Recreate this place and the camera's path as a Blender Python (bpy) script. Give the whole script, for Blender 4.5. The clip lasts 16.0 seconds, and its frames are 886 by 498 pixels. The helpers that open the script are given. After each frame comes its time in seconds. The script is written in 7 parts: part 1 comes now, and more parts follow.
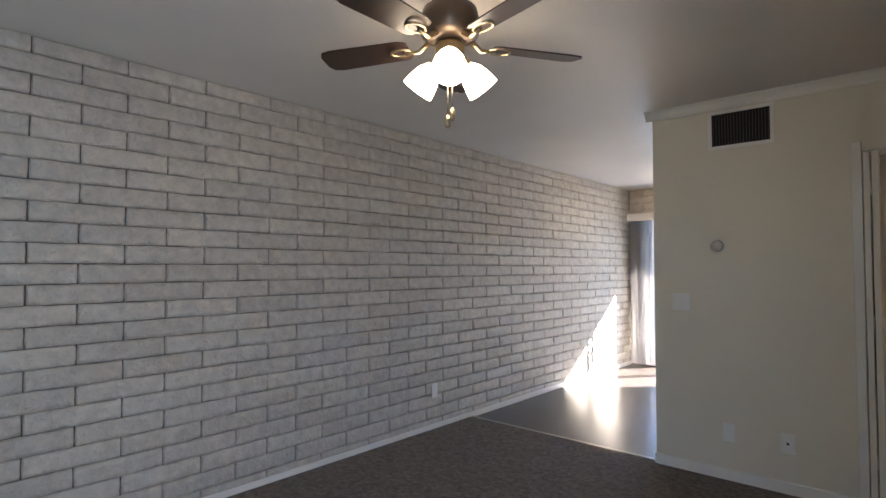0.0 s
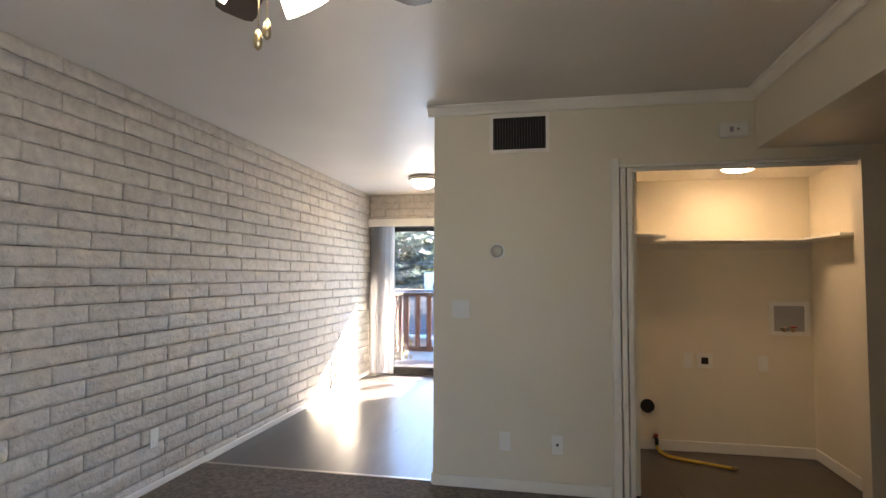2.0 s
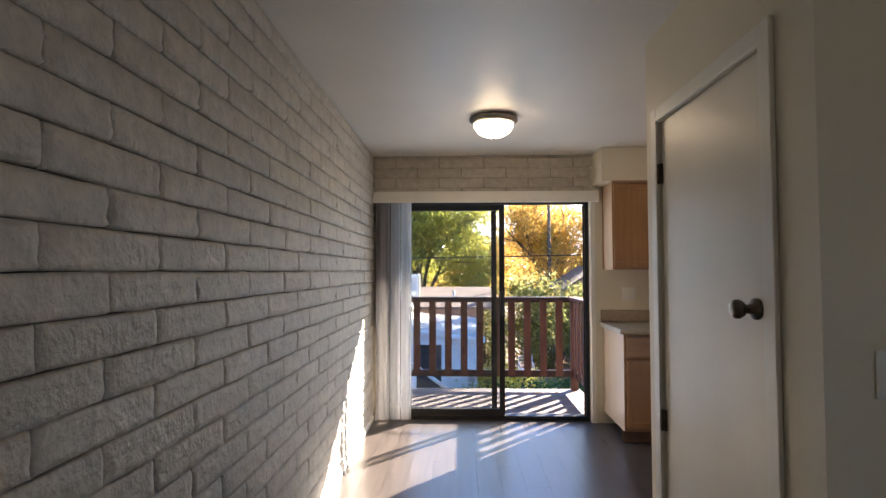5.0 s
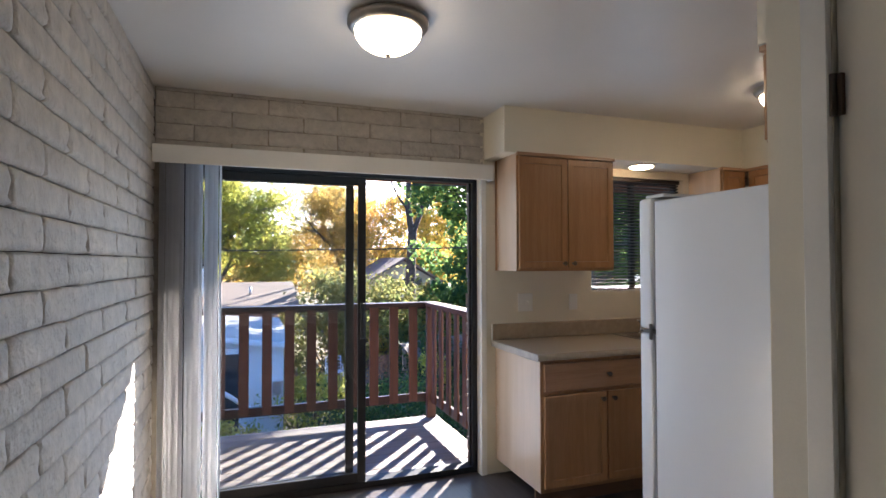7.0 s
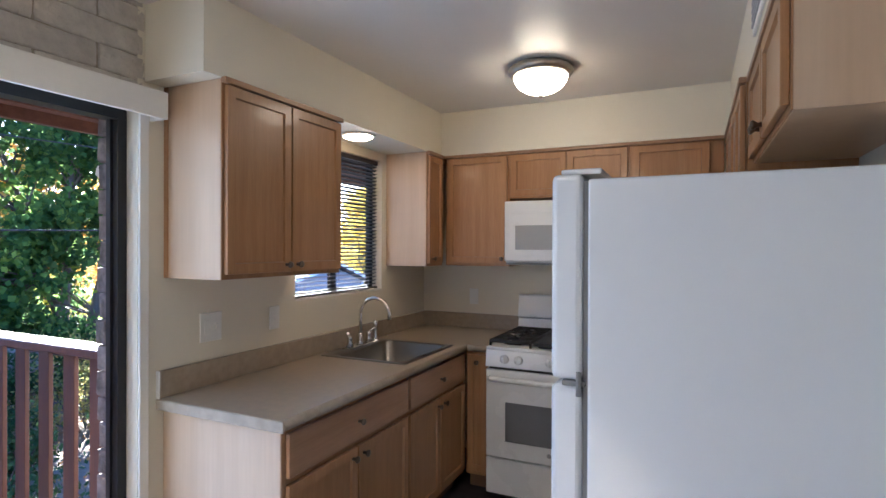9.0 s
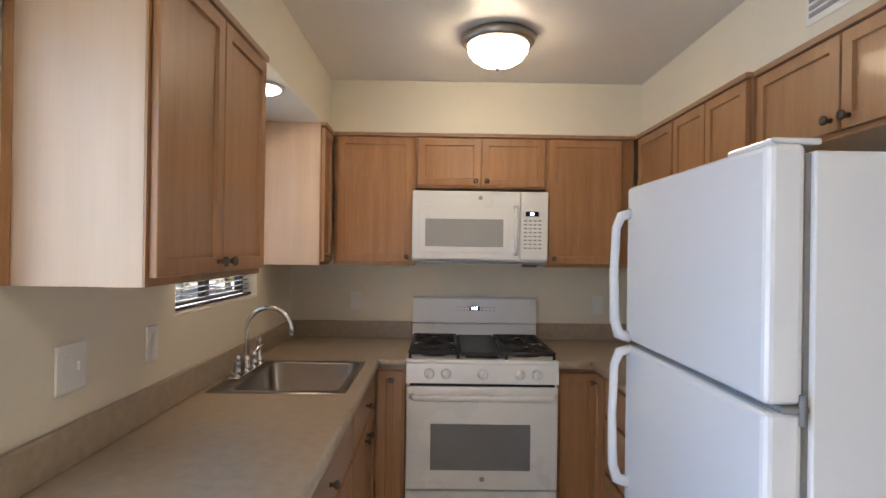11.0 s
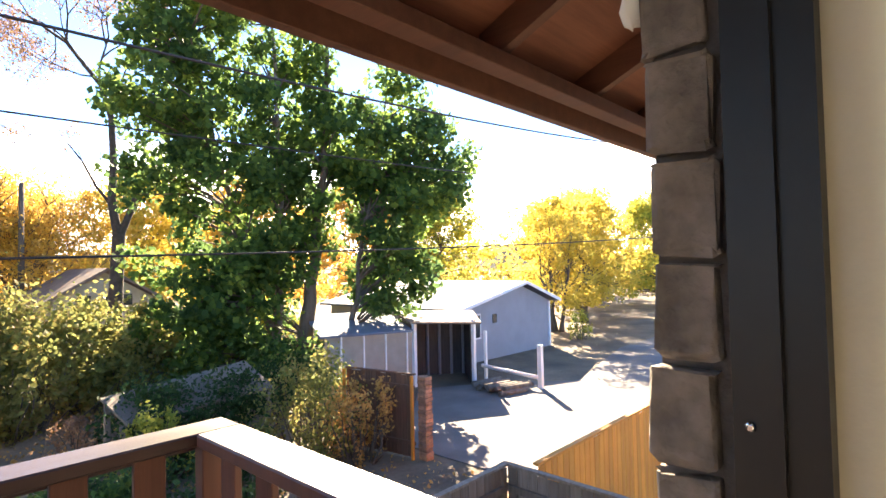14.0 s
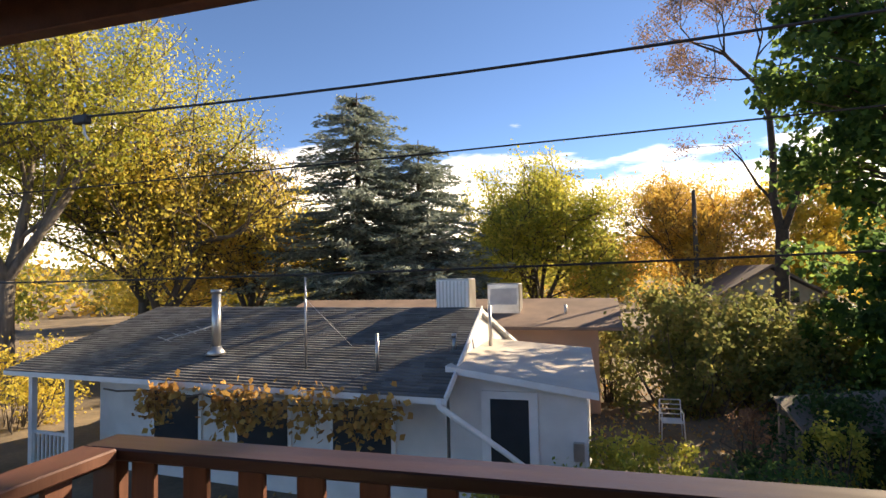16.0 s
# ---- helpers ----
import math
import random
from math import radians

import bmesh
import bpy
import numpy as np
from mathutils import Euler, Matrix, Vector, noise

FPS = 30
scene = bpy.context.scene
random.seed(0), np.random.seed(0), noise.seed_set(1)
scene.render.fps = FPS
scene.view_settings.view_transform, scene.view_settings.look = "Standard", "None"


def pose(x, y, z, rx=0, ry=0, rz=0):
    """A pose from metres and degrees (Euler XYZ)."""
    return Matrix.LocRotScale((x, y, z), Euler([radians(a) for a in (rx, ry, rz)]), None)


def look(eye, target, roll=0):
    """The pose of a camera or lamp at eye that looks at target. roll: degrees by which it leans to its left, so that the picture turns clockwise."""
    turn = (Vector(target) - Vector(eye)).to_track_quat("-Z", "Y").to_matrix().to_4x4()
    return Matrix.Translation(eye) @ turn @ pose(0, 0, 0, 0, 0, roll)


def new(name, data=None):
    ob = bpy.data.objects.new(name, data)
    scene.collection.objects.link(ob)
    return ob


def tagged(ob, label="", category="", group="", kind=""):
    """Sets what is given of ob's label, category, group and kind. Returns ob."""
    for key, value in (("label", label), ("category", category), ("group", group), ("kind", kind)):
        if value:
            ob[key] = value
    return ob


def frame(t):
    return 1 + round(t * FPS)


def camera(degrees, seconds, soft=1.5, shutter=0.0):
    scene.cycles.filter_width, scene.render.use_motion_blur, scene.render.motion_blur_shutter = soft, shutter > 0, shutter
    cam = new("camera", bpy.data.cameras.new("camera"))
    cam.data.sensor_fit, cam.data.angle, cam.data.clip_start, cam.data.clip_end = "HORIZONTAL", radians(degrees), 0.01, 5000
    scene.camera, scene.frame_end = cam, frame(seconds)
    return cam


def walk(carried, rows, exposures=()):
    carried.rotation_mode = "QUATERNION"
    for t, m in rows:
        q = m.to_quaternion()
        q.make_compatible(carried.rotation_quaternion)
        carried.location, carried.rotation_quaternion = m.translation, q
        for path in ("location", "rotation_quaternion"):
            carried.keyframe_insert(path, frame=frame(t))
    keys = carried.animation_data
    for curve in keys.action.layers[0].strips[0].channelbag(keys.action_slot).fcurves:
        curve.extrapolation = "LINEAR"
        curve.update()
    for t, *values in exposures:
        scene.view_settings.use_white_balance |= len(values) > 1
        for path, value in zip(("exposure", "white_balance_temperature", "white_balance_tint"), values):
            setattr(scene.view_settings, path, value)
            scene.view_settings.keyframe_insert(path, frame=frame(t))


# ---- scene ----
# ---------------------------------------------------------------- camera: seconds, eye, aim, roll
LENS = 78.9
PATH = [
    (0, (3.053, -7.380, 1.352), (1.723, -5.887, 1.419), 0.0),
    (0.5, (3.014, -7.353, 1.355), (2.068, -5.592, 1.432), 0.0),
    (1, (2.931, -7.296, 1.349), (2.262, -5.413, 1.435), -0.1),
    (1.5, (2.710, -7.175, 1.328), (2.215, -5.240, 1.428), 0.1),
    (2, (2.396, -7.016, 1.333), (2.007, -5.057, 1.431), 0.2),
    (2.5, (2.044, -6.802, 1.369), (1.707, -4.832, 1.449), 0.1),
    (3, (1.708, -6.473, 1.348), (1.399, -4.498, 1.424), -0.2),
    (5.5, (0.659, -4.544, 1.387), (0.700, -2.546, 1.467), 0.0),
    (6, (0.562, -4.143, 1.403), (0.737, -2.151, 1.472), -0.1),
    (6.5, (0.501, -3.746, 1.403), (0.880, -1.783, 1.470), -0.2),
    (7, (0.496, -3.365, 1.439), (1.170, -1.482, 1.487), -0.1),
    (7.5, (0.525, -2.964, 1.478), (1.545, -1.245, 1.512), -1.0),
    (8, (0.552, -2.597, 1.487), (1.917, -1.135, 1.507), -0.7),
    (8.5, (0.586, -2.252, 1.487), (2.214, -1.092, 1.495), -0.3),
    (9, (0.618, -1.914, 1.505), (2.428, -1.064, 1.498), 0.2),
    (11.5, (1.030, -0.748, 1.464), (3.029, -0.808, 1.471), 0.8),
    (12, (1.149, -0.554, 1.471), (3.149, -0.578, 1.480), 0.4),
    (12.5, (1.308, -0.341, 1.496), (3.298, -0.143, 1.512), -0.3),
    (13, (1.367, -0.157, 1.508), (3.277, 0.436, 1.529), -1.2),
    (13.5, (1.376, -0.052, 1.507), (3.128, 0.911, 1.552), -1.2),
    (14, (1.415, -0.003, 1.524), (2.893, 1.344, 1.584), -1.2),
    (14.5, (1.463, 0.015, 1.540), (2.532, 1.704, 1.615), -1.5),
    (15, (1.430, 0.125, 1.527), (2.025, 2.033, 1.610), -1.4),
    (15.5, (1.392, 0.216, 1.521), (1.445, 2.213, 1.612), -1.4),
    (16, (1.421, 0.263, 1.554), (0.885, 2.188, 1.650), -1.2),
]
# ---------------------------------------------------------------- light
EXPO = [(0.0, 4.35, 6300, 16.5), (0.5, 4.72, 6150, 16.5), (1.5, 4.8, 6350, 16.5), (3.0, 4.45, 7750, 15), (5.5, 3.2, 6600, 16), (7.0, 3.2, 6100, 15), (9.0, 3.7, 5500, 14), (11.5, 3.95, 6200, 14), (12.5, 3.95, 6200, 13), (13.2, 3.55, 6700, 12), (14.0, 3.1, 8600, 13), (14.6, 2.3, 9500, 20), (15.2, 1.25, 9300, 8), (16.0, 1.45, 9000, 12)]
cam = camera(LENS, 16.0)
walk(cam, [(t, look(eye, aim, roll)) for t, eye, aim, roll in PATH], EXPO)

SUN_AZ, SUN_EL = 41.0, 27.3
world = bpy.data.worlds.new("sky")
scene.world = world
world.use_nodes = True
wn = world.node_tree.nodes
sky = wn.new("ShaderNodeTexSky")
sky.sky_type = "NISHITA"
sky.sun_disc = False
sky.sun_elevation = radians(SUN_EL)
sky.sun_rotation = radians(SUN_AZ)
sky.altitude = 2600
sky.air_density = 0.85
sky.dust_density = 0.0
sky.ozone_density = 8.0
world.node_tree.links.new(sky.outputs[0], wn["Background"].inputs[0])
wn["Background"].inputs[1].default_value = 0.10
sun = new("sun", bpy.data.lights.new("sun", "SUN"))
sun.data.energy = 5.0
sun.data.angle = radians(0.5)
sun.data.color = (1.0, 0.93, 0.81)
sv = Vector((math.sin(radians(SUN_AZ)) * math.cos(radians(SUN_EL)), math.cos(radians(SUN_AZ)) * math.cos(radians(SUN_EL)), math.sin(radians(SUN_EL))))
sun.matrix_world = look(sv * 60, (0, 0, 0))
# added bluish fill lamp behind the walk, shining through an assumed wall gap
room_fill = new("added_room_fill", bpy.data.lights.new("added_room_fill", "AREA"))
room_fill.data.shape = "RECTANGLE"
room_fill.data.size, room_fill.data.size_y = 0.86, 1.95
room_fill.data.energy = 2.1
room_fill.data.color = (0.60, 0.78, 1.0)
room_fill.matrix_world = look((3.70, -8.05, 1.02), (0, -8.05, 0.9))

# the open sky's light in the balcony door and the kitchen window
for name, x, z, w_, h_, watts in (("balcony_door_daylight", 1.08, 1.03, 1.66, 1.92, 1.6), ("kitchen_window_daylight", 3.29, 1.65, 0.76, 0.76, 0.2)):
    lamp = new(name, bpy.data.lights.new(name, "AREA"))
    lamp.data.shape = "RECTANGLE"
    lamp.data.size, lamp.data.size_y = w_, h_
    lamp.data.energy = watts
    lamp.data.color = (0.56, 0.77, 1.0)
    lamp.matrix_world = look((x, 0.035, z), (x, -1.0, z))

# ---------------------------------------------------------------- helpers
rng = np.random.default_rng(7)
H = 2.43
WX = -0.015


def cube(bm, x0, x1, y0, y1, z0, z1, bev=0.0, seg=1):
    r = bmesh.ops.create_cube(bm, size=1)
    for v in r["verts"]:
        v.co = Vector(((x0 + x1) / 2 + v.co.x * (x1 - x0), (y0 + y1) / 2 + v.co.y * (y1 - y0), (z0 + z1) / 2 + v.co.z * (z1 - z0)))
    if bev:
        edges = list({e for v in r["verts"] for e in v.link_edges})
        bmesh.ops.bevel(bm, geom=edges, offset=bev, segments=seg, affect="EDGES", profile=0.5)
    return bm


def box(x0, x1, y0, y1, z0, z1, bev=0.0, seg=1):
    return cube(bmesh.new(), x0, x1, y0, y1, z0, z1, bev, seg)


def tube(bm, pts, radii, seg=8, cap=True):
    """A tapered tube along points."""
    pts = [Vector(p) for p in pts]
    if not isinstance(radii, (list, tuple)):
        radii = [radii] * len(pts)
    rings = []
    side = None
    for i, p in enumerate(pts):
        d = (pts[min(i + 1, len(pts) - 1)] - pts[max(i - 1, 0)]).normalized()
        if side is None:
            side = d.cross(Vector((0, 0, 1)))
            if side.length < 1e-3:
                side = Vector((1, 0, 0))
        side = (side - d * side.dot(d)).normalized()
        up = d.cross(side)
        rings.append([bm.verts.new(p + (side * math.cos(2 * math.pi * k / seg) + up * math.sin(2 * math.pi * k / seg)) * radii[i]) for k in range(seg)])
    for a, b in zip(rings, rings[1:]):
        for k in range(seg):
            f = bm.faces.new((a[k], a[(k + 1) % seg], b[(k + 1) % seg], b[k]))
            f.smooth = True
    if cap:
        bm.faces.new(rings[0][::-1])
        bm.faces.new(rings[-1])
    return bm


def lathe(bm, prof, c=(0, 0, 0), seg=28, axis="z"):
    """A turned shape: (radius, height) pairs about an axis through c."""
    rings = []
    for r, h in prof:
        ring = []
        for k in range(seg):
            a = 2 * math.pi * k / seg
            u, v = r * math.cos(a), r * math.sin(a)
            q = {"z": (u, v, h), "y": (u, h, v), "x": (h, u, v)}[axis]
            ring.append(bm.verts.new(Vector(c) + Vector(q)))
        rings.append(ring)
    for a, b in zip(rings, rings[1:]):
        for k in range(seg):
            f = bm.faces.new((a[k], a[(k + 1) % seg], b[(k + 1) % seg], b[k]))
            f.smooth = True
    bm.faces.new(rings[0])
    bm.faces.new(rings[-1])
    bmesh.ops.recalc_face_normals(bm, faces=bm.faces)
    return bm


def prism(bm, ring, d):
    """A solid from a ring of points pushed along d."""
    a = [bm.verts.new(p) for p in ring]
    b = [bm.verts.new(Vector(p) + Vector(d)) for p in ring]
    n = len(a)
    bm.faces.new(a)
    bm.faces.new(b[::-1])
    for k in range(n):
        bm.faces.new((a[k], b[k], b[(k + 1) % n], a[(k + 1) % n]))
    bmesh.ops.recalc_face_normals(bm, faces=bm.faces)
    return bm


def where(ob):
    p = Vector((0, 0, 0))
    while ob is not None:
        p = p + ob.location
        ob = ob.parent
    return p


def solid(name, bm, material, parent=None, local=False):
    if parent is not None and not local:
        bmesh.ops.translate(bm, verts=bm.verts, vec=-where(parent))
    me = bpy.data.meshes.new(name)
    bm.to_mesh(me)
    bm.free()
    me.materials.append(material)
    ob = new(name, me)
    ob.parent = parent
    return ob


def part(name, bm, material, parent, label="", local=False):
    ob = solid(name, bm, material, parent, local)
    return tagged(ob, label) if label else ob


def thing(name, at, label, category, group="", rz=0.0):
    ob = new(name)
    ob.empty_display_size = 0.1
    ob.location = at
    ob.rotation_euler = (0, 0, radians(rz))
    return tagged(ob, label, category, group)


def structure(name, bm, material, label="", category=""):
    return tagged(solid(name, bm, material), label, category or name.split("_")[0], kind="structure")


# ---------------------------------------------------------------- materials
def nodes_of(m):
    m.use_nodes = True
    return m.node_tree.nodes, m.node_tree.links, m.node_tree.nodes["Principled BSDF"]


def noise_on(n, l, pos, scale, stretch=(1, 1, 1), detail=4.0):
    mp = n.new("ShaderNodeMapping")
    mp.inputs["Scale"].default_value = stretch
    l.new(pos, mp.inputs["Vector"])
    t = n.new("ShaderNodeTexNoise")
    t.inputs["Scale"].default_value = scale
    t.inputs["Detail"].default_value = detail
    l.new(mp.outputs[0], t.inputs["Vector"])
    return t.outputs["Fac"]


def mixed(n, l, fac, a, b):
    r = n.new("ShaderNodeValToRGB")
    r.color_ramp.elements[0].position, r.color_ramp.elements[1].position = 0.32, 0.68
    r.color_ramp.elements[0].color, r.color_ramp.elements[1].color = (*a, 1), (*b, 1)
    l.new(fac, r.inputs[0])
    return r.outputs[0]


def times(n, l, a, b, kind="MULTIPLY", fac=1.0):
    m = n.new("ShaderNodeMix")
    m.data_type, m.blend_type = "RGBA", kind
    m.inputs[0].default_value = fac
    l.new(a, m.inputs[6])
    l.new(b, m.inputs[7])
    return m.outputs[2]


def mat(name, base, rough=0.5, metal=0.0, var=0.12, scale=3.0, fine=60.0, bump=0.15, depth=0.002, stretch=(1, 1, 1), spec=0.5, rand=0.0, island=0.0, rvar=0.1, coat=0.0):
    """A surface with colour drift, fine grain, uneven gloss and relief, in metres."""
    m = bpy.data.materials.new(name)
    n, l, b = nodes_of(m)
    pos = n.new("ShaderNodeNewGeometry").outputs["Position"]
    big = noise_on(n, l, pos, scale, stretch)
    small = noise_on(n, l, pos, fine, stretch, 6.0)
    lo, hi = tuple(c * (1 - var) for c in base), tuple(min(1, c * (1 + var)) for c in base)
    col = mixed(n, l, big, lo, hi)
    g = 0.5 * var
    col = times(n, l, col, mixed(n, l, small, (1 - g,) * 3, (1, 1, 1)))
    if rand or island:
        o = n.new("ShaderNodeObjectInfo").outputs["Random"] if rand else n.new("ShaderNodeNewGeometry").outputs["Random Per Island"]
        r = rand or island
        col = times(n, l, col, mixed(n, l, o, (1 - r,) * 3, (1, 1, 1)))
    l.new(col, b.inputs["Base Color"])
    mr = n.new("ShaderNodeMapRange")
    mr.inputs["To Min"].default_value, mr.inputs["To Max"].default_value = max(0.03, rough - rvar), min(1, rough + rvar)
    l.new(big, mr.inputs["Value"])
    l.new(mr.outputs[0], b.inputs["Roughness"])
    b.inputs["Metallic"].default_value = metal
    b.inputs["Specular IOR Level"].default_value = spec
    b.inputs["Coat Weight"].default_value = coat
    if bump:
        add = n.new("ShaderNodeMath")
        add.operation = "ADD"
        l.new(big, add.inputs[0])
        l.new(small, add.inputs[1])
        bp = n.new("ShaderNodeBump")
        bp.inputs["Strength"].default_value = bump
        bp.inputs["Distance"].default_value = depth
        l.new(add.outputs[0], bp.inputs["Height"])
        l.new(bp.outputs[0], b.inputs["Normal"])
    return m


def wood(name, a, b_, rough=0.4, along="z", rand=0.0, coat=0.0, bump=0.1, freq=1.0, pore=0.86):
    """Sawn wood: stretched grain along one axis, blotches, pores."""
    s = {"x": (0.05, 1, 1), "y": (1, 0.05, 1), "z": (1, 1, 0.05)}[along]
    m = bpy.data.materials.new(name)
    n, l, b = nodes_of(m)
    pos = n.new("ShaderNodeNewGeometry").outputs["Position"]
    grain = noise_on(n, l, pos, 26 * freq, s, 8.0)
    pores = noise_on(n, l, pos, 220 * freq, s, 3.0)
    blotch = noise_on(n, l, pos, 2.2)
    col = mixed(n, l, grain, a, b_)
    col = times(n, l, col, mixed(n, l, pores, (pore,) * 3, (1, 1, 1)))
    col = times(n, l, col, mixed(n, l, blotch, (0.88, 0.86, 0.84), (1, 1, 1)))
    if rand:
        col = times(n, l, col, mixed(n, l, n.new("ShaderNodeObjectInfo").outputs["Random"], (1 - rand,) * 3, (1, 1, 1)))
    l.new(col, b.inputs["Base Color"])
    mr = n.new("ShaderNodeMapRange")
    mr.inputs["To Min"].default_value, mr.inputs["To Max"].default_value = rough - 0.08, rough + 0.1
    l.new(grain, mr.inputs["Value"])
    l.new(mr.outputs[0], b.inputs["Roughness"])
    b.inputs["Coat Weight"].default_value = coat
    bp = n.new("ShaderNodeBump")
    bp.inputs["Strength"].default_value, bp.inputs["Distance"].default_value = bump, 0.001
    l.new(pores, bp.inputs["Height"])
    l.new(bp.outputs[0], b.inputs["Normal"])
    return m


def glow(name, color, strength):
    m = bpy.data.materials.new(name)
    n, l, b = nodes_of(m)
    b.inputs["Base Color"].default_value = (0.9, 0.88, 0.84, 1)
    b.inputs["Roughness"].default_value = 0.35
    b.inputs["Emission Color"].default_value = (*color, 1)
    b.inputs["Emission Strength"].default_value = strength
    return m


def leafy(name, cols, rough=0.6, through_=0.45):
    """Leaves: colour by leaf, some light passing through."""
    m = bpy.data.materials.new(name)
    n, l, b = nodes_of(m)
    r = n.new("ShaderNodeValToRGB")
    while len(r.color_ramp.elements) < len(cols):
        r.color_ramp.elements.new(0.5)
    for i, c in enumerate(cols):
        r.color_ramp.elements[i].position = i / (len(cols) - 1)
        r.color_ramp.elements[i].color = (*c, 1)
    g = n.new("ShaderNodeNewGeometry")
    drift = noise_on(n, l, g.outputs["Position"], 0.5)
    add = n.new("ShaderNodeMath")
    add.operation = "MULTIPLY_ADD"
    add.inputs[1].default_value, add.inputs[2].default_value = 1.3, -0.4
    l.new(drift, add.inputs[0])
    s2 = n.new("ShaderNodeMath")
    s2.operation = "MULTIPLY_ADD"
    s2.inputs[1].default_value = 0.55
    l.new(g.outputs["Random Per Island"], s2.inputs[0])
    l.new(add.outputs[0], s2.inputs[2])
    l.new(s2.outputs[0], r.inputs[0])
    l.new(r.outputs[0], b.inputs["Base Color"])
    b.inputs["Roughness"].default_value = rough
    b.inputs["Specular IOR Level"].default_value = 0.15
    t = n.new("ShaderNodeBsdfTranslucent")
    br = n.new("ShaderNodeBrightContrast")
    br.inputs["Bright"].default_value = 0.03
    l.new(r.outputs[0], br.inputs["Color"])
    l.new(br.outputs[0], t.inputs["Color"])
    mx = n.new("ShaderNodeMixShader")
    mx.inputs[0].default_value = through_
    l.new(b.outputs[0], mx.inputs[1])
    l.new(t.outputs[0], mx.inputs[2])
    l.new(mx.outputs[0], n["Material Output"].inputs["Surface"])
    return m


CREAM = mat("cream_wall_paint", (0.75, 0.69, 0.555), 0.55, var=0.04, scale=1.3, fine=140, bump=0.25, depth=0.0015)
CEIL = mat("ceiling_paint", (0.73, 0.69, 0.63), 0.42, var=0.04, scale=1.5, fine=110, bump=0.2, depth=0.0015)
TRIM = mat("white_trim_paint", (0.80, 0.77, 0.70), 0.38, var=0.04, scale=4, fine=90, bump=0.08)
DOORP = mat("door_paint", (0.77, 0.72, 0.62), 0.36, var=0.04, scale=3, fine=120, bump=0.06)
BLOCK = mat("painted_block", (0.58, 0.522, 0.445), 0.5, var=0.13, scale=16, fine=48, bump=0.75, depth=0.014, rand=0.10)
BLOCKS = mat("painted_block_far", (0.58, 0.522, 0.445), 0.5, var=0.13, scale=16, fine=48, bump=0.75, depth=0.014, island=0.10)
# mortar coloured far below the cream paint to carry the shade in the joints
MORTARSHADE = mat("shade_dark_mortar", (0.15, 0.128, 0.10), 0.8, var=0.2, scale=14, fine=90, bump=0.6, depth=0.004)
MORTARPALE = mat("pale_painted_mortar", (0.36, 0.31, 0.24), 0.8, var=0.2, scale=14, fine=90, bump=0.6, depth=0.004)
RAWBLOCK = mat("raw_block", (0.25, 0.21, 0.185), 0.9, var=0.45, scale=14, fine=55, bump=1.0, depth=0.008, rand=0.2)
RAWMORTAR = mat("raw_mortar", (0.13, 0.11, 0.10), 0.95, var=0.3, scale=20, bump=0.8, depth=0.006)
CARPET = mat("carpet", (0.21, 0.18, 0.155), 0.95, var=0.3, scale=38, fine=150, bump=1.0, depth=0.012, spec=0.1)
PLANK = wood("vinyl_plank", (0.060, 0.050, 0.046), (0.105, 0.088, 0.080), 0.30, "y", rand=0.08, bump=0.1)
SUBFLOOR = mat("plank_joint", (0.05, 0.042, 0.038), 0.4)
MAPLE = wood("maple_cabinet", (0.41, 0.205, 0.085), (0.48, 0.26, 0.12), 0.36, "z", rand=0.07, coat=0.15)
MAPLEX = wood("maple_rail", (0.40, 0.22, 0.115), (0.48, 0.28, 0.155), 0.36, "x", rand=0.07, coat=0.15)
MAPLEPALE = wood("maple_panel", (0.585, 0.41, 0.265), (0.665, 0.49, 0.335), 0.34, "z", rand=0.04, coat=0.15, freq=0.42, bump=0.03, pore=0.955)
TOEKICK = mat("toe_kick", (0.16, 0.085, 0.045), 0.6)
LAMINATE = mat("counter_laminate", (0.36, 0.29, 0.21), 0.34, var=0.1, scale=30, fine=400, bump=0.05)
# white enamel with the balcony door's bluish daylight mixed into its colour
APPLIANCE = mat("skylight_tinted_enamel", (0.77, 0.79, 0.82), 0.25, var=0.015, scale=1.5, fine=300, bump=0.03, coat=0.3, rvar=0.04)
RANGEWHITE = mat("range_enamel", (0.78, 0.78, 0.77), 0.28, var=0.015, bump=0.02, rvar=0.04)
GASKET = mat("gasket", (0.22, 0.22, 0.22), 0.7)
OVENGLASS = mat("oven_glass", (0.20, 0.205, 0.21), 0.12, var=0.05, bump=0)
MWGLASS = mat("microwave_mesh", (0.36, 0.36, 0.35), 0.3, var=0.05, fine=900, bump=0.2)
IRON = mat("black_iron", (0.02, 0.02, 0.02), 0.55, bump=0.3)
STEEL = mat("stainless", (0.25, 0.24, 0.225), 0.30, metal=1.0, var=0.06, fine=250, stretch=(0.05, 1, 1), bump=0.05)
CHROME = mat("chrome", (0.8, 0.8, 0.8), 0.08, metal=1.0, var=0.02, bump=0)
NICKEL = mat("brushed_nickel", (0.42, 0.38, 0.33), 0.35, metal=1.0, var=0.08, bump=0.05)
BRONZE = mat("oil_bronze", (0.10, 0.075, 0.055), 0.38, metal=0.8, bump=0.05)
BRASS = mat("antique_brass", (0.45, 0.36, 0.22), 0.3, metal=1.0, bump=0.03)
KNOBM = mat("knob_pewter", (0.17, 0.14, 0.11), 0.35, metal=1.0, bump=0)
FANWOOD = wood("fan_blade", (0.028, 0.016, 0.012), (0.05, 0.03, 0.02), 0.35, "x")
BLACKFRAME = mat("bronze_aluminium", (0.022, 0.021, 0.021), 0.42, metal=0.3, var=0.2, bump=0.05)
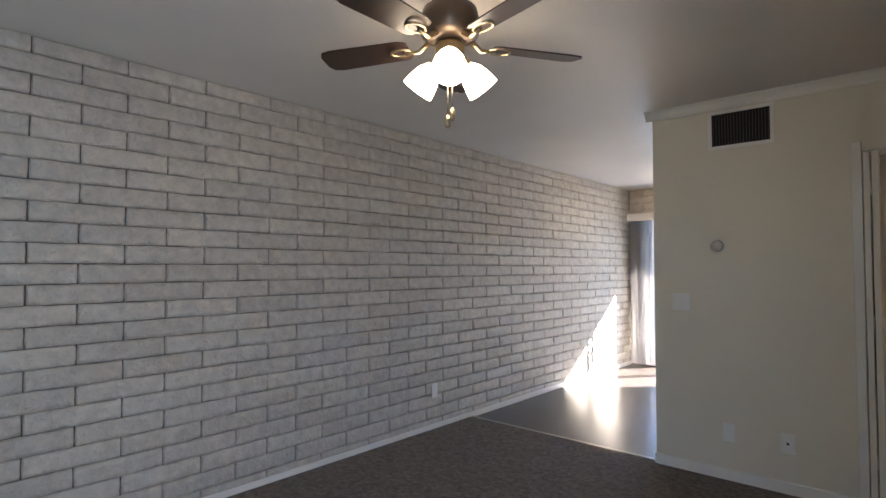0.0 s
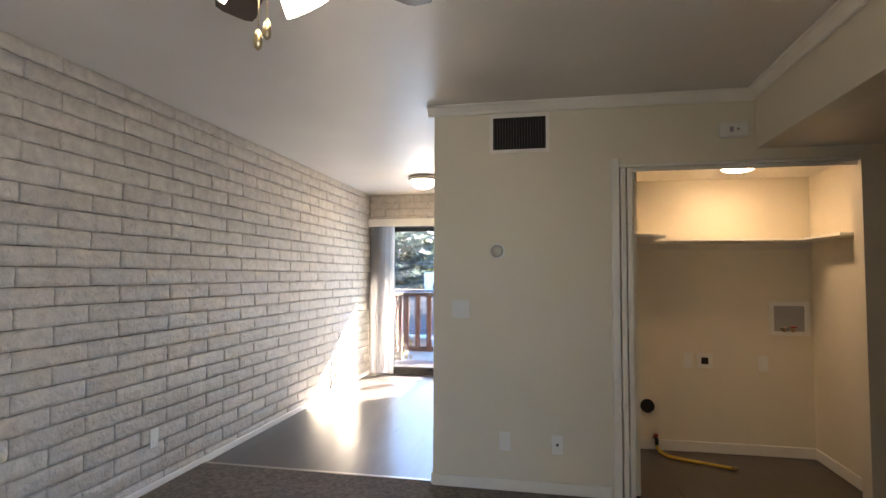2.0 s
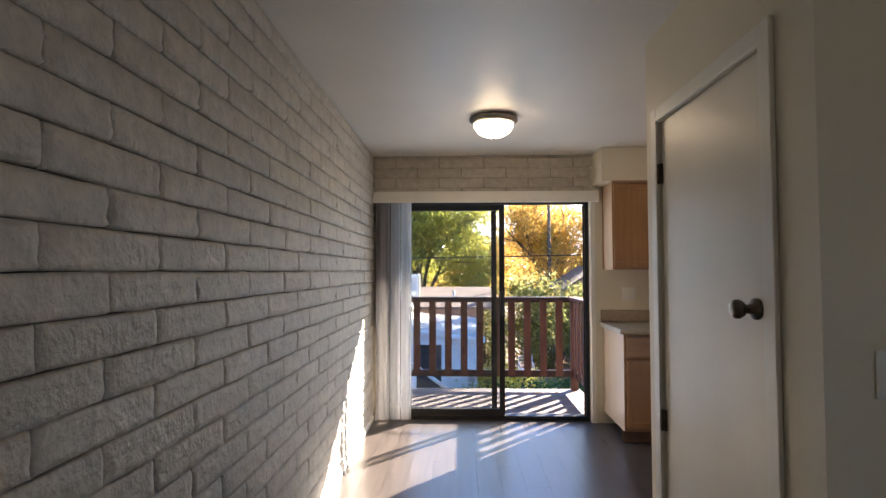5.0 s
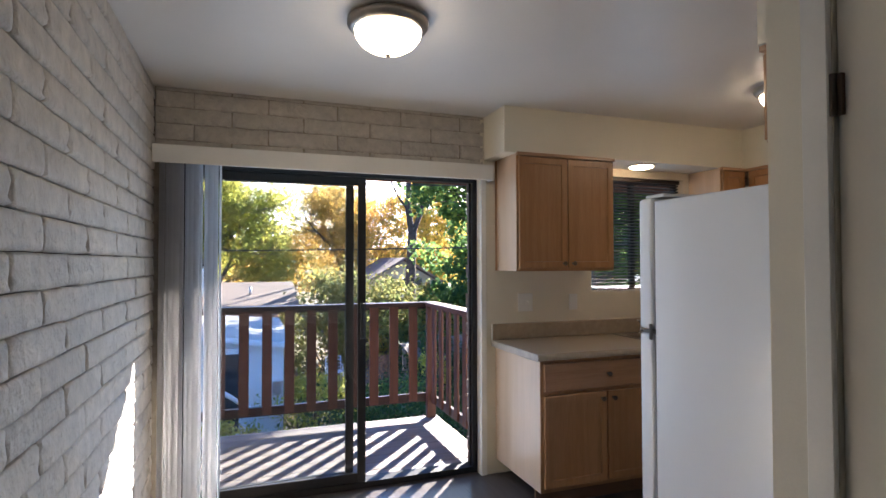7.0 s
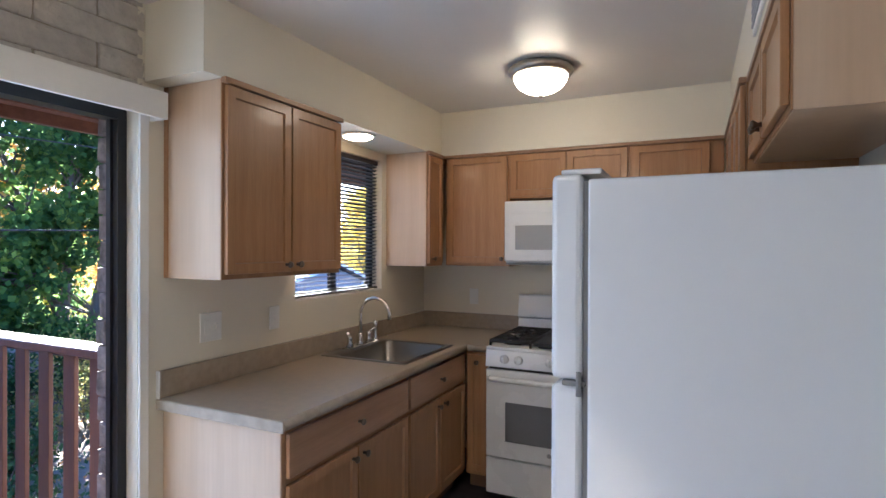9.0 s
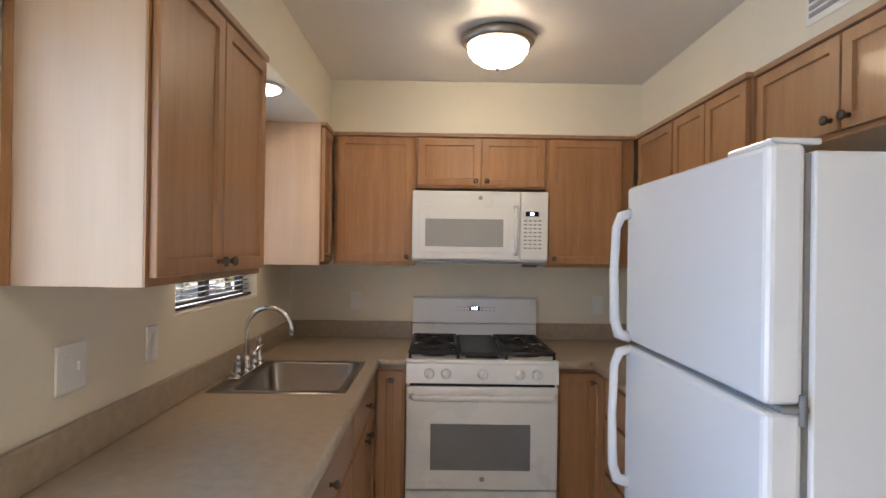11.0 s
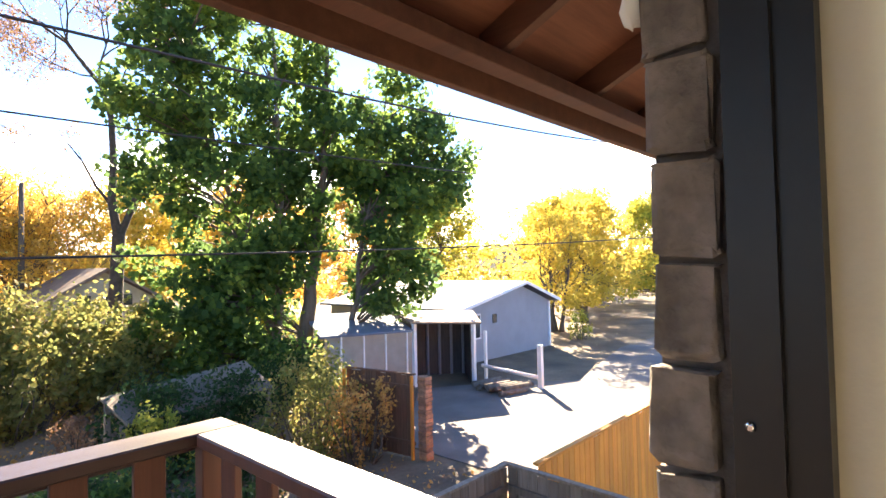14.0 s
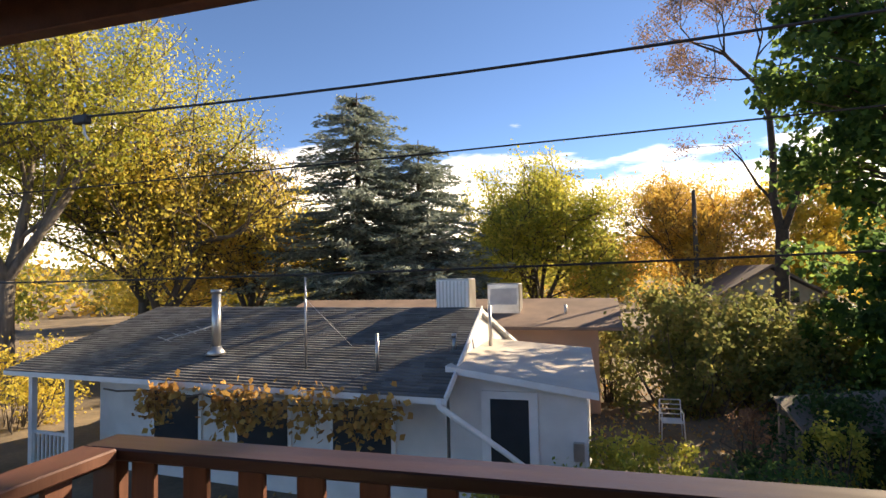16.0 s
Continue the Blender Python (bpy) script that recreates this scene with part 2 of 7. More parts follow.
PLASTIC = mat("white_plastic", (0.80, 0.79, 0.74), 0.35, var=0.02, bump=0)
VINYL = mat("blind_vinyl", (0.70, 0.69, 0.69), 0.45, var=0.05, scale=6, bump=0.05)
DARKSLAT = mat("dark_blind_slat", (0.055, 0.045, 0.04), 0.45, bump=0.05)
DARK = mat("dark_hole", (0.012, 0.011, 0.01), 0.8)
DISPLAY = mat("display_black", (0.01, 0.01, 0.012), 0.15, bump=0)
BAR = mat("grey_marks", (0.33, 0.33, 0.34), 0.5, bump=0)
DIGIT = glow("display_digits", (0.75, 0.9, 1.0), 1.5)
HOSE = mat("yellow_gas_hose", (0.62, 0.42, 0.06), 0.4, bump=0.1)
REDVALVE = mat("valve_red", (0.45, 0.04, 0.03), 0.4)
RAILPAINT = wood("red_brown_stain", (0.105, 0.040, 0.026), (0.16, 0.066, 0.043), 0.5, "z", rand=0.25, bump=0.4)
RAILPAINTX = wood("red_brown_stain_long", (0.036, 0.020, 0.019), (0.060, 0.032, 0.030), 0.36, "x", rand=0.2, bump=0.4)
SOFFITWOOD = wood("soffit_boards", (0.23, 0.085, 0.050), (0.31, 0.125, 0.075), 0.65, "x", bump=0.4)
RAFTER = wood("rafter_paint", (0.13, 0.055, 0.036), (0.19, 0.085, 0.055), 0.6, "y", bump=0.4)
DECKM = wood("deck_board", (0.15, 0.115, 0.105), (0.23, 0.18, 0.16), 0.6, "x", rand=0.2, bump=0.5)
GLASS = bpy.data.materials.new("door_glass")
gn, gl, gb = nodes_of(GLASS)
g_t, g_g, g_m, g_f = gn.new("ShaderNodeBsdfTransparent"), gn.new("ShaderNodeBsdfGlossy"), gn.new("ShaderNodeMixShader"), gn.new("ShaderNodeLayerWeight")
g_t.inputs[0].default_value = (0.93, 0.95, 0.95, 1)
g_g.inputs["Roughness"].default_value = 0.02
g_p, g_a = gn.new("ShaderNodeMath"), gn.new("ShaderNodeMath")
g_p.operation, g_a.operation = "POWER", "MULTIPLY_ADD"
g_p.inputs[1].default_value = 5.0
g_a.inputs[1].default_value, g_a.inputs[2].default_value = 0.9, 0.045
gl.new(g_f.outputs["Facing"], g_p.inputs[0])
gl.new(g_p.outputs[0], g_a.inputs[0])
gl.new(g_a.outputs[0], g_m.inputs[0])
gl.new(g_t.outputs[0], g_m.inputs[1])
gl.new(g_g.outputs[0], g_m.inputs[2])
gl.new(g_m.outputs[0], gn["Material Output"].inputs["Surface"])
DOME = glow("lit_alabaster_glass", (1.0, 0.80, 0.52), 1.6)
DOMESMALL = glow("lit_small_glass", (1.0, 0.70, 0.42), 2.8)
SHADE = glow("lit_frosted_shade", (1.0, 0.82, 0.58), 1.0)

# ---------------------------------------------------------------- rooms: floors, walls, ceilings
DOOR_L, DOOR_R, DOOR_T = 0.10, 1.972, 2.035
WIN_L, WIN_R, WIN_B, WIN_T = 2.86, 3.72, 1.215, 2.08
PY, PX = -3.61, 1.66          # partition: its face towards the living room, its corner
KW, KE, KS = 2.0, 4.35, -2.42  # kitchen: soffit end, range wall, back wall
LX = 3.58                     # living room's east wall
LDY = -2.56                   # laundry back wall

floor = structure("floor", box(-0.2, 5.6, -9.4, 0.22, -0.2, -0.012), SUBFLOOR, "dark underlay beneath vinyl planks", "floor")
bm = box(WX, LX + 2.0, -9.2, PY + 0.045, -0.012, 0.012, 0.004)
carpet = structure("floor_carpet", bm, CARPET, "dark taupe cut-pile carpet", "carpet")
strip = structure("trim_transition", box(WX, PX, PY + 0.045, PY + 0.08, -0.01, 0.012, 0.004), NICKEL, "thin metal strip between carpet and vinyl", "trim")

ceiling = structure("ceiling", box(-0.2, 5.6, -9.4, 0.22, H, H + 0.15), CEIL, "smooth off-white painted ceiling", "ceiling")
bm = box(LX + 0.121, 5.5, PY - 1.25, PY - 0.001, 2.08, H - 0.003)
cube(bm, 2.93, 4.4, PY + 0.1, LDY, 2.08, H - 0.003)
structure("ceiling_hall", bm, CEIL, "low painted ceiling over hall and laundry closet", "ceiling")

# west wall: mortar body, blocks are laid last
wall_west = structure("wall_west", box(-0.2, WX - 0.017, -9.4, 0.22, -0.012, H), MORTARSHADE, "cream-painted slump block wall with recessed joints", "wall")
structure("baseboard_west", box(WX - 0.005, WX + 0.012, -9.2, 0.0, 0, 0.05, 0.004), TRIM, "low cream baseboard along the block wall", "baseboard")

# north wall with the sliding door and the kitchen window
bm = box(WX, DOOR_L, 0.0, 0.2, 0, DOOR_T)
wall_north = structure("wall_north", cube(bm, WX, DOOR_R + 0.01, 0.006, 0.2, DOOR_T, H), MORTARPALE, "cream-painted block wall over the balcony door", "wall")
bm = box(DOOR_R, WIN_L, 0, 0.105, 0, H)
cube(bm, WIN_L, WIN_R, 0, 0.105, 0, WIN_B)
cube(bm, WIN_L, WIN_R, 0, 0.105, WIN_T, H)
cube(bm, WIN_R, KE + 0.15, 0, 0.105, 0, H)
wall_kitchen = structure("wall_kitchen", bm, CREAM, "smooth cream kitchen wall", "wall")
bm = box(DOOR_R - 0.001, WIN_L - 0.03, 0.133, 0.205, -0.3, H + 0.3)
cube(bm, WIN_L - 0.03, WIN_R + 0.25, 0.106, 0.2, -0.3, WIN_B - 0.01)
cube(bm, WIN_L - 0.03, WIN_R + 0.25, 0.106, 0.2, WIN_T + 0.03, H + 0.3)
cube(bm, WIN_R + 0.25, 6.5, 0.106, 0.2, -0.3, H + 0.3)
wall_outside = structure("wall_outside", bm, RAWMORTAR, "raw grey-brown block outer wall", "wall")

structure("wall_east", box(KE, KE + 0.15, KS, 0, 0, H), CREAM, "smooth cream wall behind the range", "wall")
structure("wall_pantry", box(PX, KE + 0.15, KS - 0.1, KS, 0, H), CREAM, "smooth cream wall behind the refrigerator", "wall")
# partition towards the living room, with the laundry opening
OPL, OPR, OPT = 2.80, 4.12, 2.015
bm = box(PX, OPL, PY, PY + 0.1, 0, H)
cube(bm, OPL, OPR, PY, PY + 0.1, OPT, H)
cube(bm, OPR, 5.6, PY, PY + 0.1, 0, H)
structure("wall_partition", bm, CREAM, "cream partition wall with a laundry opening", "wall")
# wall with the closet door, towards the passage
CDN, CDF, CDT = -3.385, -2.575, 2.02
bm = box(PX, PX + 0.1, PY + 0.1, CDN, 0, H)
cube(bm, PX, PX + 0.1, CDN, CDF, CDT, H)
cube(bm, PX, PX + 0.1, CDF, KS - 0.1, 0, H)
structure("wall_closet", bm, CREAM, "cream passage wall around a closet door", "wall")
bm = box(2.83, 2.93, PY + 0.1, LDY, 0, H)
cube(bm, 2.83, 4.4, LDY, LDY + 0.04, 0, H)
cube(bm, 4.30, 4.4, PY + 0.1, LDY, 0, H)
structure("wall_laundry", bm, CREAM, "plain cream walls of the laundry closet", "wall")
# the gap from y -8.5 to -7.6 is added for the fill lamp
bm = box(LX, LX + 0.12, -9.2, -8.5, 0, H)
cube(bm, LX, LX + 0.12, -8.5, -7.6, 2.03, H)
cube(bm, LX, LX + 0.12, -7.6, PY - 1.25, 0, H)
cube(bm, LX, LX + 0.12, PY - 1.25, PY, 2.079, H)
structure("wall_living", bm, CREAM, "cream living-room wall with hall opening and unseen gap for fill light", "wall")
bm = box(5.5, 5.6, -9.2, PY, 0, H)
cube(bm, LX + 0.12, 5.5, -6.3, -6.2, 0, H)
structure("wall_hall", bm, CREAM, "plain cream hall wall", "wall")
bm = box(-0.2, LX + 0.12, -9.4, -9.2, 0, H)
structure("wall_south", bm, CREAM, "plain cream front wall", "wall")

# soffits over the kitchen cabinets
bm = box(KW, 3.99, -0.315, -0.001, 2.135, H - 0.001)
structure("soffit_window", bm, CREAM, "boxed cream soffit above the sink cabinets", "soffit")
bm = box(3.99, KE, KS, -0.001, 2.135, H - 0.001)
structure("soffit_range", bm, CREAM, "boxed cream soffit above the range cabinets", "soffit")
bm = box(2.035, 3.99, KS, -2.085, 2.135, H - 0.001)
structure("soffit_pantry", bm, CREAM, "boxed cream soffit above the refrigerator", "soffit")


def crown(name, a, b, inward):
    """Small crown moulding from a to b; inward: the way into the room."""
    a, b, w = Vector(a), Vector(b), Vector(inward)
    up = Vector((0, 0, 1))
    prof = [(0.002, 0), (0.058, 0), (0.056, -0.008), (0.044, -0.014), (0.03, -0.03), (0.018, -0.044), (0.014, -0.058), (0.002, -0.062)]
    ring = [a + w * p + up * q for p, q in prof]
    return structure(name, prism(bmesh.new(), ring, b - a), TRIM, "narrow white crown moulding", "trim")


crown("trim_crown_partition", (PX - 0.04, PY, H - 0.002), (LX, PY, H - 0.002), (0, -1, 0))
crown("trim_crown_living", (LX, PY - 0.06, H - 0.002), (LX, -9.2, H - 0.002), (-1, 0, 0))


def baseboard(name, x0, x1, y0, y1):
    structure(name, box(x0, x1, y0, y1, 0.001, 0.082, 0.004), TRIM, "white painted baseboard", "baseboard")


baseboard("baseboard_partition", PX, OPL - 0.05, PY - 0.013, PY - 0.001)
baseboard("baseboard_laundry_back", 2.93, 4.30, LDY - 0.013, LDY - 0.001)
baseboard("baseboard_laundry_side", 4.287, 4.299, PY + 0.1, LDY - 0.014)
baseboard("baseboard_passage", PX - 0.013, PX - 0.001, PY, CDN - 0.07)

# casings
bm = box(PX - 0.016, PX - 0.001, CDN - 0.06, CDN, 0.0, CDT + 0.06, 0.003)
cube(bm, PX - 0.016, PX - 0.001, CDF, CDF + 0.06, 0.0, CDT + 0.06, 0.003)
cube(bm, PX - 0.0155, PX - 0.001, CDN + 0.0005, CDF - 0.0005, CDT, CDT + 0.059, 0.003)
structure("trim_closet_door", bm, TRIM, "white painted closet door casing", "trim")
bm = box(OPL - 0.035, OPL + 0.012, PY - 0.014, PY + 0.1, 0, OPT + 0.035, 0.003)
cube(bm, OPL + 0.013, OPR - 0.001, PY - 0.002, PY + 0.101, OPT - 0.02, OPT - 0.001, 0.003)
structure("trim_laundry", bm, TRIM, "white trim round the laundry opening", "trim")
bm = box(DOOR_R - 0.0, DOOR_R + 0.040, -0.012, -0.001, 0.0, 2.07, 0.003)
structure("trim_balcony_door", bm, TRIM, "white strip beside the balcony door", "trim")

# ---------------------------------------------------------------- closet door
door_1 = tagged(new("door_1"), "closed flush cream closet door with round knob", "door", kind="structure")
door_1.location = (PX + 0.02, CDF, 0)
part("door_leaf", box(PX + 0.008, PX + 0.044, CDN + 0.004, CDF - 0.004, 0.01, CDT - 0.004, 0.002), DOORP, door_1)
for z in (0.73, 1.79):
    bm = tube(bmesh.new(), [(PX - 0.006, CDF - 0.004, z - 0.045), (PX - 0.006, CDF - 0.004, z + 0.045)], 0.008)
    cube(bm, PX - 0.004, PX + 0.0075, CDF - 0.02, CDF + 0.012, z - 0.044, z + 0.044)
    part("hinge", bm, BRONZE, door_1, "dark bronze hinge")
k = part("knob_rose", lathe(bmesh.new(), [(0.032, 0.007), (0.032, -0.002), (0.016, -0.008), (0.012, -0.03)], (PX, -3.315, 1.255), axis="x"), KNOBM, door_1, "round pewter rose")
part("door_knob", lathe(bmesh.new(), [(0.011, -0.028), (0.022, -0.036), (0.029, -0.048), (0.028, -0.06), (0.018, -0.068), (0.006, -0.07)], (PX, -3.315, 1.255), axis="x"), KNOBM, k)

# ---------------------------------------------------------------- sliding balcony door
door_2 = tagged(new("door_2"), "sliding glass balcony door in dark bronze frame, half open", "door", kind="structure")
door_2.location = (1.0, 0.1, 0)
FY0, FY1 = 0.062, 0.132
bm = box(DOOR_L, DOOR_L + 0.04, FY0, FY1, 0.001, DOOR_T)
cube(bm, DOOR_R - 0.036, DOOR_R - 0.001, FY0, FY1, 0.001, DOOR_T)
cube(bm, DOOR_L + 0.04, DOOR_R - 0.036, FY0, FY1, DOOR_T - 0.05, DOOR_T - 0.001)
cube(bm, DOOR_L + 0.04, DOOR_R - 0.036, FY0, FY1, 0.001, 0.04)
cube(bm, DOOR_R - 0.046, DOOR_R - 0.036, FY0 + 0.03, FY0 + 0.05, 0.04, DOOR_T - 0.05)
part("door_frame", bm, BLACKFRAME, door_2)


def panel(x0, x1, y, name):
    bm = box(x0, x0 + 0.05, y - 0.015, y + 0.015, 0.042, DOOR_T - 0.052, 0.003)
    cube(bm, x1 - 0.05, x1, y - 0.015, y + 0.015, 0.042, DOOR_T - 0.052, 0.003)
    cube(bm, x0 + 0.05, x1 - 0.05, y - 0.015, y + 0.015, 0.042, 0.10, 0.003)
    cube(bm, x0 + 0.05, x1 - 0.05, y - 0.015, y + 0.015, DOOR_T - 0.105, DOOR_T - 0.052, 0.003)
    s = part(name, bm, BLACKFRAME, door_2)
    g = part("pane", box(x0 + 0.05, x1 - 0.05, y - 0.003, y + 0.003, 0.10, DOOR_T - 0.105), GLASS, s, "clear glass pane")
    g.visible_shadow = False
    return s


panel(DOOR_L + 0.04, 1.125, 0.115, "fixed_panel")
sl = panel(0.262, 1.197, 0.080, "sliding_panel")
part("pull_handle", box(1.157, 1.184, 0.032, 0.0645, 0.95, 1.18, 0.006), BLACKFRAME, sl, "black pull handle")
part("frame_screw", lathe(bmesh.new(), [(0.0045, 0.0), (0.0045, -0.003), (0.002, -0.004)], (DOOR_R - 0.036, 0.118, 1.38), axis="x", seg=10), CHROME, door_2)

# valance and vertical blinds
val = thing("blind_valance", (1.0, -0.05, 1.99), "white valance over the vertical blinds", "valance")
bm = box(WX + 0.004, 2.03, -0.095, -0.083, 1.985, 2.088, 0.003)
cube(bm, 2.018, 2.0299, -0.0828, -0.002, 1.986, 2.087, 0.002)
cube(bm, WX + 0.005, 2.017, -0.0828, -0.014, 2.072, 2.086)
part("valance_board", bm, TRIM, val)
part("head_rail", box(0.03, 1.98, -0.072, -0.03, 2.03, 2.068, 0.003), PLASTIC, val)
blinds = thing("vertical_blinds", (0.2, -0.05, 0.03), "grey-white vertical blinds stacked open beside the block wall", "blinds")
n_v = 13
for i in range(n_v):
    x = 0.035 + 0.30 * i / (n_v - 1)
    bm = bmesh.new()
    a = radians(76 + 9 * math.sin(i * 1.7))
    cols = []
    for s in np.linspace(-0.044, 0.044, 5):
        bow = 0.006 * (1 - (s / 0.044) ** 2)
        px, py = x + s * math.cos(a) - bow * math.sin(a), -0.05 + s * math.sin(a) * 0.72 + bow * math.cos(a)
        cols.append((bm.verts.new((px, py, 0.025)), bm.verts.new((px, py, 2.03))))
    for (p, q), (r, s_) in zip(cols, cols[1:]):
        bm.faces.new((p, r, s_, q)).smooth = True
    bmesh.ops.solidify(bm, geom=bm.faces[:], thickness=0.0012)
    part("vane", bm, VINYL, blinds)

# ---------------------------------------------------------------- kitchen window
window_1 = tagged(new("window_1"), "kitchen slider window with dark frame and lowered blind", "window", kind="structure")
window_1.location = (3.3, 0.1, WIN_B)
bm = bmesh.new()
for x0, x1, z0, z1 in ((WIN_L, WIN_L + 0.035, WIN_B, WIN_T), (WIN_R - 0.035, WIN_R, WIN_B, WIN_T), (WIN_L + 0.035, WIN_R - 0.035, WIN_B, WIN_B + 0.035), (WIN_L + 0.035, WIN_R - 0.035, WIN_T - 0.035, WIN_T), (3.27, 3.31, WIN_B + 0.035, WIN_T - 0.035)):
    cube(bm, x0, x1, 0.072, 0.104, z0, z1)
part("window_frame", bm, BLACKFRAME, window_1)
for x0, x1 in ((WIN_L + 0.036, 3.269), (3.311, WIN_R - 0.036)):
    g = part("pane", box(x0, x1, 0.086, 0.090, WIN_B + 0.036, WIN_T - 0.036), GLASS, window_1)
    g.visible_shadow = False
bm = box(WIN_L + 0.001, WIN_R - 0.001, 0.001, 0.070, WIN_B + 0.0005, WIN_B + 0.012, 0.002)
part("window_sill", bm, TRIM, window_1, "white painted sill")
bl = thing("mini_blind", (3.3, 0.05, WIN_B), "dark slatted mini blind in the kitchen window", "blinds")
part("head_rail", box(WIN_L + 0.01, WIN_R - 0.01, 0.024, 0.048, WIN_T - 0.03, WIN_T - 0.002, 0.002), DARKSLAT, bl)
slat = None
for i in range(34):
    z = WIN_T - 0.045 - i * 0.0235
    if slat is None:
        bm = bmesh.new()
        pts = [(-0.0118, 0.0050), (0.0, 0.0012), (0.0118, -0.0050)]
        rows_ = [[bm.verts.new((sx * 0.415, y, zz)) for y, zz in pts] for sx in (-1, 1)]
        for k_ in range(2):
            bm.faces.new((rows_[0][k_], rows_[1][k_], rows_[1][k_ + 1], rows_[0][k_ + 1]))
        bmesh.ops.solidify(bm, geom=bm.faces[:], thickness=0.001)
        slat = part("slat", bm, DARKSLAT, bl, local=True)
        slat.location = (3.29 - 3.3, 0.036 - 0.05, z - WIN_B)
    else:
        o = slat.copy()
        scene.collection.objects.link(o)
        o.location = (3.29 - 3.3, 0.036 - 0.05, z - WIN_B)
part("bottom_rail", box(WIN_L + 0.01, WIN_R - 0.01, 0.025, 0.047, WIN_B + 0.014, WIN_B + 0.026, 0.002), DARKSLAT, bl)
for x in (2.98, 3.29, 3.60):
    part("ladder_cord", tube(bmesh.new(), [(x, 0.036, WIN_B + 0.02), (x, 0.036, WIN_T - 0.03)], 0.0012, 5), DARKSLAT, bl)

# ---------------------------------------------------------------- cabinets
def shaker(x0, x1, z0, z1, y=-0.02):
    """A shaker door front in the unit's own space; its back is at y + 0.02."""
    bm = box(x0, x1, y, y + 0.019, z0, z1, 0.002)
    face = max((f for f in bm.faces if f.normal.y < -0.9), key=lambda f: f.calc_area())
    bmesh.ops.inset_region(bm, faces=[face], thickness=0.054)
    bmesh.ops.inset_region(bm, faces=[face], thickness=0.004, depth=-0.010)
    return bm


def knob_mesh(x, z, y=-0.02):
    return lathe(bmesh.new(), [(0.008, 0.0), (0.006, -0.010), (0.011, -0.016), (0.015, -0.022), (0.013, -0.028), (0.004, -0.031)], (x, y, z), seg=14, axis="y")


def cabinet(name, at, rz, w, d, h, label, group, doors=(), drawers=(), knobs=(), toe=False, pale=False, top_rail=True):
    """A cabinet unit: x along its width, front at y = 0, back at y = d. doors, drawers: (x0, x1, z0, z1); knobs: (x, z) for each."""
    c = thing(name, at, label, "cabinet", group, rz)
    z0 = 0.1 if toe else 0.0
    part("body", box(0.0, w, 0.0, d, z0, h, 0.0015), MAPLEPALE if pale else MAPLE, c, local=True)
    bm = bmesh.new()
    part("face_frame", box(0.0005, w - 0.0005, -0.0045, -0.0002, z0 + 0.001, h - 0.001), MAPLE, c, local=True)
    if toe:
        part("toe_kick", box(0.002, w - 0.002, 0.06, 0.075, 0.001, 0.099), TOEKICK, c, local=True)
    ks = list(knobs)
    for dr in doors:
        ob = part("door", shaker(*dr, y=-0.0245), MAPLE, c, local=True)
        if ks:
            kx, kz = ks.pop(0)
            part("knob", knob_mesh(kx, kz, -0.0245), KNOBM, ob, "small pewter knob", local=True)
    for dr in drawers:
        ob = part("drawer_front", box(dr[0], dr[1], -0.0245, -0.005, dr[2], dr[3], 0.003), MAPLEX, c, local=True)
        kx, kz = (dr[0] + dr[1]) / 2, (dr[2] + dr[3]) / 2
        part("knob", knob_mesh(kx, kz, -0.0245), KNOBM, ob, "small pewter knob", local=True)
    if top_rail and not toe:
        part("top_moulding", box(-0.004, w + 0.004 - 0.0045, -0.030, -0.0047, h - 0.018, h + 0.004, 0.002), MAPLEX, c, local=True)
    return c


UP, TOPZ = 1.378, 2.134
UH = TOPZ - UP
G1, G2 = "maple wall cabinets", "maple base cabinets"
# beside the balcony door, above the counter
w = 0.735
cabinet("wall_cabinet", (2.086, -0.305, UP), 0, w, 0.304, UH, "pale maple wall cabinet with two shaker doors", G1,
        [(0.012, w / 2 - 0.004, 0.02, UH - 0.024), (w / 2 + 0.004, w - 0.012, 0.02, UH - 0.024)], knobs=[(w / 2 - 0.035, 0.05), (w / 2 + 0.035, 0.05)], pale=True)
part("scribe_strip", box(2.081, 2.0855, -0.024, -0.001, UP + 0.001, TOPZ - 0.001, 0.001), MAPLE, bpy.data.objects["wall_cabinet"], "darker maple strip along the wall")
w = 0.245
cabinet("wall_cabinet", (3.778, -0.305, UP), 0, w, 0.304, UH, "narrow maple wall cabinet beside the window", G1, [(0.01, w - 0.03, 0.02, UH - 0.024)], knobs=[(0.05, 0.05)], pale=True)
# range wall, facing the passage
w = 0.465
cabinet("wall_cabinet", (4.03, -0.335, UP), -90, w, 0.318, UH, "maple wall cabinet with one shaker door", G1, [(0.02, w - 0.015, 0.02, UH - 0.024)], knobs=[(w - 0.045, 0.05)])
w = 0.75
cabinet("wall_cabinet", (4.03, -0.801, 1.825), -90, w, 0.318, TOPZ - 1.825, "short maple cabinet above the microwave", G1,
        [(0.01, w / 2 - 0.003, 0.014, TOPZ - 1.825 - 0.024), (w / 2 + 0.003, w - 0.01, 0.014, TOPZ - 1.825 - 0.024)], knobs=[(w / 2 - 0.032, 0.04), (w / 2 + 0.032, 0.04)])
w = 0.505
cabinet("wall_cabinet", (4.03, -1.552, UP), -90, w, 0.318, UH, "maple wall cabinet with one shaker door", G1, [(0.015, w - 0.075, 0.02, UH - 0.024)], knobs=[(0.045, 0.05)])
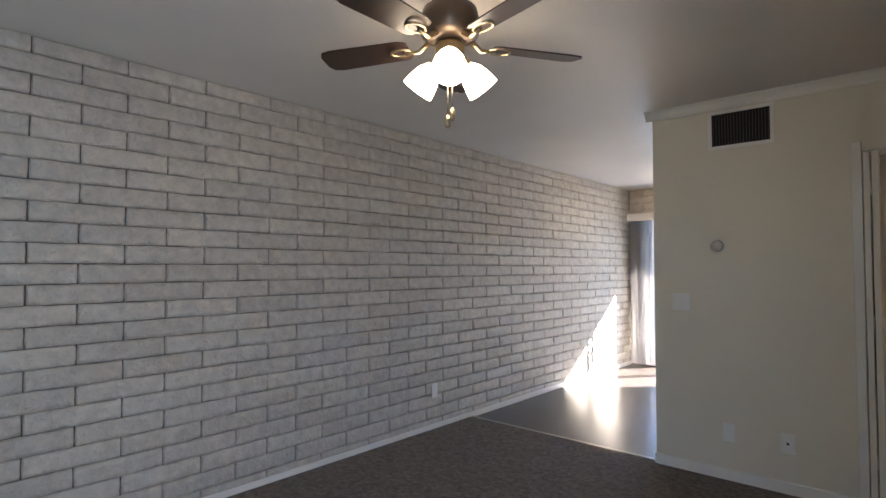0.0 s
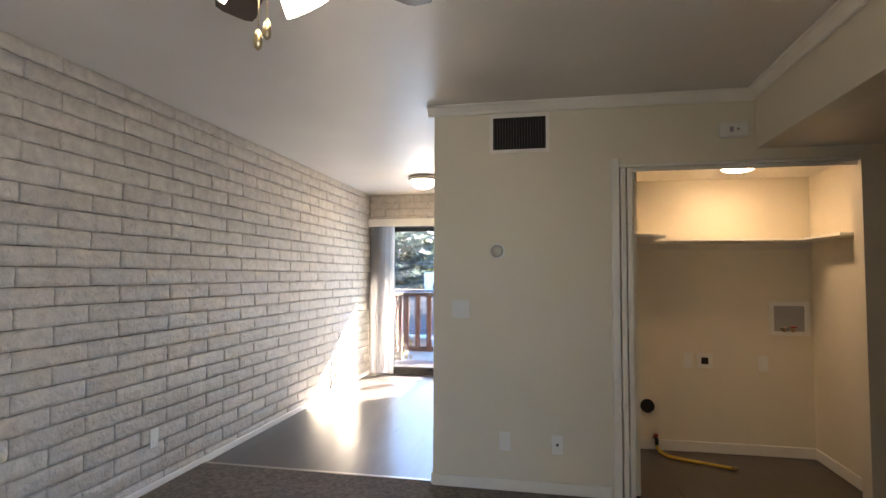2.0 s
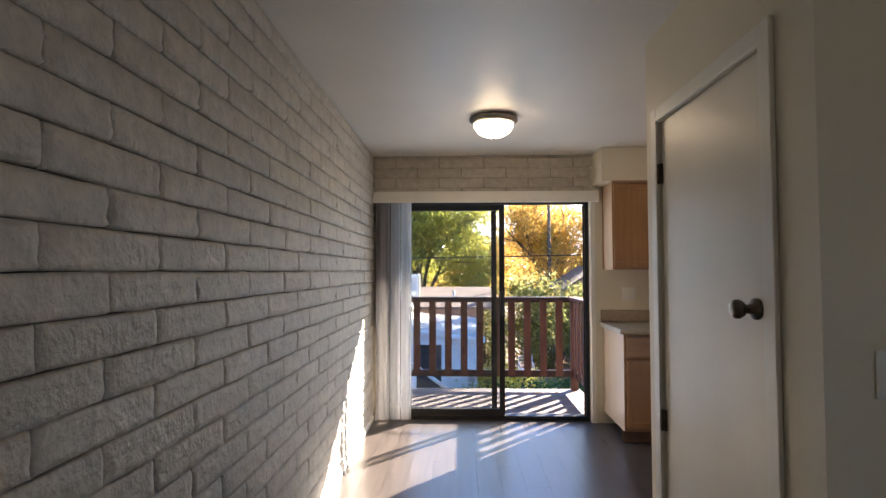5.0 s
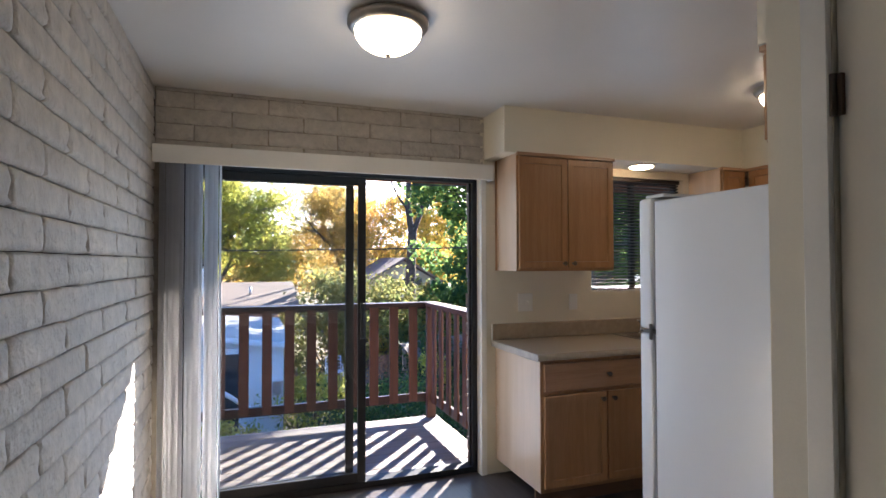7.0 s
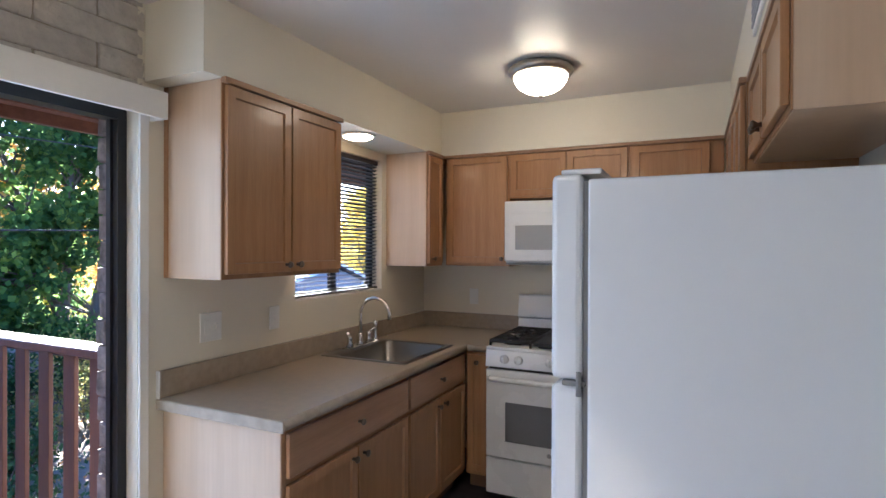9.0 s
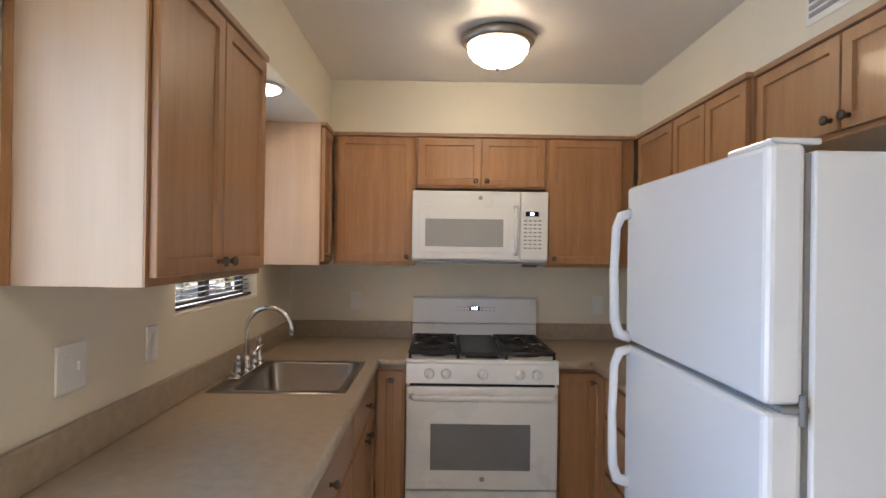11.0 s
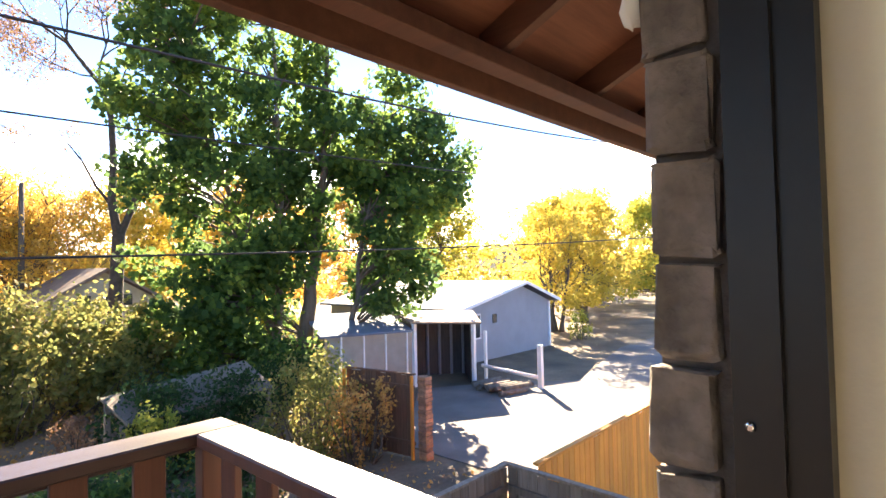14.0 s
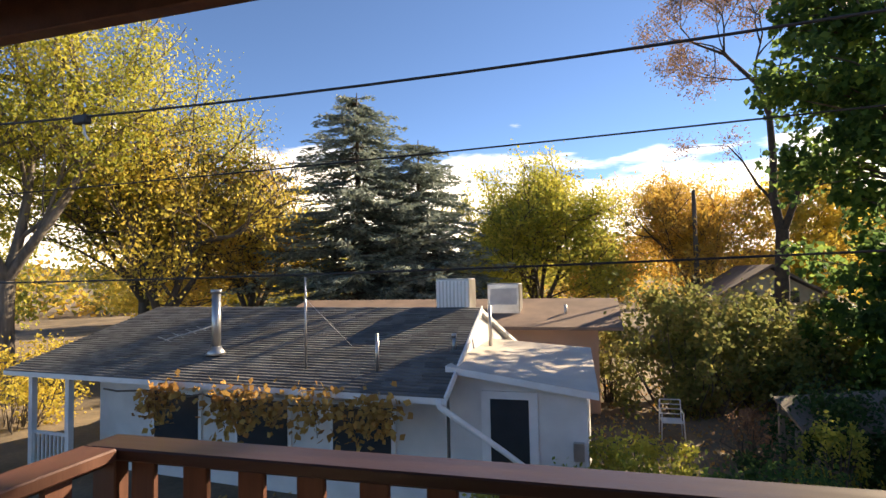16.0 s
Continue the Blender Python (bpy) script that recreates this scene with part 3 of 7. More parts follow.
# back wall, facing the sink
w = 0.475
cabinet("wall_cabinet", (3.999, -2.085, UP), 180, w, 0.333, UH, "maple wall cabinet with one shaker door", G1, [(0.03, w - 0.012, 0.02, UH - 0.024)], knobs=[(w - 0.04, 0.05)])
w = 0.635
cabinet("wall_cabinet", (3.523, -2.085, UP), 180, w, 0.333, UH, "maple wall cabinet with two shaker doors", G1,
        [(0.012, w / 2 - 0.004, 0.02, UH - 0.024), (w / 2 + 0.004, w - 0.012, 0.02, UH - 0.024)], knobs=[(w / 2 - 0.035, 0.05), (w / 2 + 0.035, 0.05)])
w = 0.842
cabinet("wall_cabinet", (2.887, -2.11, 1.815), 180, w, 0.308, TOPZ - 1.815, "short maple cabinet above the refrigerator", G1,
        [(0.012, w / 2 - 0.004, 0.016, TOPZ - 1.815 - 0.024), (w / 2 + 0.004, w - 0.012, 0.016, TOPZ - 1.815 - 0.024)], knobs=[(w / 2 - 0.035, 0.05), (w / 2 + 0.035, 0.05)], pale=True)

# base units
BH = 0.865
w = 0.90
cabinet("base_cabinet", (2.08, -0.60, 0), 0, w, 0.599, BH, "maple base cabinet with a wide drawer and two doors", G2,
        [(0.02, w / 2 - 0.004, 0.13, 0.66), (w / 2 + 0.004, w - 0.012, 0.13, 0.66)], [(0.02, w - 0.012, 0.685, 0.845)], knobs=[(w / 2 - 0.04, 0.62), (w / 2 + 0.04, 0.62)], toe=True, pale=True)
w = 0.735
cabinet("base_cabinet", (2.981, -0.60, 0), 0, w, 0.599, 0.72, "maple sink base cabinet with two doors", G2,
        [(0.012, w / 2 - 0.004, 0.13, 0.66), (w / 2 + 0.004, w - 0.02, 0.13, 0.66)], [(0.012, w - 0.02, 0.685, 0.845)], knobs=[(w / 2 - 0.04, 0.62), (w / 2 + 0.04, 0.62)], toe=True)
w = 0.15
cabinet("base_cabinet", (3.72, -0.625, 0), -90, w, 0.62, BH, "narrow maple filler cabinet beside the range", G2, [(0.012, w - 0.012, 0.13, 0.845)], knobs=[(0.08, 0.80)], toe=True)
w = 0.215
cabinet("base_cabinet", (3.72, -1.561, 0), -90, w, 0.62, BH, "maple corner base cabinet beside the range", G2, [(0.012, w - 0.012, 0.13, 0.845)], toe=True)
w = 0.18
cabinet("base_cabinet", (3.719, -1.777, 0), 180, w, 0.64, BH, "narrow maple base cabinet with one door", G2, [(0.012, w - 0.01, 0.13, 0.845)], knobs=[(0.05, 0.80)], toe=True)
w = 0.77
cabinet("base_cabinet", (3.538, -1.777, 0), 180, w, 0.64, BH, "maple base cabinet with drawers", G2, [], [(0.012, w - 0.012, 0.685, 0.845), (0.012, w - 0.012, 0.42, 0.67), (0.012, w - 0.012, 0.13, 0.405)], toe=True)

# worktop with backsplash; the sink well is cut out of it
CT0, CT1 = 0.866, 0.906
SX0, SX1, SY0, SY1 = 3.00, 3.615, -0.585, -0.045
top = thing("worktop", (2.05, -0.3, CT0), "grey-beige laminate worktop with rounded edge and backsplash", "countertop")
bm = bmesh.new()
for x0, x1, y0, y1 in ((2.052, SX0 + 0.02, -0.628, -0.002), (SX1 - 0.02, KE - 0.002, -0.628, -0.002), (SX0 + 0.02, SX1 - 0.02, -0.628, SY0 + 0.02), (SX0 + 0.02, SX1 - 0.02, SY1 - 0.02, -0.002), (3.69, KE - 0.002, -0.778, -0.628)):
    cube(bm, x0, x1, y0, y1, CT0, CT1)
part("slab", bm, LAMINATE, top)
bm = tube(bmesh.new(), [(2.052, -0.628, 0.886), (3.69, -0.628, 0.886)], 0.0198, 12)
tube(bm, [(3.69, -0.64, 0.886), (3.69, -0.777, 0.886)], 0.0198, 12)
part("rolled_edge", bm, LAMINATE, top)
part("end_edge", box(2.046, 2.0515, -0.645, -0.002, 0.864, 0.9055, 0.003), LAMINATE, top, "pale end strip")
bm = box(2.052, KE - 0.022, -0.022, -0.001, 0.9065, 1.015, 0.006, 2)
cube(bm, KE - 0.0215, KE - 0.001, -0.778, -0.001, 0.9065, 1.0145, 0.006, 2)
part("backsplash", bm, LAMINATE, top)
part("backsplash_cap", box(2.047, 2.0515, -0.0225, -0.001, 0.9065, 1.0155, 0.003), PLASTIC, top, "white end cap")
top2 = thing("worktop", (3.7, -2.0, CT0), "grey-beige laminate corner worktop with backsplash", "countertop")
bm = box(3.69, KE - 0.002, KS + 0.002, -1.556, CT0, CT1)
cube(bm, 2.775, 3.69, KS + 0.002, -1.75, CT0, CT1)
part("slab", bm, LAMINATE, top2)
bm = tube(bmesh.new(), [(2.775, -1.75, 0.886), (3.69, -1.75, 0.886)], 0.0198, 12)
tube(bm, [(3.69, -1.74, 0.886), (3.69, -1.557, 0.886)], 0.0198, 12)
part("rolled_edge", bm, LAMINATE, top2)
bm = box(KE - 0.022, KE - 0.001, KS + 0.001, -1.556, 0.9065, 1.015, 0.006, 2)
cube(bm, 2.77, KE - 0.0225, KS + 0.001, KS + 0.021, 0.9065, 1.0145, 0.006, 2)
part("backsplash", bm, LAMINATE, top2)

# sink and tap
sink = thing("kitchen_sink", (3.3, -0.3, 0.8), "stainless steel single-bowl sink set in the worktop", "sink")
bm = bmesh.new()
RX0, RX1, RY0, RY1 = 3.045, 3.575, -0.545, -0.135


def rrect(x0, x1, y0, y1, z, r, k=5):
    pts = []
    for cx, cy, a0 in ((x1 - r, y1 - r, 0), (x0 + r, y1 - r, 90), (x0 + r, y0 + r, 180), (x1 - r, y0 + r, 270)):
        for i in range(k):
            a = radians(a0 + 90 * i / (k - 1))
            pts.append((cx + r * math.cos(a), cy + r * math.sin(a), z))
    return pts


loops = [rrect(SX0, SX1, SY0, SY1, 0.9065, 0.02), rrect(SX0 + 0.003, SX1 - 0.003, SY0 + 0.003, SY1 - 0.003, 0.911, 0.02), rrect(RX0 - 0.01, RX1 + 0.01, RY0 - 0.01, RY1 + 0.01, 0.910, 0.05), rrect(RX0, RX1, RY0, RY1, 0.900, 0.05), rrect(RX0 + 0.008, RX1 - 0.008, RY0 + 0.008, RY1 - 0.008, 0.765, 0.05), rrect(RX0 + 0.04, RX1 - 0.04, RY0 + 0.04, RY1 - 0.04, 0.745, 0.05)]
vl = [[bm.verts.new(p) for p in lp] for lp in loops]
for a, b in zip(vl, vl[1:]):
    for k_ in range(len(a)):
        f = bm.faces.new((a[k_], a[(k_ + 1) % len(a)], b[(k_ + 1) % len(b)], b[k_]))
        f.smooth = True
bm.faces.new(vl[-1])
part("basin", bm, STEEL, sink)
part("drain", lathe(bmesh.new(), [(0.045, 0.0), (0.043, 0.004), (0.03, 0.002), (0.005, 0.001)], (3.31, -0.34, 0.746)), CHROME, sink)
tap = thing("kitchen_tap", (3.35, -0.085, 0.911), "chrome gooseneck kitchen tap with lever handles", "tap")
part("deck_plate", box(3.19, 3.52, -0.108, -0.062, 0.911, 0.919, 0.004, 2), CHROME, tap)
arc = [(3.345, -0.085, 0.92), (3.345, -0.085, 1.08)] + [(3.345, -0.185 + 0.1 * math.cos(a), 1.10 + 0.1 * math.sin(a)) for a in np.linspace(0, math.pi * 0.97, 12)] + [(3.345, -0.287, 1.075)]
part("spout", tube(bmesh.new(), arc, [0.014] + [0.0105] * 13 + [0.012], 12), CHROME, tap)
part("spout_collar", lathe(bmesh.new(), [(0.024, 0.919), (0.022, 0.935), (0.016, 0.95), (0.014, 0.985)], (3.345, -0.085, 0)), CHROME, tap)
for x in (3.235, 3.435):
    hb = part("handle_base", lathe(bmesh.new(), [(0.022, 0.919), (0.018, 0.94), (0.013, 0.965), (0.016, 0.975), (0.01, 0.985)], (x, -0.085, 0)), CHROME, tap)
    part("lever", tube(bmesh.new(), [(x, -0.085, 0.978), (x + (0.03 if x > 3.3 else -0.03), -0.1, 1.0), (x + (0.055 if x > 3.3 else -0.055), -0.11, 1.008)], [0.007, 0.006, 0.008], 8), CHROME, hb)
part("side_spray", lathe(bmesh.new(), [(0.02, 0.919), (0.016, 0.935), (0.012, 0.95), (0.011, 1.0), (0.016, 1.03), (0.012, 1.045)], (3.51, -0.085, 0)), CHROME, tap)

# ---------------------------------------------------------------- refrigerator
FX0, FX1, FB, FD, FF = 1.975, 2.765, -2.37, -1.672, -1.580
fr = thing("refrigerator", (2.35, -2.0, 0), "white top-freezer refrigerator with smooth enamel sides", "refrigerator")
part("body", box(FX0, FX1, FB, FD, 0.03, 1.675, 0.006, 2), APPLIANCE, fr)
part("gasket", box(FX0 + 0.01, FX1 - 0.01, FD, FD + 0.012, 0.06, 1.67), GASKET, fr)
for nm, z0, z1 in (("freezer_door", 1.172, 1.69), ("fridge_door", 0.06, 1.158)):
    d = part(nm, box(FX0, FX1, FD + 0.0125, FF, z0, z1, 0.016, 3), APPLIANCE, fr)
    hz0, hz1 = (1.185, 1.60) if z0 > 1 else (0.70, 1.145)
    xs = FX1 - 0.032
    bow = [(xs, FF - 0.004, hz0), (xs, FF + 0.034, hz0 + 0.012), (xs, FF + 0.048, hz0 + 0.06), (xs, FF + 0.052, (hz0 + hz1) / 2), (xs, FF + 0.046, hz1 - 0.05), (xs, FF + 0.030, hz1 - 0.01), (xs, FF - 0.004, hz1)]
    bm = tube(bmesh.new(), bow, [0.020, 0.019, 0.016, 0.0145, 0.0145, 0.017, 0.018], 12)
    part("handle", bm, APPLIANCE, d, "white moulded vertical handle")
part("hinge_cover", box(FX0 + 0.02, FX0 + 0.19, FD - 0.03, FF - 0.02, 1.69, 1.704, 0.005, 2), APPLIANCE, fr)
bm = box(FX0 - 0.004, FX0 + 0.05, FD + 0.005, FF - 0.03, 1.1585, 1.1715, 0.002)
tube(bm, [(FX0 - 0.004, FD + 0.02, 1.135), (FX0 - 0.004, FD + 0.02, 1.195)], 0.007)
part("middle_hinge", bm, GASKET, fr)
part("foot_grille", box(FX0 + 0.02, FX1 - 0.02, FD - 0.02, FD + 0.03, 0.001, 0.055, 0.004), GASKET, fr)

# ---------------------------------------------------------------- gas range
RL, RR, RFX, RBX = -0.784, -1.552, 3.67, 4.325
rg = thing("gas_range", (4.0, -1.17, 0), "white freestanding gas range with black iron grates", "range")
part("body", box(RFX, RBX, RR, RL, 0.03, 0.895, 0.004), RANGEWHITE, rg)
part("cooktop", box(RFX - 0.03, RBX - 0.04, RR - 0.003, RL + 0.003, 0.896, 0.915, 0.006, 2), RANGEWHITE, rg)
bm = prism(bmesh.new(), [(RFX - 0.03, RR, 0.895), (RFX - 0.045, RR, 0.80), (RFX - 0.001, RR, 0.795), (RFX - 0.001, RR, 0.895)], (0, RL - RR, 0))
ctl = part("control_panel", bm, RANGEWHITE, rg)
for y in (-0.90, -0.985, -1.17, -1.355, -1.44):
    bm = lathe(bmesh.new(), [(0.026, 0.0), (0.025, -0.012), (0.021, -0.022), (0.005, -0.024)], (RFX - 0.038, y, 0.848), seg=18, axis="x")
    cube(bm, RFX - 0.068, RFX - 0.058, y - 0.004, y + 0.004, 0.826, 0.870, 0.002)
    part("knob", bm, RANGEWHITE, ctl, "white burner knob")
dr = part("oven_door", box(RFX - 0.05, RFX - 0.002, RR + 0.004, RL - 0.004, 0.27, 0.785, 0.008, 2), RANGEWHITE, rg)
part("oven_window", box(RFX - 0.053, RFX - 0.0505, -1.41, -0.91, 0.37, 0.60, 0.001), OVENGLASS, dr, "dark grey oven glass")
part("oven_handle", tube(bmesh.new(), [(RFX - 0.05, RL - 0.03, 0.735), (RFX - 0.095, RL - 0.05, 0.74), (RFX - 0.1, -1.17, 0.74), (RFX - 0.095, RR + 0.05, 0.74), (RFX - 0.05, RR + 0.03, 0.735)], 0.016, 10), RANGEWHITE, dr)
part("vent_slot", box(RFX - 0.04, RFX - 0.005, RR + 0.02, RL - 0.02, 0.786, 0.7945), DARK, rg)
part("maker_mark", lathe(bmesh.new(), [(0.013, 0.0), (0.012, -0.0015)], (RFX - 0.0505, -1.17, 0.325), seg=16, axis="x"), BAR, dr)
part("drawer", box(RFX - 0.045, RFX - 0.002, RR + 0.004, RL - 0.004, 0.05, 0.262, 0.008, 2), RANGEWHITE, rg)
bm = prism(bmesh.new(), [(4.30, RR, 0.9155), (4.272, RR, 0.935), (4.285, RR, 1.01), (4.268, RR, 1.02), (4.292, RR, 1.165), (4.305, RR, 1.176), (RBX, RR, 1.17), (RBX, RR, 0.9155)], (0, RL - RR, 0))
bk = part("back_panel", bm, RANGEWHITE, rg)
part("display", box(4.2775, 4.283, -1.20, -1.135, 1.095, 1.122), DISPLAY, bk)
for y in (-1.153, -1.165, -1.18):
    part("digit_bar", box(4.2765, 4.2774, y - 0.0035, y + 0.0035, 1.102, 1.116), DIGIT, bk)
for y in list(np.linspace(-1.06, -1.125, 4)) + list(np.linspace(-1.215, -1.29, 4)):
    for z in (1.095, 1.115):
        part("button_mark", box(4.2785, 4.2835, y - 0.005, y + 0.005, z - 0.002, z + 0.002), BAR, bk)


def grate(y0, y1):
    g = bmesh.new()
    x0, x1 = RFX + 0.0, 4.25
    for a, b in (((x0, y0), (x1, y0)), ((x0, y1), (x1, y1)), ((x0, y0), (x0, y1)), ((x1, y0), (x1, y1))):
        tube(g, [(a[0], a[1], 0.945), (b[0], b[1], 0.945)], 0.010, 6)
    ym = (y0 + y1) / 2
    for xc in (x0 + 0.14, x1 - 0.14):
        for k_ in range(4):
            a = math.pi / 4 + k_ * math.pi / 2
            tube(g, [(xc + 0.03 * math.cos(a), ym + 0.03 * math.sin(a), 0.947), (xc + 0.14 * math.cos(a), ym + min(abs(y1 - y0) / 2, 0.14) * math.sin(a), 0.947)], 0.009, 6)
        tube(g, [(xc, y0, 0.946), (xc, y1, 0.946)], 0.009, 6)
        for dx in (-0.075, 0.075):
            tube(g, [(xc + dx, y0, 0.944), (xc + dx, ym - 0.03, 0.944)], 0.007, 6)
            tube(g, [(xc + dx, ym + 0.03, 0.944), (xc + dx, y1, 0.944)], 0.007, 6)
    for x in (x0, x1):
        for y in (y0, y1):
            tube(g, [(x, y, 0.916), (x, y, 0.945)], 0.008, 6)
    return g


for y0, y1 in ((-1.045, -0.80), (-1.535, -1.29)):
    part("grate", grate(y0, y1), IRON, rg, "black cast-iron grate")
    for x in (RFX + 0.14, 4.11):
        part("burner", lathe(bmesh.new(), [(0.085, 0.9165), (0.06, 0.919), (0.05, 0.925), (0.035, 0.93), (0.033, 0.937), (0.005, 0.938)], (x, (y0 + y1) / 2, 0)), IRON, rg)
part("griddle", box(RFX + 0.0, 4.25, -1.275, -1.06, 0.93, 0.95, 0.006, 2), IRON, rg, "black centre griddle plate")
part("griddle_feet", box(RFX + 0.03, 4.22, -1.25, -1.085, 0.916, 0.93), IRON, rg)

# ---------------------------------------------------------------- microwave
ML, MR, MFX, MZ0, MZ1 = -0.787, -1.553, 3.955, 1.405, 1.803
mw = thing("microwave", (4.15, -1.17, MZ0), "white over-the-range microwave with mesh window", "microwave")
part("body", box(MFX + 0.03, KE - 0.003, MR, ML, MZ0, MZ1, 0.004), RANGEWHITE, mw)
md = part("door", box(MFX, MFX + 0.0295, -1.395, ML - 0.0, MZ0 + 0.012, MZ1, 0.006, 2), RANGEWHITE, mw)
part("window_frame", box(MFX - 0.004, MFX - 0.0003, -1.33, -0.825, 1.455, 1.725, 0.002), RANGEWHITE, md)
part("window", box(MFX - 0.0065, MFX - 0.0043, -1.30, -0.862, 1.49, 1.645, 0.001), MWGLASS, md, "grey perforated mesh window")
part("handle", tube(bmesh.new(), [(MFX - 0.002, -1.368, 1.45), (MFX - 0.035, -1.368, 1.475), (MFX - 0.035, -1.368, 1.69), (MFX - 0.002, -1.368, 1.715)], 0.011, 8), RANGEWHITE, md)
cp = part("control_panel", box(MFX, MFX + 0.0295, MR, -1.397, MZ0 + 0.012, MZ1, 0.006, 2), RANGEWHITE, mw)
part("display", box(MFX - 0.002, MFX - 0.0002, -1.50, -1.425, 1.665, 1.692), DISPLAY, cp)
for y in (-1.455, -1.468):
    part("digit_bar", box(MFX - 0.003, MFX - 0.0021, y - 0.003, y + 0.003, 1.672, 1.685), DIGIT, cp)
for r_ in range(8):
    for c_ in range(4):
        y = -1.425 - 0.027 * c_
        z = 1.64 - 0.022 * r_
        part("key_mark", box(MFX - 0.0015, MFX - 0.0002, y - 0.009, y + 0.009, z - 0.004, z + 0.004), BAR, cp)
part("maker_mark", lathe(bmesh.new(), [(0.012, 0.0), (0.011, -0.0015)], (MFX - 0.0002, -1.17, 1.765), seg=16, axis="x"), BAR, md)
part("vent_grille", box(MFX + 0.005, KE - 0.01, MR + 0.01, ML - 0.01, MZ0 - 0.012, MZ0 - 0.0005), GASKET, mw)
part("lamp_cover", box(4.10, 4.18, -1.52, -1.44, MZ0 - 0.03, MZ0 - 0.0125, 0.003), DARKSLAT, mw)

# ---------------------------------------------------------------- plates, vents, lamps
def plate(name, at, normal, wd, ht, label, category, holes=()):
    """A wall plate facing normal ('-y', '+x'); holes: (dx, dz, w, h) marks."""
    p = thing(name, at, label, category)
    def bx(dx, dz, w_, h_, d0, d1, bev):
        x, y, z = at
        if normal == "-y":
            return box(x + dx - w_ / 2, x + dx + w_ / 2, y - d1, y - d0, z + dz - h_ / 2, z + dz + h_ / 2, bev)
        if normal == "-x":
            return box(x - d1, x - d0, y + dx - w_ / 2, y + dx + w_ / 2, z + dz - h_ / 2, z + dz + h_ / 2, bev)
        return box(x + d0, x + d1, y + dx - w_ / 2, y + dx + w_ / 2, z + dz - h_ / 2, z + dz + h_ / 2, bev)
    part("cover", bx(0, 0, wd, ht, 0.0005, 0.007, 0.002), PLASTIC, p)
    for dx, dz, w_, h_, nm in holes:
        part(nm, bx(dx, dz, w_, h_, 0.0072, 0.015 if nm == "toggle" else 0.009, 0.001), PLASTIC if nm != "socket_hole" else DARK, p)
    return p


duplex = [(0, 0.02, 0.03, 0.026, "socket"), (0, -0.02, 0.03, 0.026, "socket")]
plate("light_switch", (1.837, PY, 1.12), "-y", 0.115, 0.115, "white double toggle switch plate on cream wall", "switch", [(-0.023, 0, 0.009, 0.022, "toggle"), (0.023, 0, 0.009, 0.022, "toggle")])
plate("wall_outlet", (2.117, PY, 0.31), "-y", 0.07, 0.115, "white duplex outlet low on cream wall", "outlet", duplex)
plate("cable_jack", (2.434, PY, 0.305), "-y", 0.07, 0.115, "white coax jack plate low on cream wall", "outlet", [(0, 0, 0.014, 0.014, "socket_hole")])
plate("wall_outlet", (3.43, LDY, 0.69), "-y", 0.07, 0.115, "white outlet in the laundry closet", "outlet", duplex)
plate("dryer_outlet", (3.55, LDY, 0.69), "-y", 0.115, 0.115, "white plate with black dryer receptacle", "outlet", [(0, 0, 0.05, 0.05, "socket_hole")])
plate("wall_outlet", (3.955, LDY, 0.68), "-y", 0.07, 0.115, "white outlet in the laundry closet", "outlet", duplex)
plate("light_switch", (2.31, 0.0, 1.155), "-y", 0.115, 0.125, "white two-gang switch plate above the worktop", "switch", [(-0.023, 0, 0.03, 0.06, "socket"), (0.023, 0, 0.009, 0.022, "toggle")])
plate("wall_outlet", (2.70, 0.0, 1.15), "-y", 0.07, 0.115, "white outlet above the worktop", "outlet", duplex)
plate("wall_outlet", (KE, -0.42, 1.14), "-x", 0.07, 0.115, "white outlet above the backsplash", "outlet", duplex)
plate("wall_outlet", (KE, -1.95, 1.13), "-x", 0.07, 0.115, "white outlet above the backsplash", "outlet", duplex)
plate("wall_outlet", (WX + 0.004, -4.05, 0.325), "+x", 0.07, 0.115, "cream outlet plate on the block wall", "outlet", duplex)


def grille(at, wd, ht, label, back=True):
    x, y, z = at
    g = thing("air_vent", at, label, "vent")
    bm = bmesh.new()
    f = 0.022
    for x0, x1, z0, z1 in ((x - wd / 2, x + wd / 2, z + ht / 2 - f, z + ht / 2), (x - wd / 2, x + wd / 2, z - ht / 2, z - ht / 2 + f), (x - wd / 2, x - wd / 2 + f, z - ht / 2 + f, z + ht / 2 - f), (x + wd / 2 - f, x + wd / 2, z - ht / 2 + f, z + ht / 2 - f)):
        cube(bm, x0, x1, y - 0.009, y - 0.0005, z0, z1)
    part("frame", bm, TRIM, g)
    part("backing", box(x - wd / 2 + f, x + wd / 2 - f, y - 0.0016, y - 0.0006, z - ht / 2 + f, z + ht / 2 - f), DARK, g)
    k_ = int((wd - 2 * f) / 0.017)
    for i in range(k_):
        xx = x - wd / 2 + f + (i + 0.5) * (wd - 2 * f) / k_
        part("slat", box(xx - 0.0015, xx + 0.0015, y - 0.008, y - 0.0018, z - ht / 2 + f, z + ht / 2 - f), DARKSLAT, g)
    return g


grille((2.21, PY, 2.235), 0.375, 0.25, "white supply vent with dark slats below the crown")
vent = thing("air_vent", (2.45, -2.085, 2.285), "white louvred vent on the kitchen soffit", "vent")
part("frame", box(2.30, 2.60, -2.0845, -2.075, 2.18, 2.37, 0.002), TRIM, vent)
for i in range(7):
    part("slat", box(2.32, 2.58, -2.0748, -2.070, 2.20 + i * 0.023, 2.212 + i * 0.023), BAR, vent)

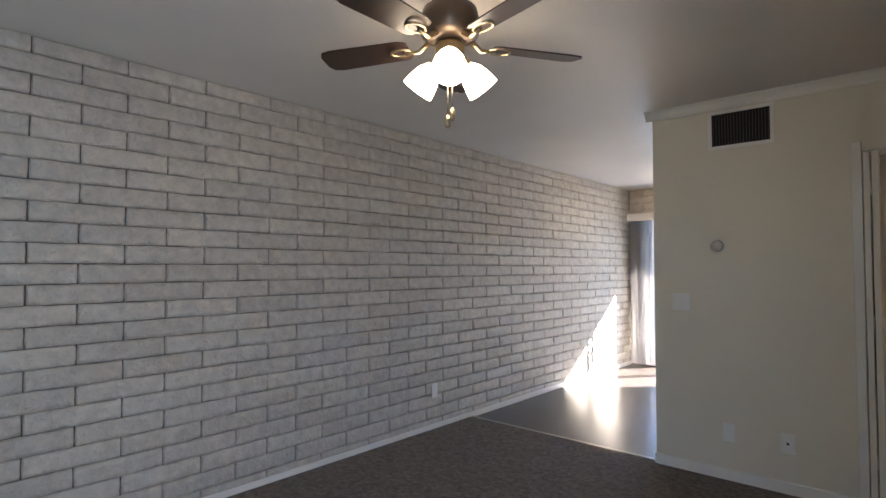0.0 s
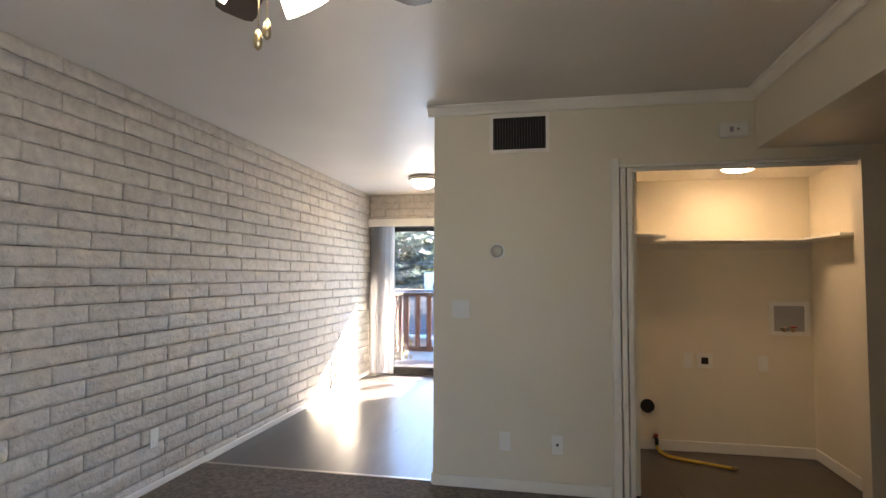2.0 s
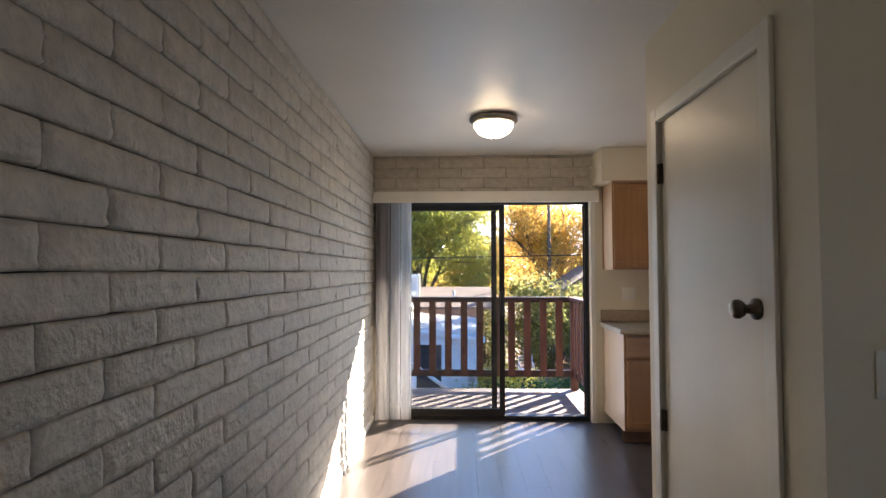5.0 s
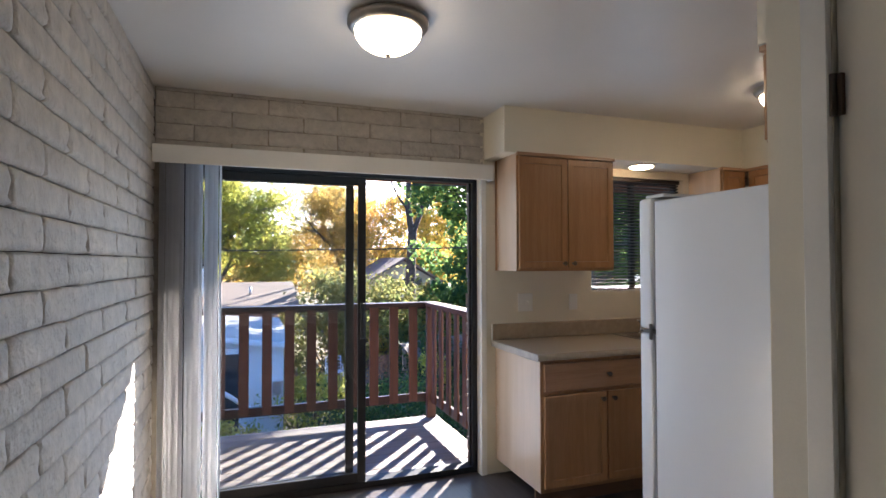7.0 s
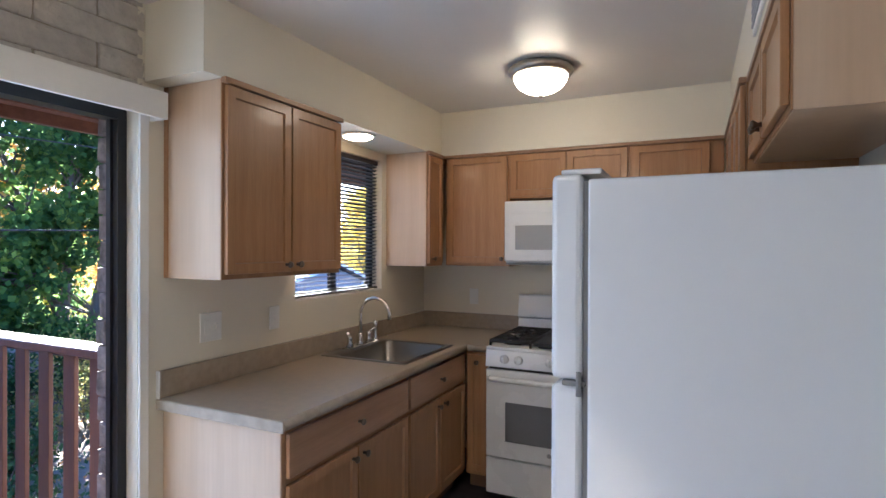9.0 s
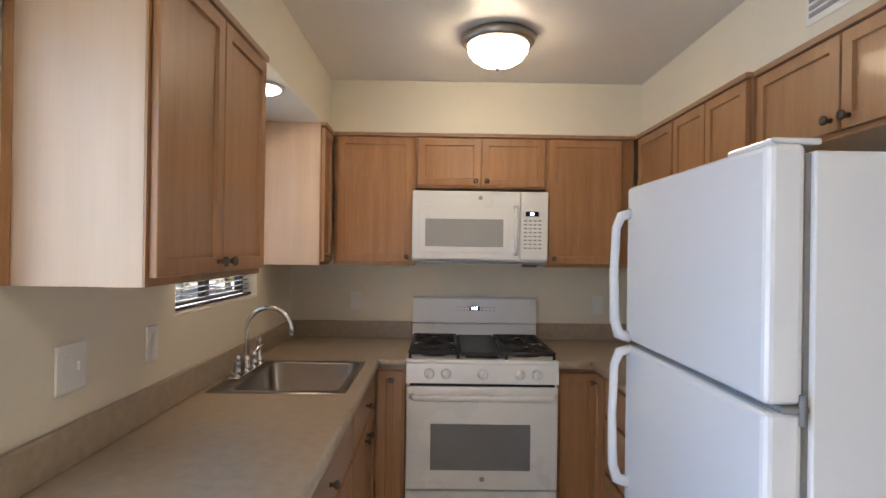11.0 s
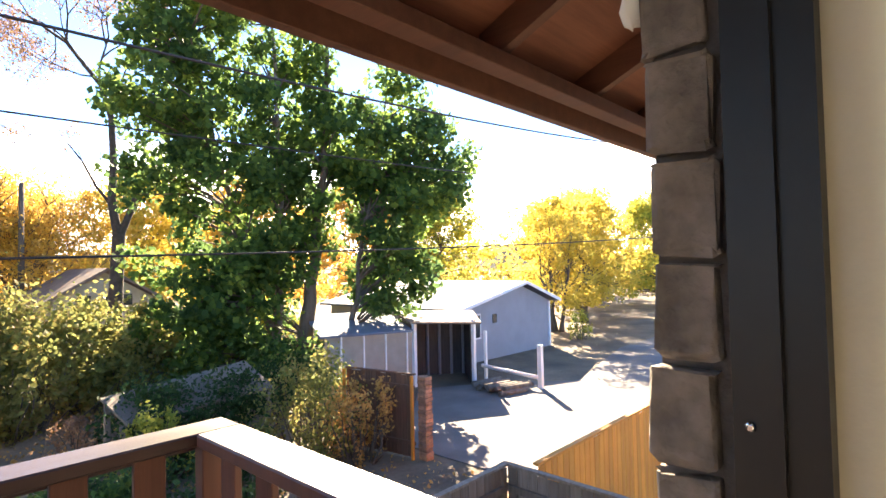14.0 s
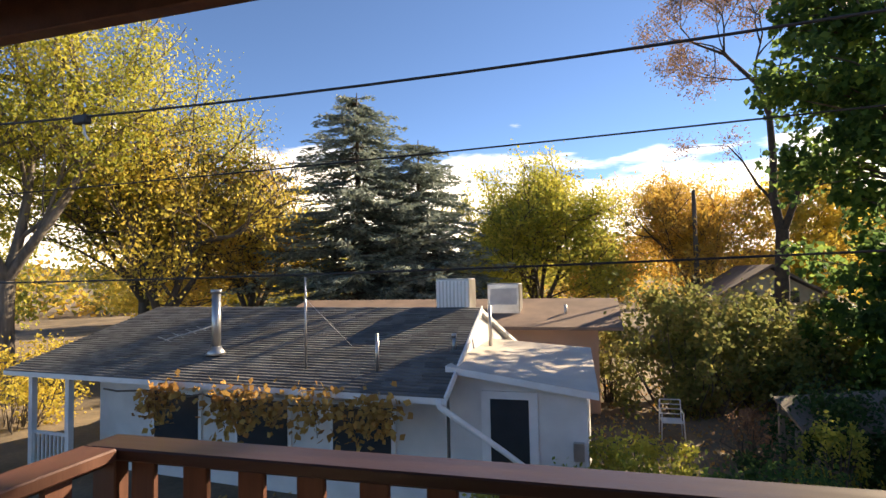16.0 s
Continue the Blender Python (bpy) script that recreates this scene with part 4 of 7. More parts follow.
th = thing("thermostat", (2.07, PY, 1.487), "round brushed thermostat on a cream base", "thermostat")
part("base", lathe(bmesh.new(), [(0.05, -0.0005), (0.05, -0.008), (0.042, -0.014)], (2.07, PY, 1.487), axis="y"), PLASTIC, th)
part("dial", lathe(bmesh.new(), [(0.04, -0.0142), (0.038, -0.03), (0.028, -0.036), (0.004, -0.038)], (2.07, PY, 1.487), axis="y"), NICKEL, th)
sd = thing("smoke_detector", (3.455, PY, 2.19), "white alarm unit on the wall by the header", "alarm")
part("case", box(3.375, 3.535, PY - 0.04, PY - 0.0005, 2.145, 2.235, 0.014, 3), PLASTIC, sd)
part("sounder", box(3.43, 3.45, PY - 0.043, PY - 0.0405, 2.175, 2.205), BAR, sd)
part("button", lathe(bmesh.new(), [(0.008, -0.0405), (0.007, -0.044)], (3.475, PY, 2.19), axis="y", seg=12), BAR, sd)


def dome(at, r, label, small=False):
    x, y, z = at
    d = thing("ceiling_light", at, label, "ceiling light")
    k_ = (0.34 if small else 1.0) * r / 0.165
    part("pan", lathe(bmesh.new(), [(r * 0.9, z - 0.0005), (r, z - 0.012 * k_), (r * 1.0, z - 0.03 * k_), (r * 0.93, z - 0.045 * k_), (r * 0.84, z - 0.05 * k_)], (x, y, 0), seg=36), TRIM if small else NICKEL, d)
    part("diffuser", lathe(bmesh.new(), [(r * 0.83, z - 0.0505 * k_), (r * 0.80, z - 0.075 * k_), (r * 0.68, z - 0.103 * k_), (r * 0.48, z - 0.125 * k_), (r * 0.24, z - 0.138 * k_), (r * 0.02, z - 0.142 * k_)], (x, y, 0), seg=36), DOMESMALL if small else DOME, d, "glowing frosted glass bowl")
    if not small:
        part("finial", lathe(bmesh.new(), [(0.005, z - 0.142 * k_), (0.012, z - 0.147 * k_), (0.008, z - 0.155 * k_), (0.002, z - 0.16 * k_)], (x, y, 0), seg=12), NICKEL, d)
    return d


dome((1.02, -1.24, H), 0.165, "lit flush dome light with nickel ring")
dome((3.33, -1.19, H), 0.165, "lit flush dome light with nickel ring")
dome((3.16, -0.19, 2.135), 0.10, "small lit flush light under the soffit", True)
dome((3.66, -3.05, 2.08), 0.12, "small lit flush light in the laundry closet", True)

# ---------------------------------------------------------------- ceiling fan
FC = (1.70, -5.82)
fan = thing("ceiling_fan", (FC[0], FC[1], H), "five-blade dark ceiling fan with lit glass shades", "fan")
part("canopy", lathe(bmesh.new(), [(0.07, H - 0.0005), (0.075, H - 0.03), (0.05, H - 0.06), (0.03, H - 0.065)], (*FC, 0)), BRONZE, fan)
part("motor_housing", lathe(bmesh.new(), [(0.06, H - 0.065), (0.105, H - 0.08), (0.115, H - 0.12), (0.112, H - 0.18), (0.085, H - 0.20), (0.05, H - 0.205)], (*FC, 0)), BRONZE, fan)
part("light_fitter", lathe(bmesh.new(), [(0.045, H - 0.206), (0.06, H - 0.225), (0.055, H - 0.26), (0.035, H - 0.285), (0.012, H - 0.295)], (*FC, 0)), BRASS, fan)
BZ = H - 0.215
for i in range(5):
    a = radians(130 + 72 * i)
    ca, sa = math.cos(a), math.sin(a)
    bm = bmesh.new()
    ring = []
    for s, wv in ((0.17, 0.045), (0.20, 0.058), (0.35, 0.062), (0.50, 0.066), (0.542, 0.058), (0.557, 0.035)):
        ring.append((s, wv))
    pts = [(s, wv) for s, wv in ring] + [(s, -wv) for s, wv in reversed(ring)]
    tilt = math.tan(radians(12))
    prism(bm, [(FC[0] + s * ca - wv * sa, FC[1] + s * sa + wv * ca, BZ + wv * tilt) for s, wv in pts], (0, 0, 0.006))
    bl_ = part("blade", bm, FANWOOD, fan, "dark brown wooden blade")
    bm = tube(bmesh.new(), [(FC[0] + 0.08 * ca, FC[1] + 0.08 * sa, H - 0.19), (FC[0] + 0.13 * ca, FC[1] + 0.13 * sa, BZ - 0.012), (FC[0] + 0.19 * ca, FC[1] + 0.19 * sa, BZ - 0.006)], [0.012, 0.01, 0.008], 8)
    for sg in (-1, 1):
        loop_ = [(FC[0] + (0.16 + 0.045 * (1 - math.cos(q))) * ca - sg * 0.03 * math.sin(q) * sa, FC[1] + (0.16 + 0.045 * (1 - math.cos(q))) * sa + sg * 0.03 * math.sin(q) * ca, BZ - 0.005) for q in np.linspace(0, math.pi, 7)]
        tube(bm, loop_, 0.005, 6)
    part("blade_iron", bm, BRASS, bl_, "brass blade bracket")
for i in range(3):
    a = radians(310 + 120 * i)
    c = Vector((FC[0] + 0.06 * math.cos(a), FC[1] + 0.06 * math.sin(a), H - 0.27))
    out = Vector((math.cos(a) * 0.72, math.sin(a) * 0.72, -0.75)).normalized()
    arm = part("lamp_arm", tube(bmesh.new(), [c - out * 0.025, c + out * 0.025], [0.02, 0.024], 12), BRASS, fan)
    pts = [c + out * d_ for d_ in (0.02, 0.05, 0.08, 0.11, 0.135)]
    sh = part("shade", tube(bmesh.new(), pts, [0.024, 0.046, 0.056, 0.062, 0.066], 20), SHADE, arm, "glowing frosted bell shade")
for dx in (-0.012, 0.012):
    ch = part("pull_chain", tube(bmesh.new(), [(FC[0] + dx, FC[1], H - 0.29), (FC[0] + dx, FC[1], 1.955 + dx)], 0.0022, 6), BRASS, fan)
    part("fob", lathe(bmesh.new(), [(0.003, 1.955), (0.008, 1.945), (0.011, 1.925), (0.01, 1.91), (0.003, 1.902)], (FC[0] + dx, FC[1], dx), seg=12), BRASS, ch)

# ---------------------------------------------------------------- laundry closet
shelf = thing("laundry_shelf", (3.6, LDY, 1.585), "white shelf wrapping three walls of the closet", "shelf")
part("back_board", box(2.9305, 4.2995, LDY - 0.30, LDY - 0.001, 1.585, 1.603, 0.002), TRIM, shelf)
part("side_board", box(2.9305, 3.13, PY + 0.25, LDY - 0.301, 1.585, 1.603, 0.002), TRIM, shelf)
part("side_board", box(4.12, 4.2995, PY + 0.25, LDY - 0.301, 1.585, 1.603, 0.002), TRIM, shelf)
part("cleat", box(2.931, 4.299, LDY - 0.02, LDY - 0.001, 1.54, 1.5845), TRIM, shelf)
wb = thing("washer_box", (4.14, LDY, 1.02), "white recessed washer outlet box with valves", "valve box")
bm = bmesh.new()
for x0, x1, z0, z1 in ((4.005, 4.275, 1.115, 1.145), (4.005, 4.275, 0.895, 0.925), (4.005, 4.035, 0.925, 1.115), (4.245, 4.275, 0.925, 1.115)):
    cube(bm, x0, x1, LDY - 0.012, LDY - 0.0005, z0, z1)
part("frame", bm, PLASTIC, wb)
# no real hollow: its shade is given as a grey plate
part("recess", box(4.036, 4.244, LDY - 0.004, LDY - 0.0006, 0.926, 1.114), BAR, wb, "flat grey plate coloured as the shade inside the box")
for x, m_ in ((4.09, CHROME), (4.15, REDVALVE)):
    v_ = part("valve", tube(bmesh.new(), [(x, LDY - 0.005, 0.945), (x, LDY - 0.045, 0.945), (x, LDY - 0.045, 0.925)], 0.012, 10), BRASS, wb)
    part("valve_handle", box(x - 0.02, x + 0.02, LDY - 0.06, LDY - 0.046, 0.955, 0.967, 0.003), m_, v_)
dv = thing("dryer_vent", (3.13, LDY, 0.33), "round black dryer vent hole in the wall", "vent")
part("collar", lathe(bmesh.new(), [(0.052, -0.0005), (0.052, -0.012), (0.045, -0.014)], (3.13, LDY, 0.33), axis="y"), DARK, dv)
gv = thing("gas_valve", (3.18, LDY, 0.10), "small brass gas valve at the baseboard", "valve")
part("stub", tube(bmesh.new(), [(3.18, LDY - 0.001, 0.10), (3.18, LDY - 0.08, 0.10), (3.18, LDY - 0.09, 0.06)], 0.014, 10), IRON, gv)
part("lever", box(3.165, 3.195, LDY - 0.075, LDY - 0.05, 0.116, 0.135, 0.003), REDVALVE, gv)
hs = thing("gas_hose", (3.3, LDY - 0.15, 0.0), "yellow flexible gas connector lying on the floor", "hose")
hp = [(3.18, LDY - 0.092, 0.055), (3.19, LDY - 0.13, 0.03), (3.24, LDY - 0.19, 0.014), (3.36, LDY - 0.25, 0.012), (3.5, LDY - 0.31, 0.012), (3.62, LDY - 0.36, 0.012)]
part("hose", tube(bmesh.new(), hp, [0.011] * 6, 10), HOSE, hs)
part("end_fitting", tube(bmesh.new(), [hp[-1], (3.655, LDY - 0.375, 0.014)], 0.016, 8), BRASS, hs)
# folded bifold leaf at the opening's edge
bf = thing("bifold_door", (OPL + 0.08, PY, 0), "white bifold closet door folded open", "door")
for i, x in enumerate((OPL + 0.033, OPL + 0.070)):
    lf = part("leaf", box(x - 0.015, x + 0.015, PY - 0.03, PY + 0.31, 0.012, OPT - 0.028, 0.002), DOORP, bf)
    for z in (0.3, 1.05, 1.78):
        part("hinge", box(x + 0.0155, x + 0.0205, PY - 0.034, PY - 0.008, z - 0.035, z + 0.035, 0.001), TRIM, lf)
part("pull_knob", lathe(bmesh.new(), [(0.008, 0.0), (0.014, 0.014), (0.012, 0.022), (0.003, 0.024)], (OPL + 0.086, PY + 0.14, 1.05), axis="x", seg=12), BRASS, bf)
part("track", box(OPL + 0.013, OPR - 0.002, PY + 0.03, PY + 0.055, OPT - 0.0435, OPT - 0.0205), TRIM, bf)

# ---------------------------------------------------------------- balcony
DECKZ = -0.06
structure("balcony_frame", box(-0.1, 2.25, 0.2005, 1.70, -0.30, DECKZ - 0.028), RAFTER, "brown balcony framing under the boards", "balcony")
deck = structure("floor_balcony", box(-0.08, 2.23, 0.2005, 1.68, DECKZ - 0.0275, DECKZ - 0.024), TOEKICK, "weathered balcony floor", "floor")
structure("trim_threshold", box(DOOR_L, DOOR_R, 0.133, 0.2, -0.02, 0.03, 0.004), BLACKFRAME, "dark door threshold", "trim")
rail = thing("balcony_railing", (1.3, 1.6, DECKZ), "red-brown stained wooden balcony railing with wide slats", "railing")
RX0_, RX1_, RYN = -0.05, 2.155, 1.652
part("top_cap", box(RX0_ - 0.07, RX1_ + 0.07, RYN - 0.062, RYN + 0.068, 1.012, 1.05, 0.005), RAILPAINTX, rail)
part("top_cap", box(RX1_ - 0.068, RX1_ + 0.0695, 0.2, RYN - 0.0625, 1.0125, 1.0505, 0.005), RAILPAINT, rail)
part("top_cap", box(RX0_ - 0.0695, RX0_ + 0.068, 0.2, RYN - 0.0625, 1.0125, 1.0505, 0.005), RAILPAINT, rail)
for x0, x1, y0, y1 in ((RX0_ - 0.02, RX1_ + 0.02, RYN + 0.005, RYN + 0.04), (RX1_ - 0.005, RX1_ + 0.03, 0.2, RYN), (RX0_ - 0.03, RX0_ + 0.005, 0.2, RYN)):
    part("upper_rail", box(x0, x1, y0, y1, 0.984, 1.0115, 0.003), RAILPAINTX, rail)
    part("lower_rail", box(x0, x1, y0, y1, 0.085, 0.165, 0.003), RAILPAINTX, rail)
for x, y in ((RX0_, RYN), (RX1_, RYN), (RX1_, 0.26), (RX0_, 0.26)):
    part("post", box(x - 0.044, x + 0.044, y - 0.05, y + 0.004, DECKZ, 1.0115, 0.004), RAILPAINT, rail)
sl_ = None
spots = [(0.065 + 0.1915 * i, RYN - 0.008, 0) for i in range(11)] + [(RX1_ - 0.012, 1.49 - 0.196 * i, 90) for i in range(6)] + [(RX0_ + 0.012, 1.44 - 0.196 * i, 90) for i in range(6)]
for x, y, a in spots:
    if sl_ is None:
        sl_ = part("slat", box(-0.042, 0.042, -0.011, 0.011, 0.10, 1.011, 0.003), RAILPAINT, rail, local=True)
        o = sl_
    else:
        o = sl_.copy()
        scene.collection.objects.link(o)
    o.location = (x - 1.3, y - 1.6, -DECKZ)
    o.rotation_euler = (0, 0, radians(a))

# balcony roof: sheathing, rafters, beam, fascia
def roof_z(y):
    return 2.80 - 0.44 * (y - 0.2)


bm = prism(bmesh.new(), [(-1.0, 0.2, roof_z(0.2)), (-1.0, 1.285, roof_z(1.285)), (-1.0, 1.285, roof_z(1.285) + 0.02), (-1.0, 0.2, roof_z(0.2) + 0.02)], (8.5, 0, 0))
eave = structure("roof_balcony", bm, SOFFITWOOD, "red-brown boarded eave over the balcony", "roof")
for i in range(12):
    x = -0.60 + 0.71 * i
    bm = prism(bmesh.new(), [(x, 0.201, roof_z(0.2) - 0.13), (x, 1.195, roof_z(1.195) - 0.13), (x, 1.195, roof_z(1.195) - 0.002), (x, 0.201, roof_z(0.2) - 0.002)], (0.045, 0, 0))
    o = solid("rafter", bm, RAFTER, eave)
o = solid("fascia", box(-1.0, 7.5, 1.20, 1.24, 2.145, roof_z(1.24) - 0.003, 0.003), RAFTER, eave)
o = solid("fascia_trim", box(-1.0, 7.5, 1.242, 1.28, 2.195, roof_z(1.28) - 0.003, 0.003), SOFFITWOOD, eave)
o = solid("beam", box(-1.0, 7.5, 1.06, 1.14, 2.195, 2.255, 0.003), RAFTER, eave)
o = solid("roof_deck", prism(bmesh.new(), [(-1.5, -2, 3.80), (-1.5, 1.285, 2.352), (-1.5, 1.285, 2.392), (-1.5, -2, 3.86)], (9.5, 0, 0)), TOEKICK, eave)
ob_ = structure("wall_gable", box(-1.0, 7.5, 0.14, 0.1995, H + 0.31, 2.82), RAWMORTAR, "raw block above the balcony door", "wall")
structure("wall_west_outside", box(-1.0, -0.201, 0.1, 0.2, -2.9, 2.9), RAWMORTAR, "raw block outer wall beside the balcony", "wall")
structure("wall_below", box(-1.0, 7.5, 0.05, 0.18, -2.95, -0.31), RAWMORTAR, "raw block wall of the storey below", "wall")

# ---------------------------------------------------------------- leaves and trees
def leaf_mesh(name, pts, size, material, parent, seed=0, flat=0.0, ratio=0.62, axis=None, label="", kind=""):
    """Many small pointed leaves round the points."""
    g = np.random.default_rng(seed)
    p = np.asarray(pts, dtype=float)
    n = len(p)
    d = g.normal(size=(n, 3)) if axis is None else np.asarray(axis) + 0.25 * g.normal(size=(n, 3))
    d /= np.linalg.norm(d, axis=1)[:, None]
    r = g.normal(size=(n, 3))
    r[:, 2] *= 1 - flat
    s = np.cross(d, r)
    s /= np.linalg.norm(s, axis=1)[:, None] + 1e-9
    L = size * g.uniform(0.65, 1.3, n)[:, None]
    W = L * ratio * 0.5
    v = np.stack([p - d * L * 0.5, p + s * W - d * L * 0.08, p + d * L * 0.5, p - s * W - d * L * 0.08], 1).reshape(-1, 3)
    v -= np.array(where(parent)) if parent is not None else 0
    me = bpy.data.meshes.new(name)
    f = np.arange(4 * n).reshape(n, 4)
    me.vertices.add(4 * n)
    me.vertices.foreach_set("co", v.ravel())
    me.loops.add(4 * n)
    me.loops.foreach_set("vertex_index", f.ravel())
    me.polygons.add(n)
    me.polygons.foreach_set("loop_start", np.arange(0, 4 * n, 4))
    me.polygons.foreach_set("loop_total", np.full(n, 4))
    me.update()
    me.validate()
    me.materials.append(material)
    ob = new(name, me)
    ob.parent = parent
    return tagged(ob, label, kind=kind) if (label or kind) else ob


def wobble(a, b, n, amp, g):
    a, b = np.array(a, float), np.array(b, float)
    t = np.linspace(0, 1, n)[:, None]
    pts = a + (b - a) * t
    pts[1:-1] += g.normal(size=(n - 2, 3)) * amp
    return [tuple(q) for q in pts]


def tree(at, height, crown_z0, rx, ry, leaf, material, bark, label, seed, clumps=70, per=170, trunk_r=0.2, trunks=1, cr=0.16, lean=(0, 0), twiggy=0, top=0.35, fill=0.75):
    """A broadleaf tree: trunks, limbs to clumps of leaves that fill an uneven crown."""
    g = np.random.default_rng(seed)
    t = thing("tree", at, label, "tree")
    base = np.array(at, float)
    wood_ = bmesh.new()
    tips = []
    for k_ in range(trunks):
        a = 2 * math.pi * k_ / max(trunks, 1) + g.uniform(0, 1)
        sp = 0.16 * rx if trunks > 1 else 0.0
        end = base + np.array([lean[0] + sp * math.cos(a) * 2, lean[1] + sp * math.sin(a) * 2, height * (0.88 if k_ == 0 else 0.74)])
        st = base + np.array([0.5 * trunk_r * 4 * math.cos(a) * (trunks > 1), 0.5 * trunk_r * 4 * math.sin(a) * (trunks > 1), -0.1])
        pts = wobble(st, end, 8, 0.05 * rx * 0.5, g)
        rad = [trunk_r * (1 - 0.9 * i / 7) for i in range(8)]
        rad[0] *= 1.5
        tube(wood_, pts, rad, 9)
        tips.append(np.array(pts))
    leaves = []
    for c_ in range(clumps):
        u = g.uniform(0, 1) ** 0.9
        z = crown_z0 + (height - crown_z0) * u
        prof = math.sin(math.pi * min(1, max(0.04, (u * (1 - top) + top * 0.55)))) ** 0.7 * (1 - 0.35 * u)
        a = g.uniform(0, 2 * math.pi)
        rr = (g.uniform(0, 1) ** 0.5) * prof * (1 + 0.22 * g.normal())
        fr_ = (z - at[2] * 0) / max(height, 0.1)
        cx = at[0] + lean[0] * fr_ + rx * rr * math.cos(a)
        cy = at[1] + lean[1] * fr_ + ry * rr * math.sin(a)
        c = np.array([cx, cy, at[2] + z])
        tr = tips[c_ % trunks]
        j = min(6, max(1, int(7 * (0.15 + 0.65 * z / height))))
        start = tr[j]
        mid = start * 0.45 + c * 0.55 + np.array([0, 0, 0.12 * (c[2] - start[2])])
        r0 = trunk_r * (1 - 0.9 * j / 7) * 0.32
        tube(wood_, [tuple(start), tuple((start + mid) / 2 + g.normal(size=3) * 0.06), tuple(mid), tuple(c)], [r0, r0 * 0.7, r0 * 0.45, 0.008], 5, cap=False)
        R = cr * rx * g.uniform(0.6, 1.35)
        for q in range(2 + twiggy):
            e = c + g.normal(size=3) * R * 0.8
            tube(wood_, [tuple(mid), tuple((mid + e) / 2 + g.normal(size=3) * 0.05), tuple(e)], [r0 * 0.3, r0 * 0.2, 0.005], 4, cap=False)
        m = int(per * g.uniform(0.4, 1.3))
        d = g.normal(size=(m, 3))
        d /= np.linalg.norm(d, axis=1)[:, None]
        leaves.append(c + d * R * (g.uniform(0, 1, m)[:, None] ** (1 - fill)) * np.array([1.15, 1.15, 0.8]))
    part("trunk", wood_, bark, t)
    leaf_mesh("crown", np.concatenate(leaves), leaf, material, t, seed + 1)
    return t


def bush(at, rx, ry, h, leaf, material, bark, label, seed, n=4500, clumps=40):
    g = np.random.default_rng(seed)
    t = thing("bush", at, label, "bush")
    st = bmesh.new()
    lv = []
    for c_ in range(clumps):
        a, rr, u = g.uniform(0, 2 * math.pi), g.uniform(0, 1) ** 0.5, g.uniform(0.12, 1)
        k_ = math.sqrt(max(0.06, 1 - 0.8 * u * u)) * (1 + 0.2 * g.normal())
        c = np.array([at[0] + rx * rr * k_ * math.cos(a), at[1] + ry * rr * k_ * math.sin(a), at[2] + h * u])
        b = np.array([at[0] + (c[0] - at[0]) * 0.45, at[1] + (c[1] - at[1]) * 0.45, at[2] - 0.05])
        tube(st, wobble(b, c, 4, 0.06, g), [0.025, 0.018, 0.012, 0.005], 5, cap=False)
        m = int(n / clumps * g.uniform(0.5, 1.5))
        lv.append(c + g.normal(size=(m, 3)) * np.array([rx, ry, h]) * 0.105 * g.uniform(0.5, 1.5))
    lv = np.concatenate(lv)
    lv[:, 2] = np.maximum(lv[:, 2], at[2] + 0.03)
    part("stem", st, bark, t)
    leaf_mesh("foliage", lv, leaf, material, t, seed + 1)
    return t


def limbed_tree(at, height, leaf, material, bark, label, seed, forks=3, r=0.3, lean=(0.0, 0.0), first=0.25, levels=4, per=26, open_=0.55, puff=0.42):
    """An autumn tree grown limb by limb: a short trunk, forks that bend and divide, leaves along the last twigs."""
    g = np.random.default_rng(seed)
    t = thing("tree", at, label, "tree")
    base = np.array(at, float)
    bm = bmesh.new()
    lv = []

    def grow(p, d, L, rad, level):
        pts, q, dd = [tuple(p)], np.array(p, float), np.array(d, float)
        for k_ in range(3):
            dd = dd + g.normal(size=3) * 0.15 + np.array([0, 0, 0.11])
            dd /= np.linalg.norm(dd)
            q = q + dd * L / 3
            pts.append(tuple(q))
        tube(bm, pts, [rad, rad * 0.86, rad * 0.72, rad * 0.58], 7 if rad > 0.06 else 4, cap=False)
        if level <= 1:
            m = int(per * g.uniform(0.2, 1.8))
            f_ = g.uniform(0.15, 1.1, (m, 1))
            lv.append(np.array(pts[0]) * (1 - f_) + np.array(pts[3]) * f_ + g.normal(size=(m, 3)) * puff * np.array([1, 1, 0.8]))
        if level == 0:
            return
        for k_ in range(4 if level > 1 else 3):
            e = dd + g.normal(size=3) * open_
            e[2] = max(e[2], -0.25)
            grow(pts[3 if k_ < 2 else (2 if k_ == 2 else 1)], e / np.linalg.norm(e), L * g.uniform(0.6, 0.86), rad * (0.6 if k_ < 2 else 0.42), level - 1)

    top_ = base + np.array([lean[0] * 0.3, lean[1] * 0.3, height * first])
    tube(bm, wobble(base - np.array([0, 0, 0.1]), top_, 5, 0.05, g), [r * 1.35, r * 1.05, r, r * 0.95, r * 0.9], 10, cap=False)
    L0 = height * (1 - first) / 2.55
    for k_ in range(forks):
        a = 2 * math.pi * (k_ + g.uniform(-0.2, 0.2)) / forks
        d = np.array([0.5 * math.cos(a) + lean[0] * 0.08, 0.5 * math.sin(a) + lean[1] * 0.08, 1.0])
        grow(top_, d / np.linalg.norm(d), L0 * g.uniform(0.9, 1.1), r * 0.66, levels)
    part("trunk", bm, bark, t)
    leaf_mesh("crown", np.concatenate(lv), leaf, material, t, seed + 1)
    return t


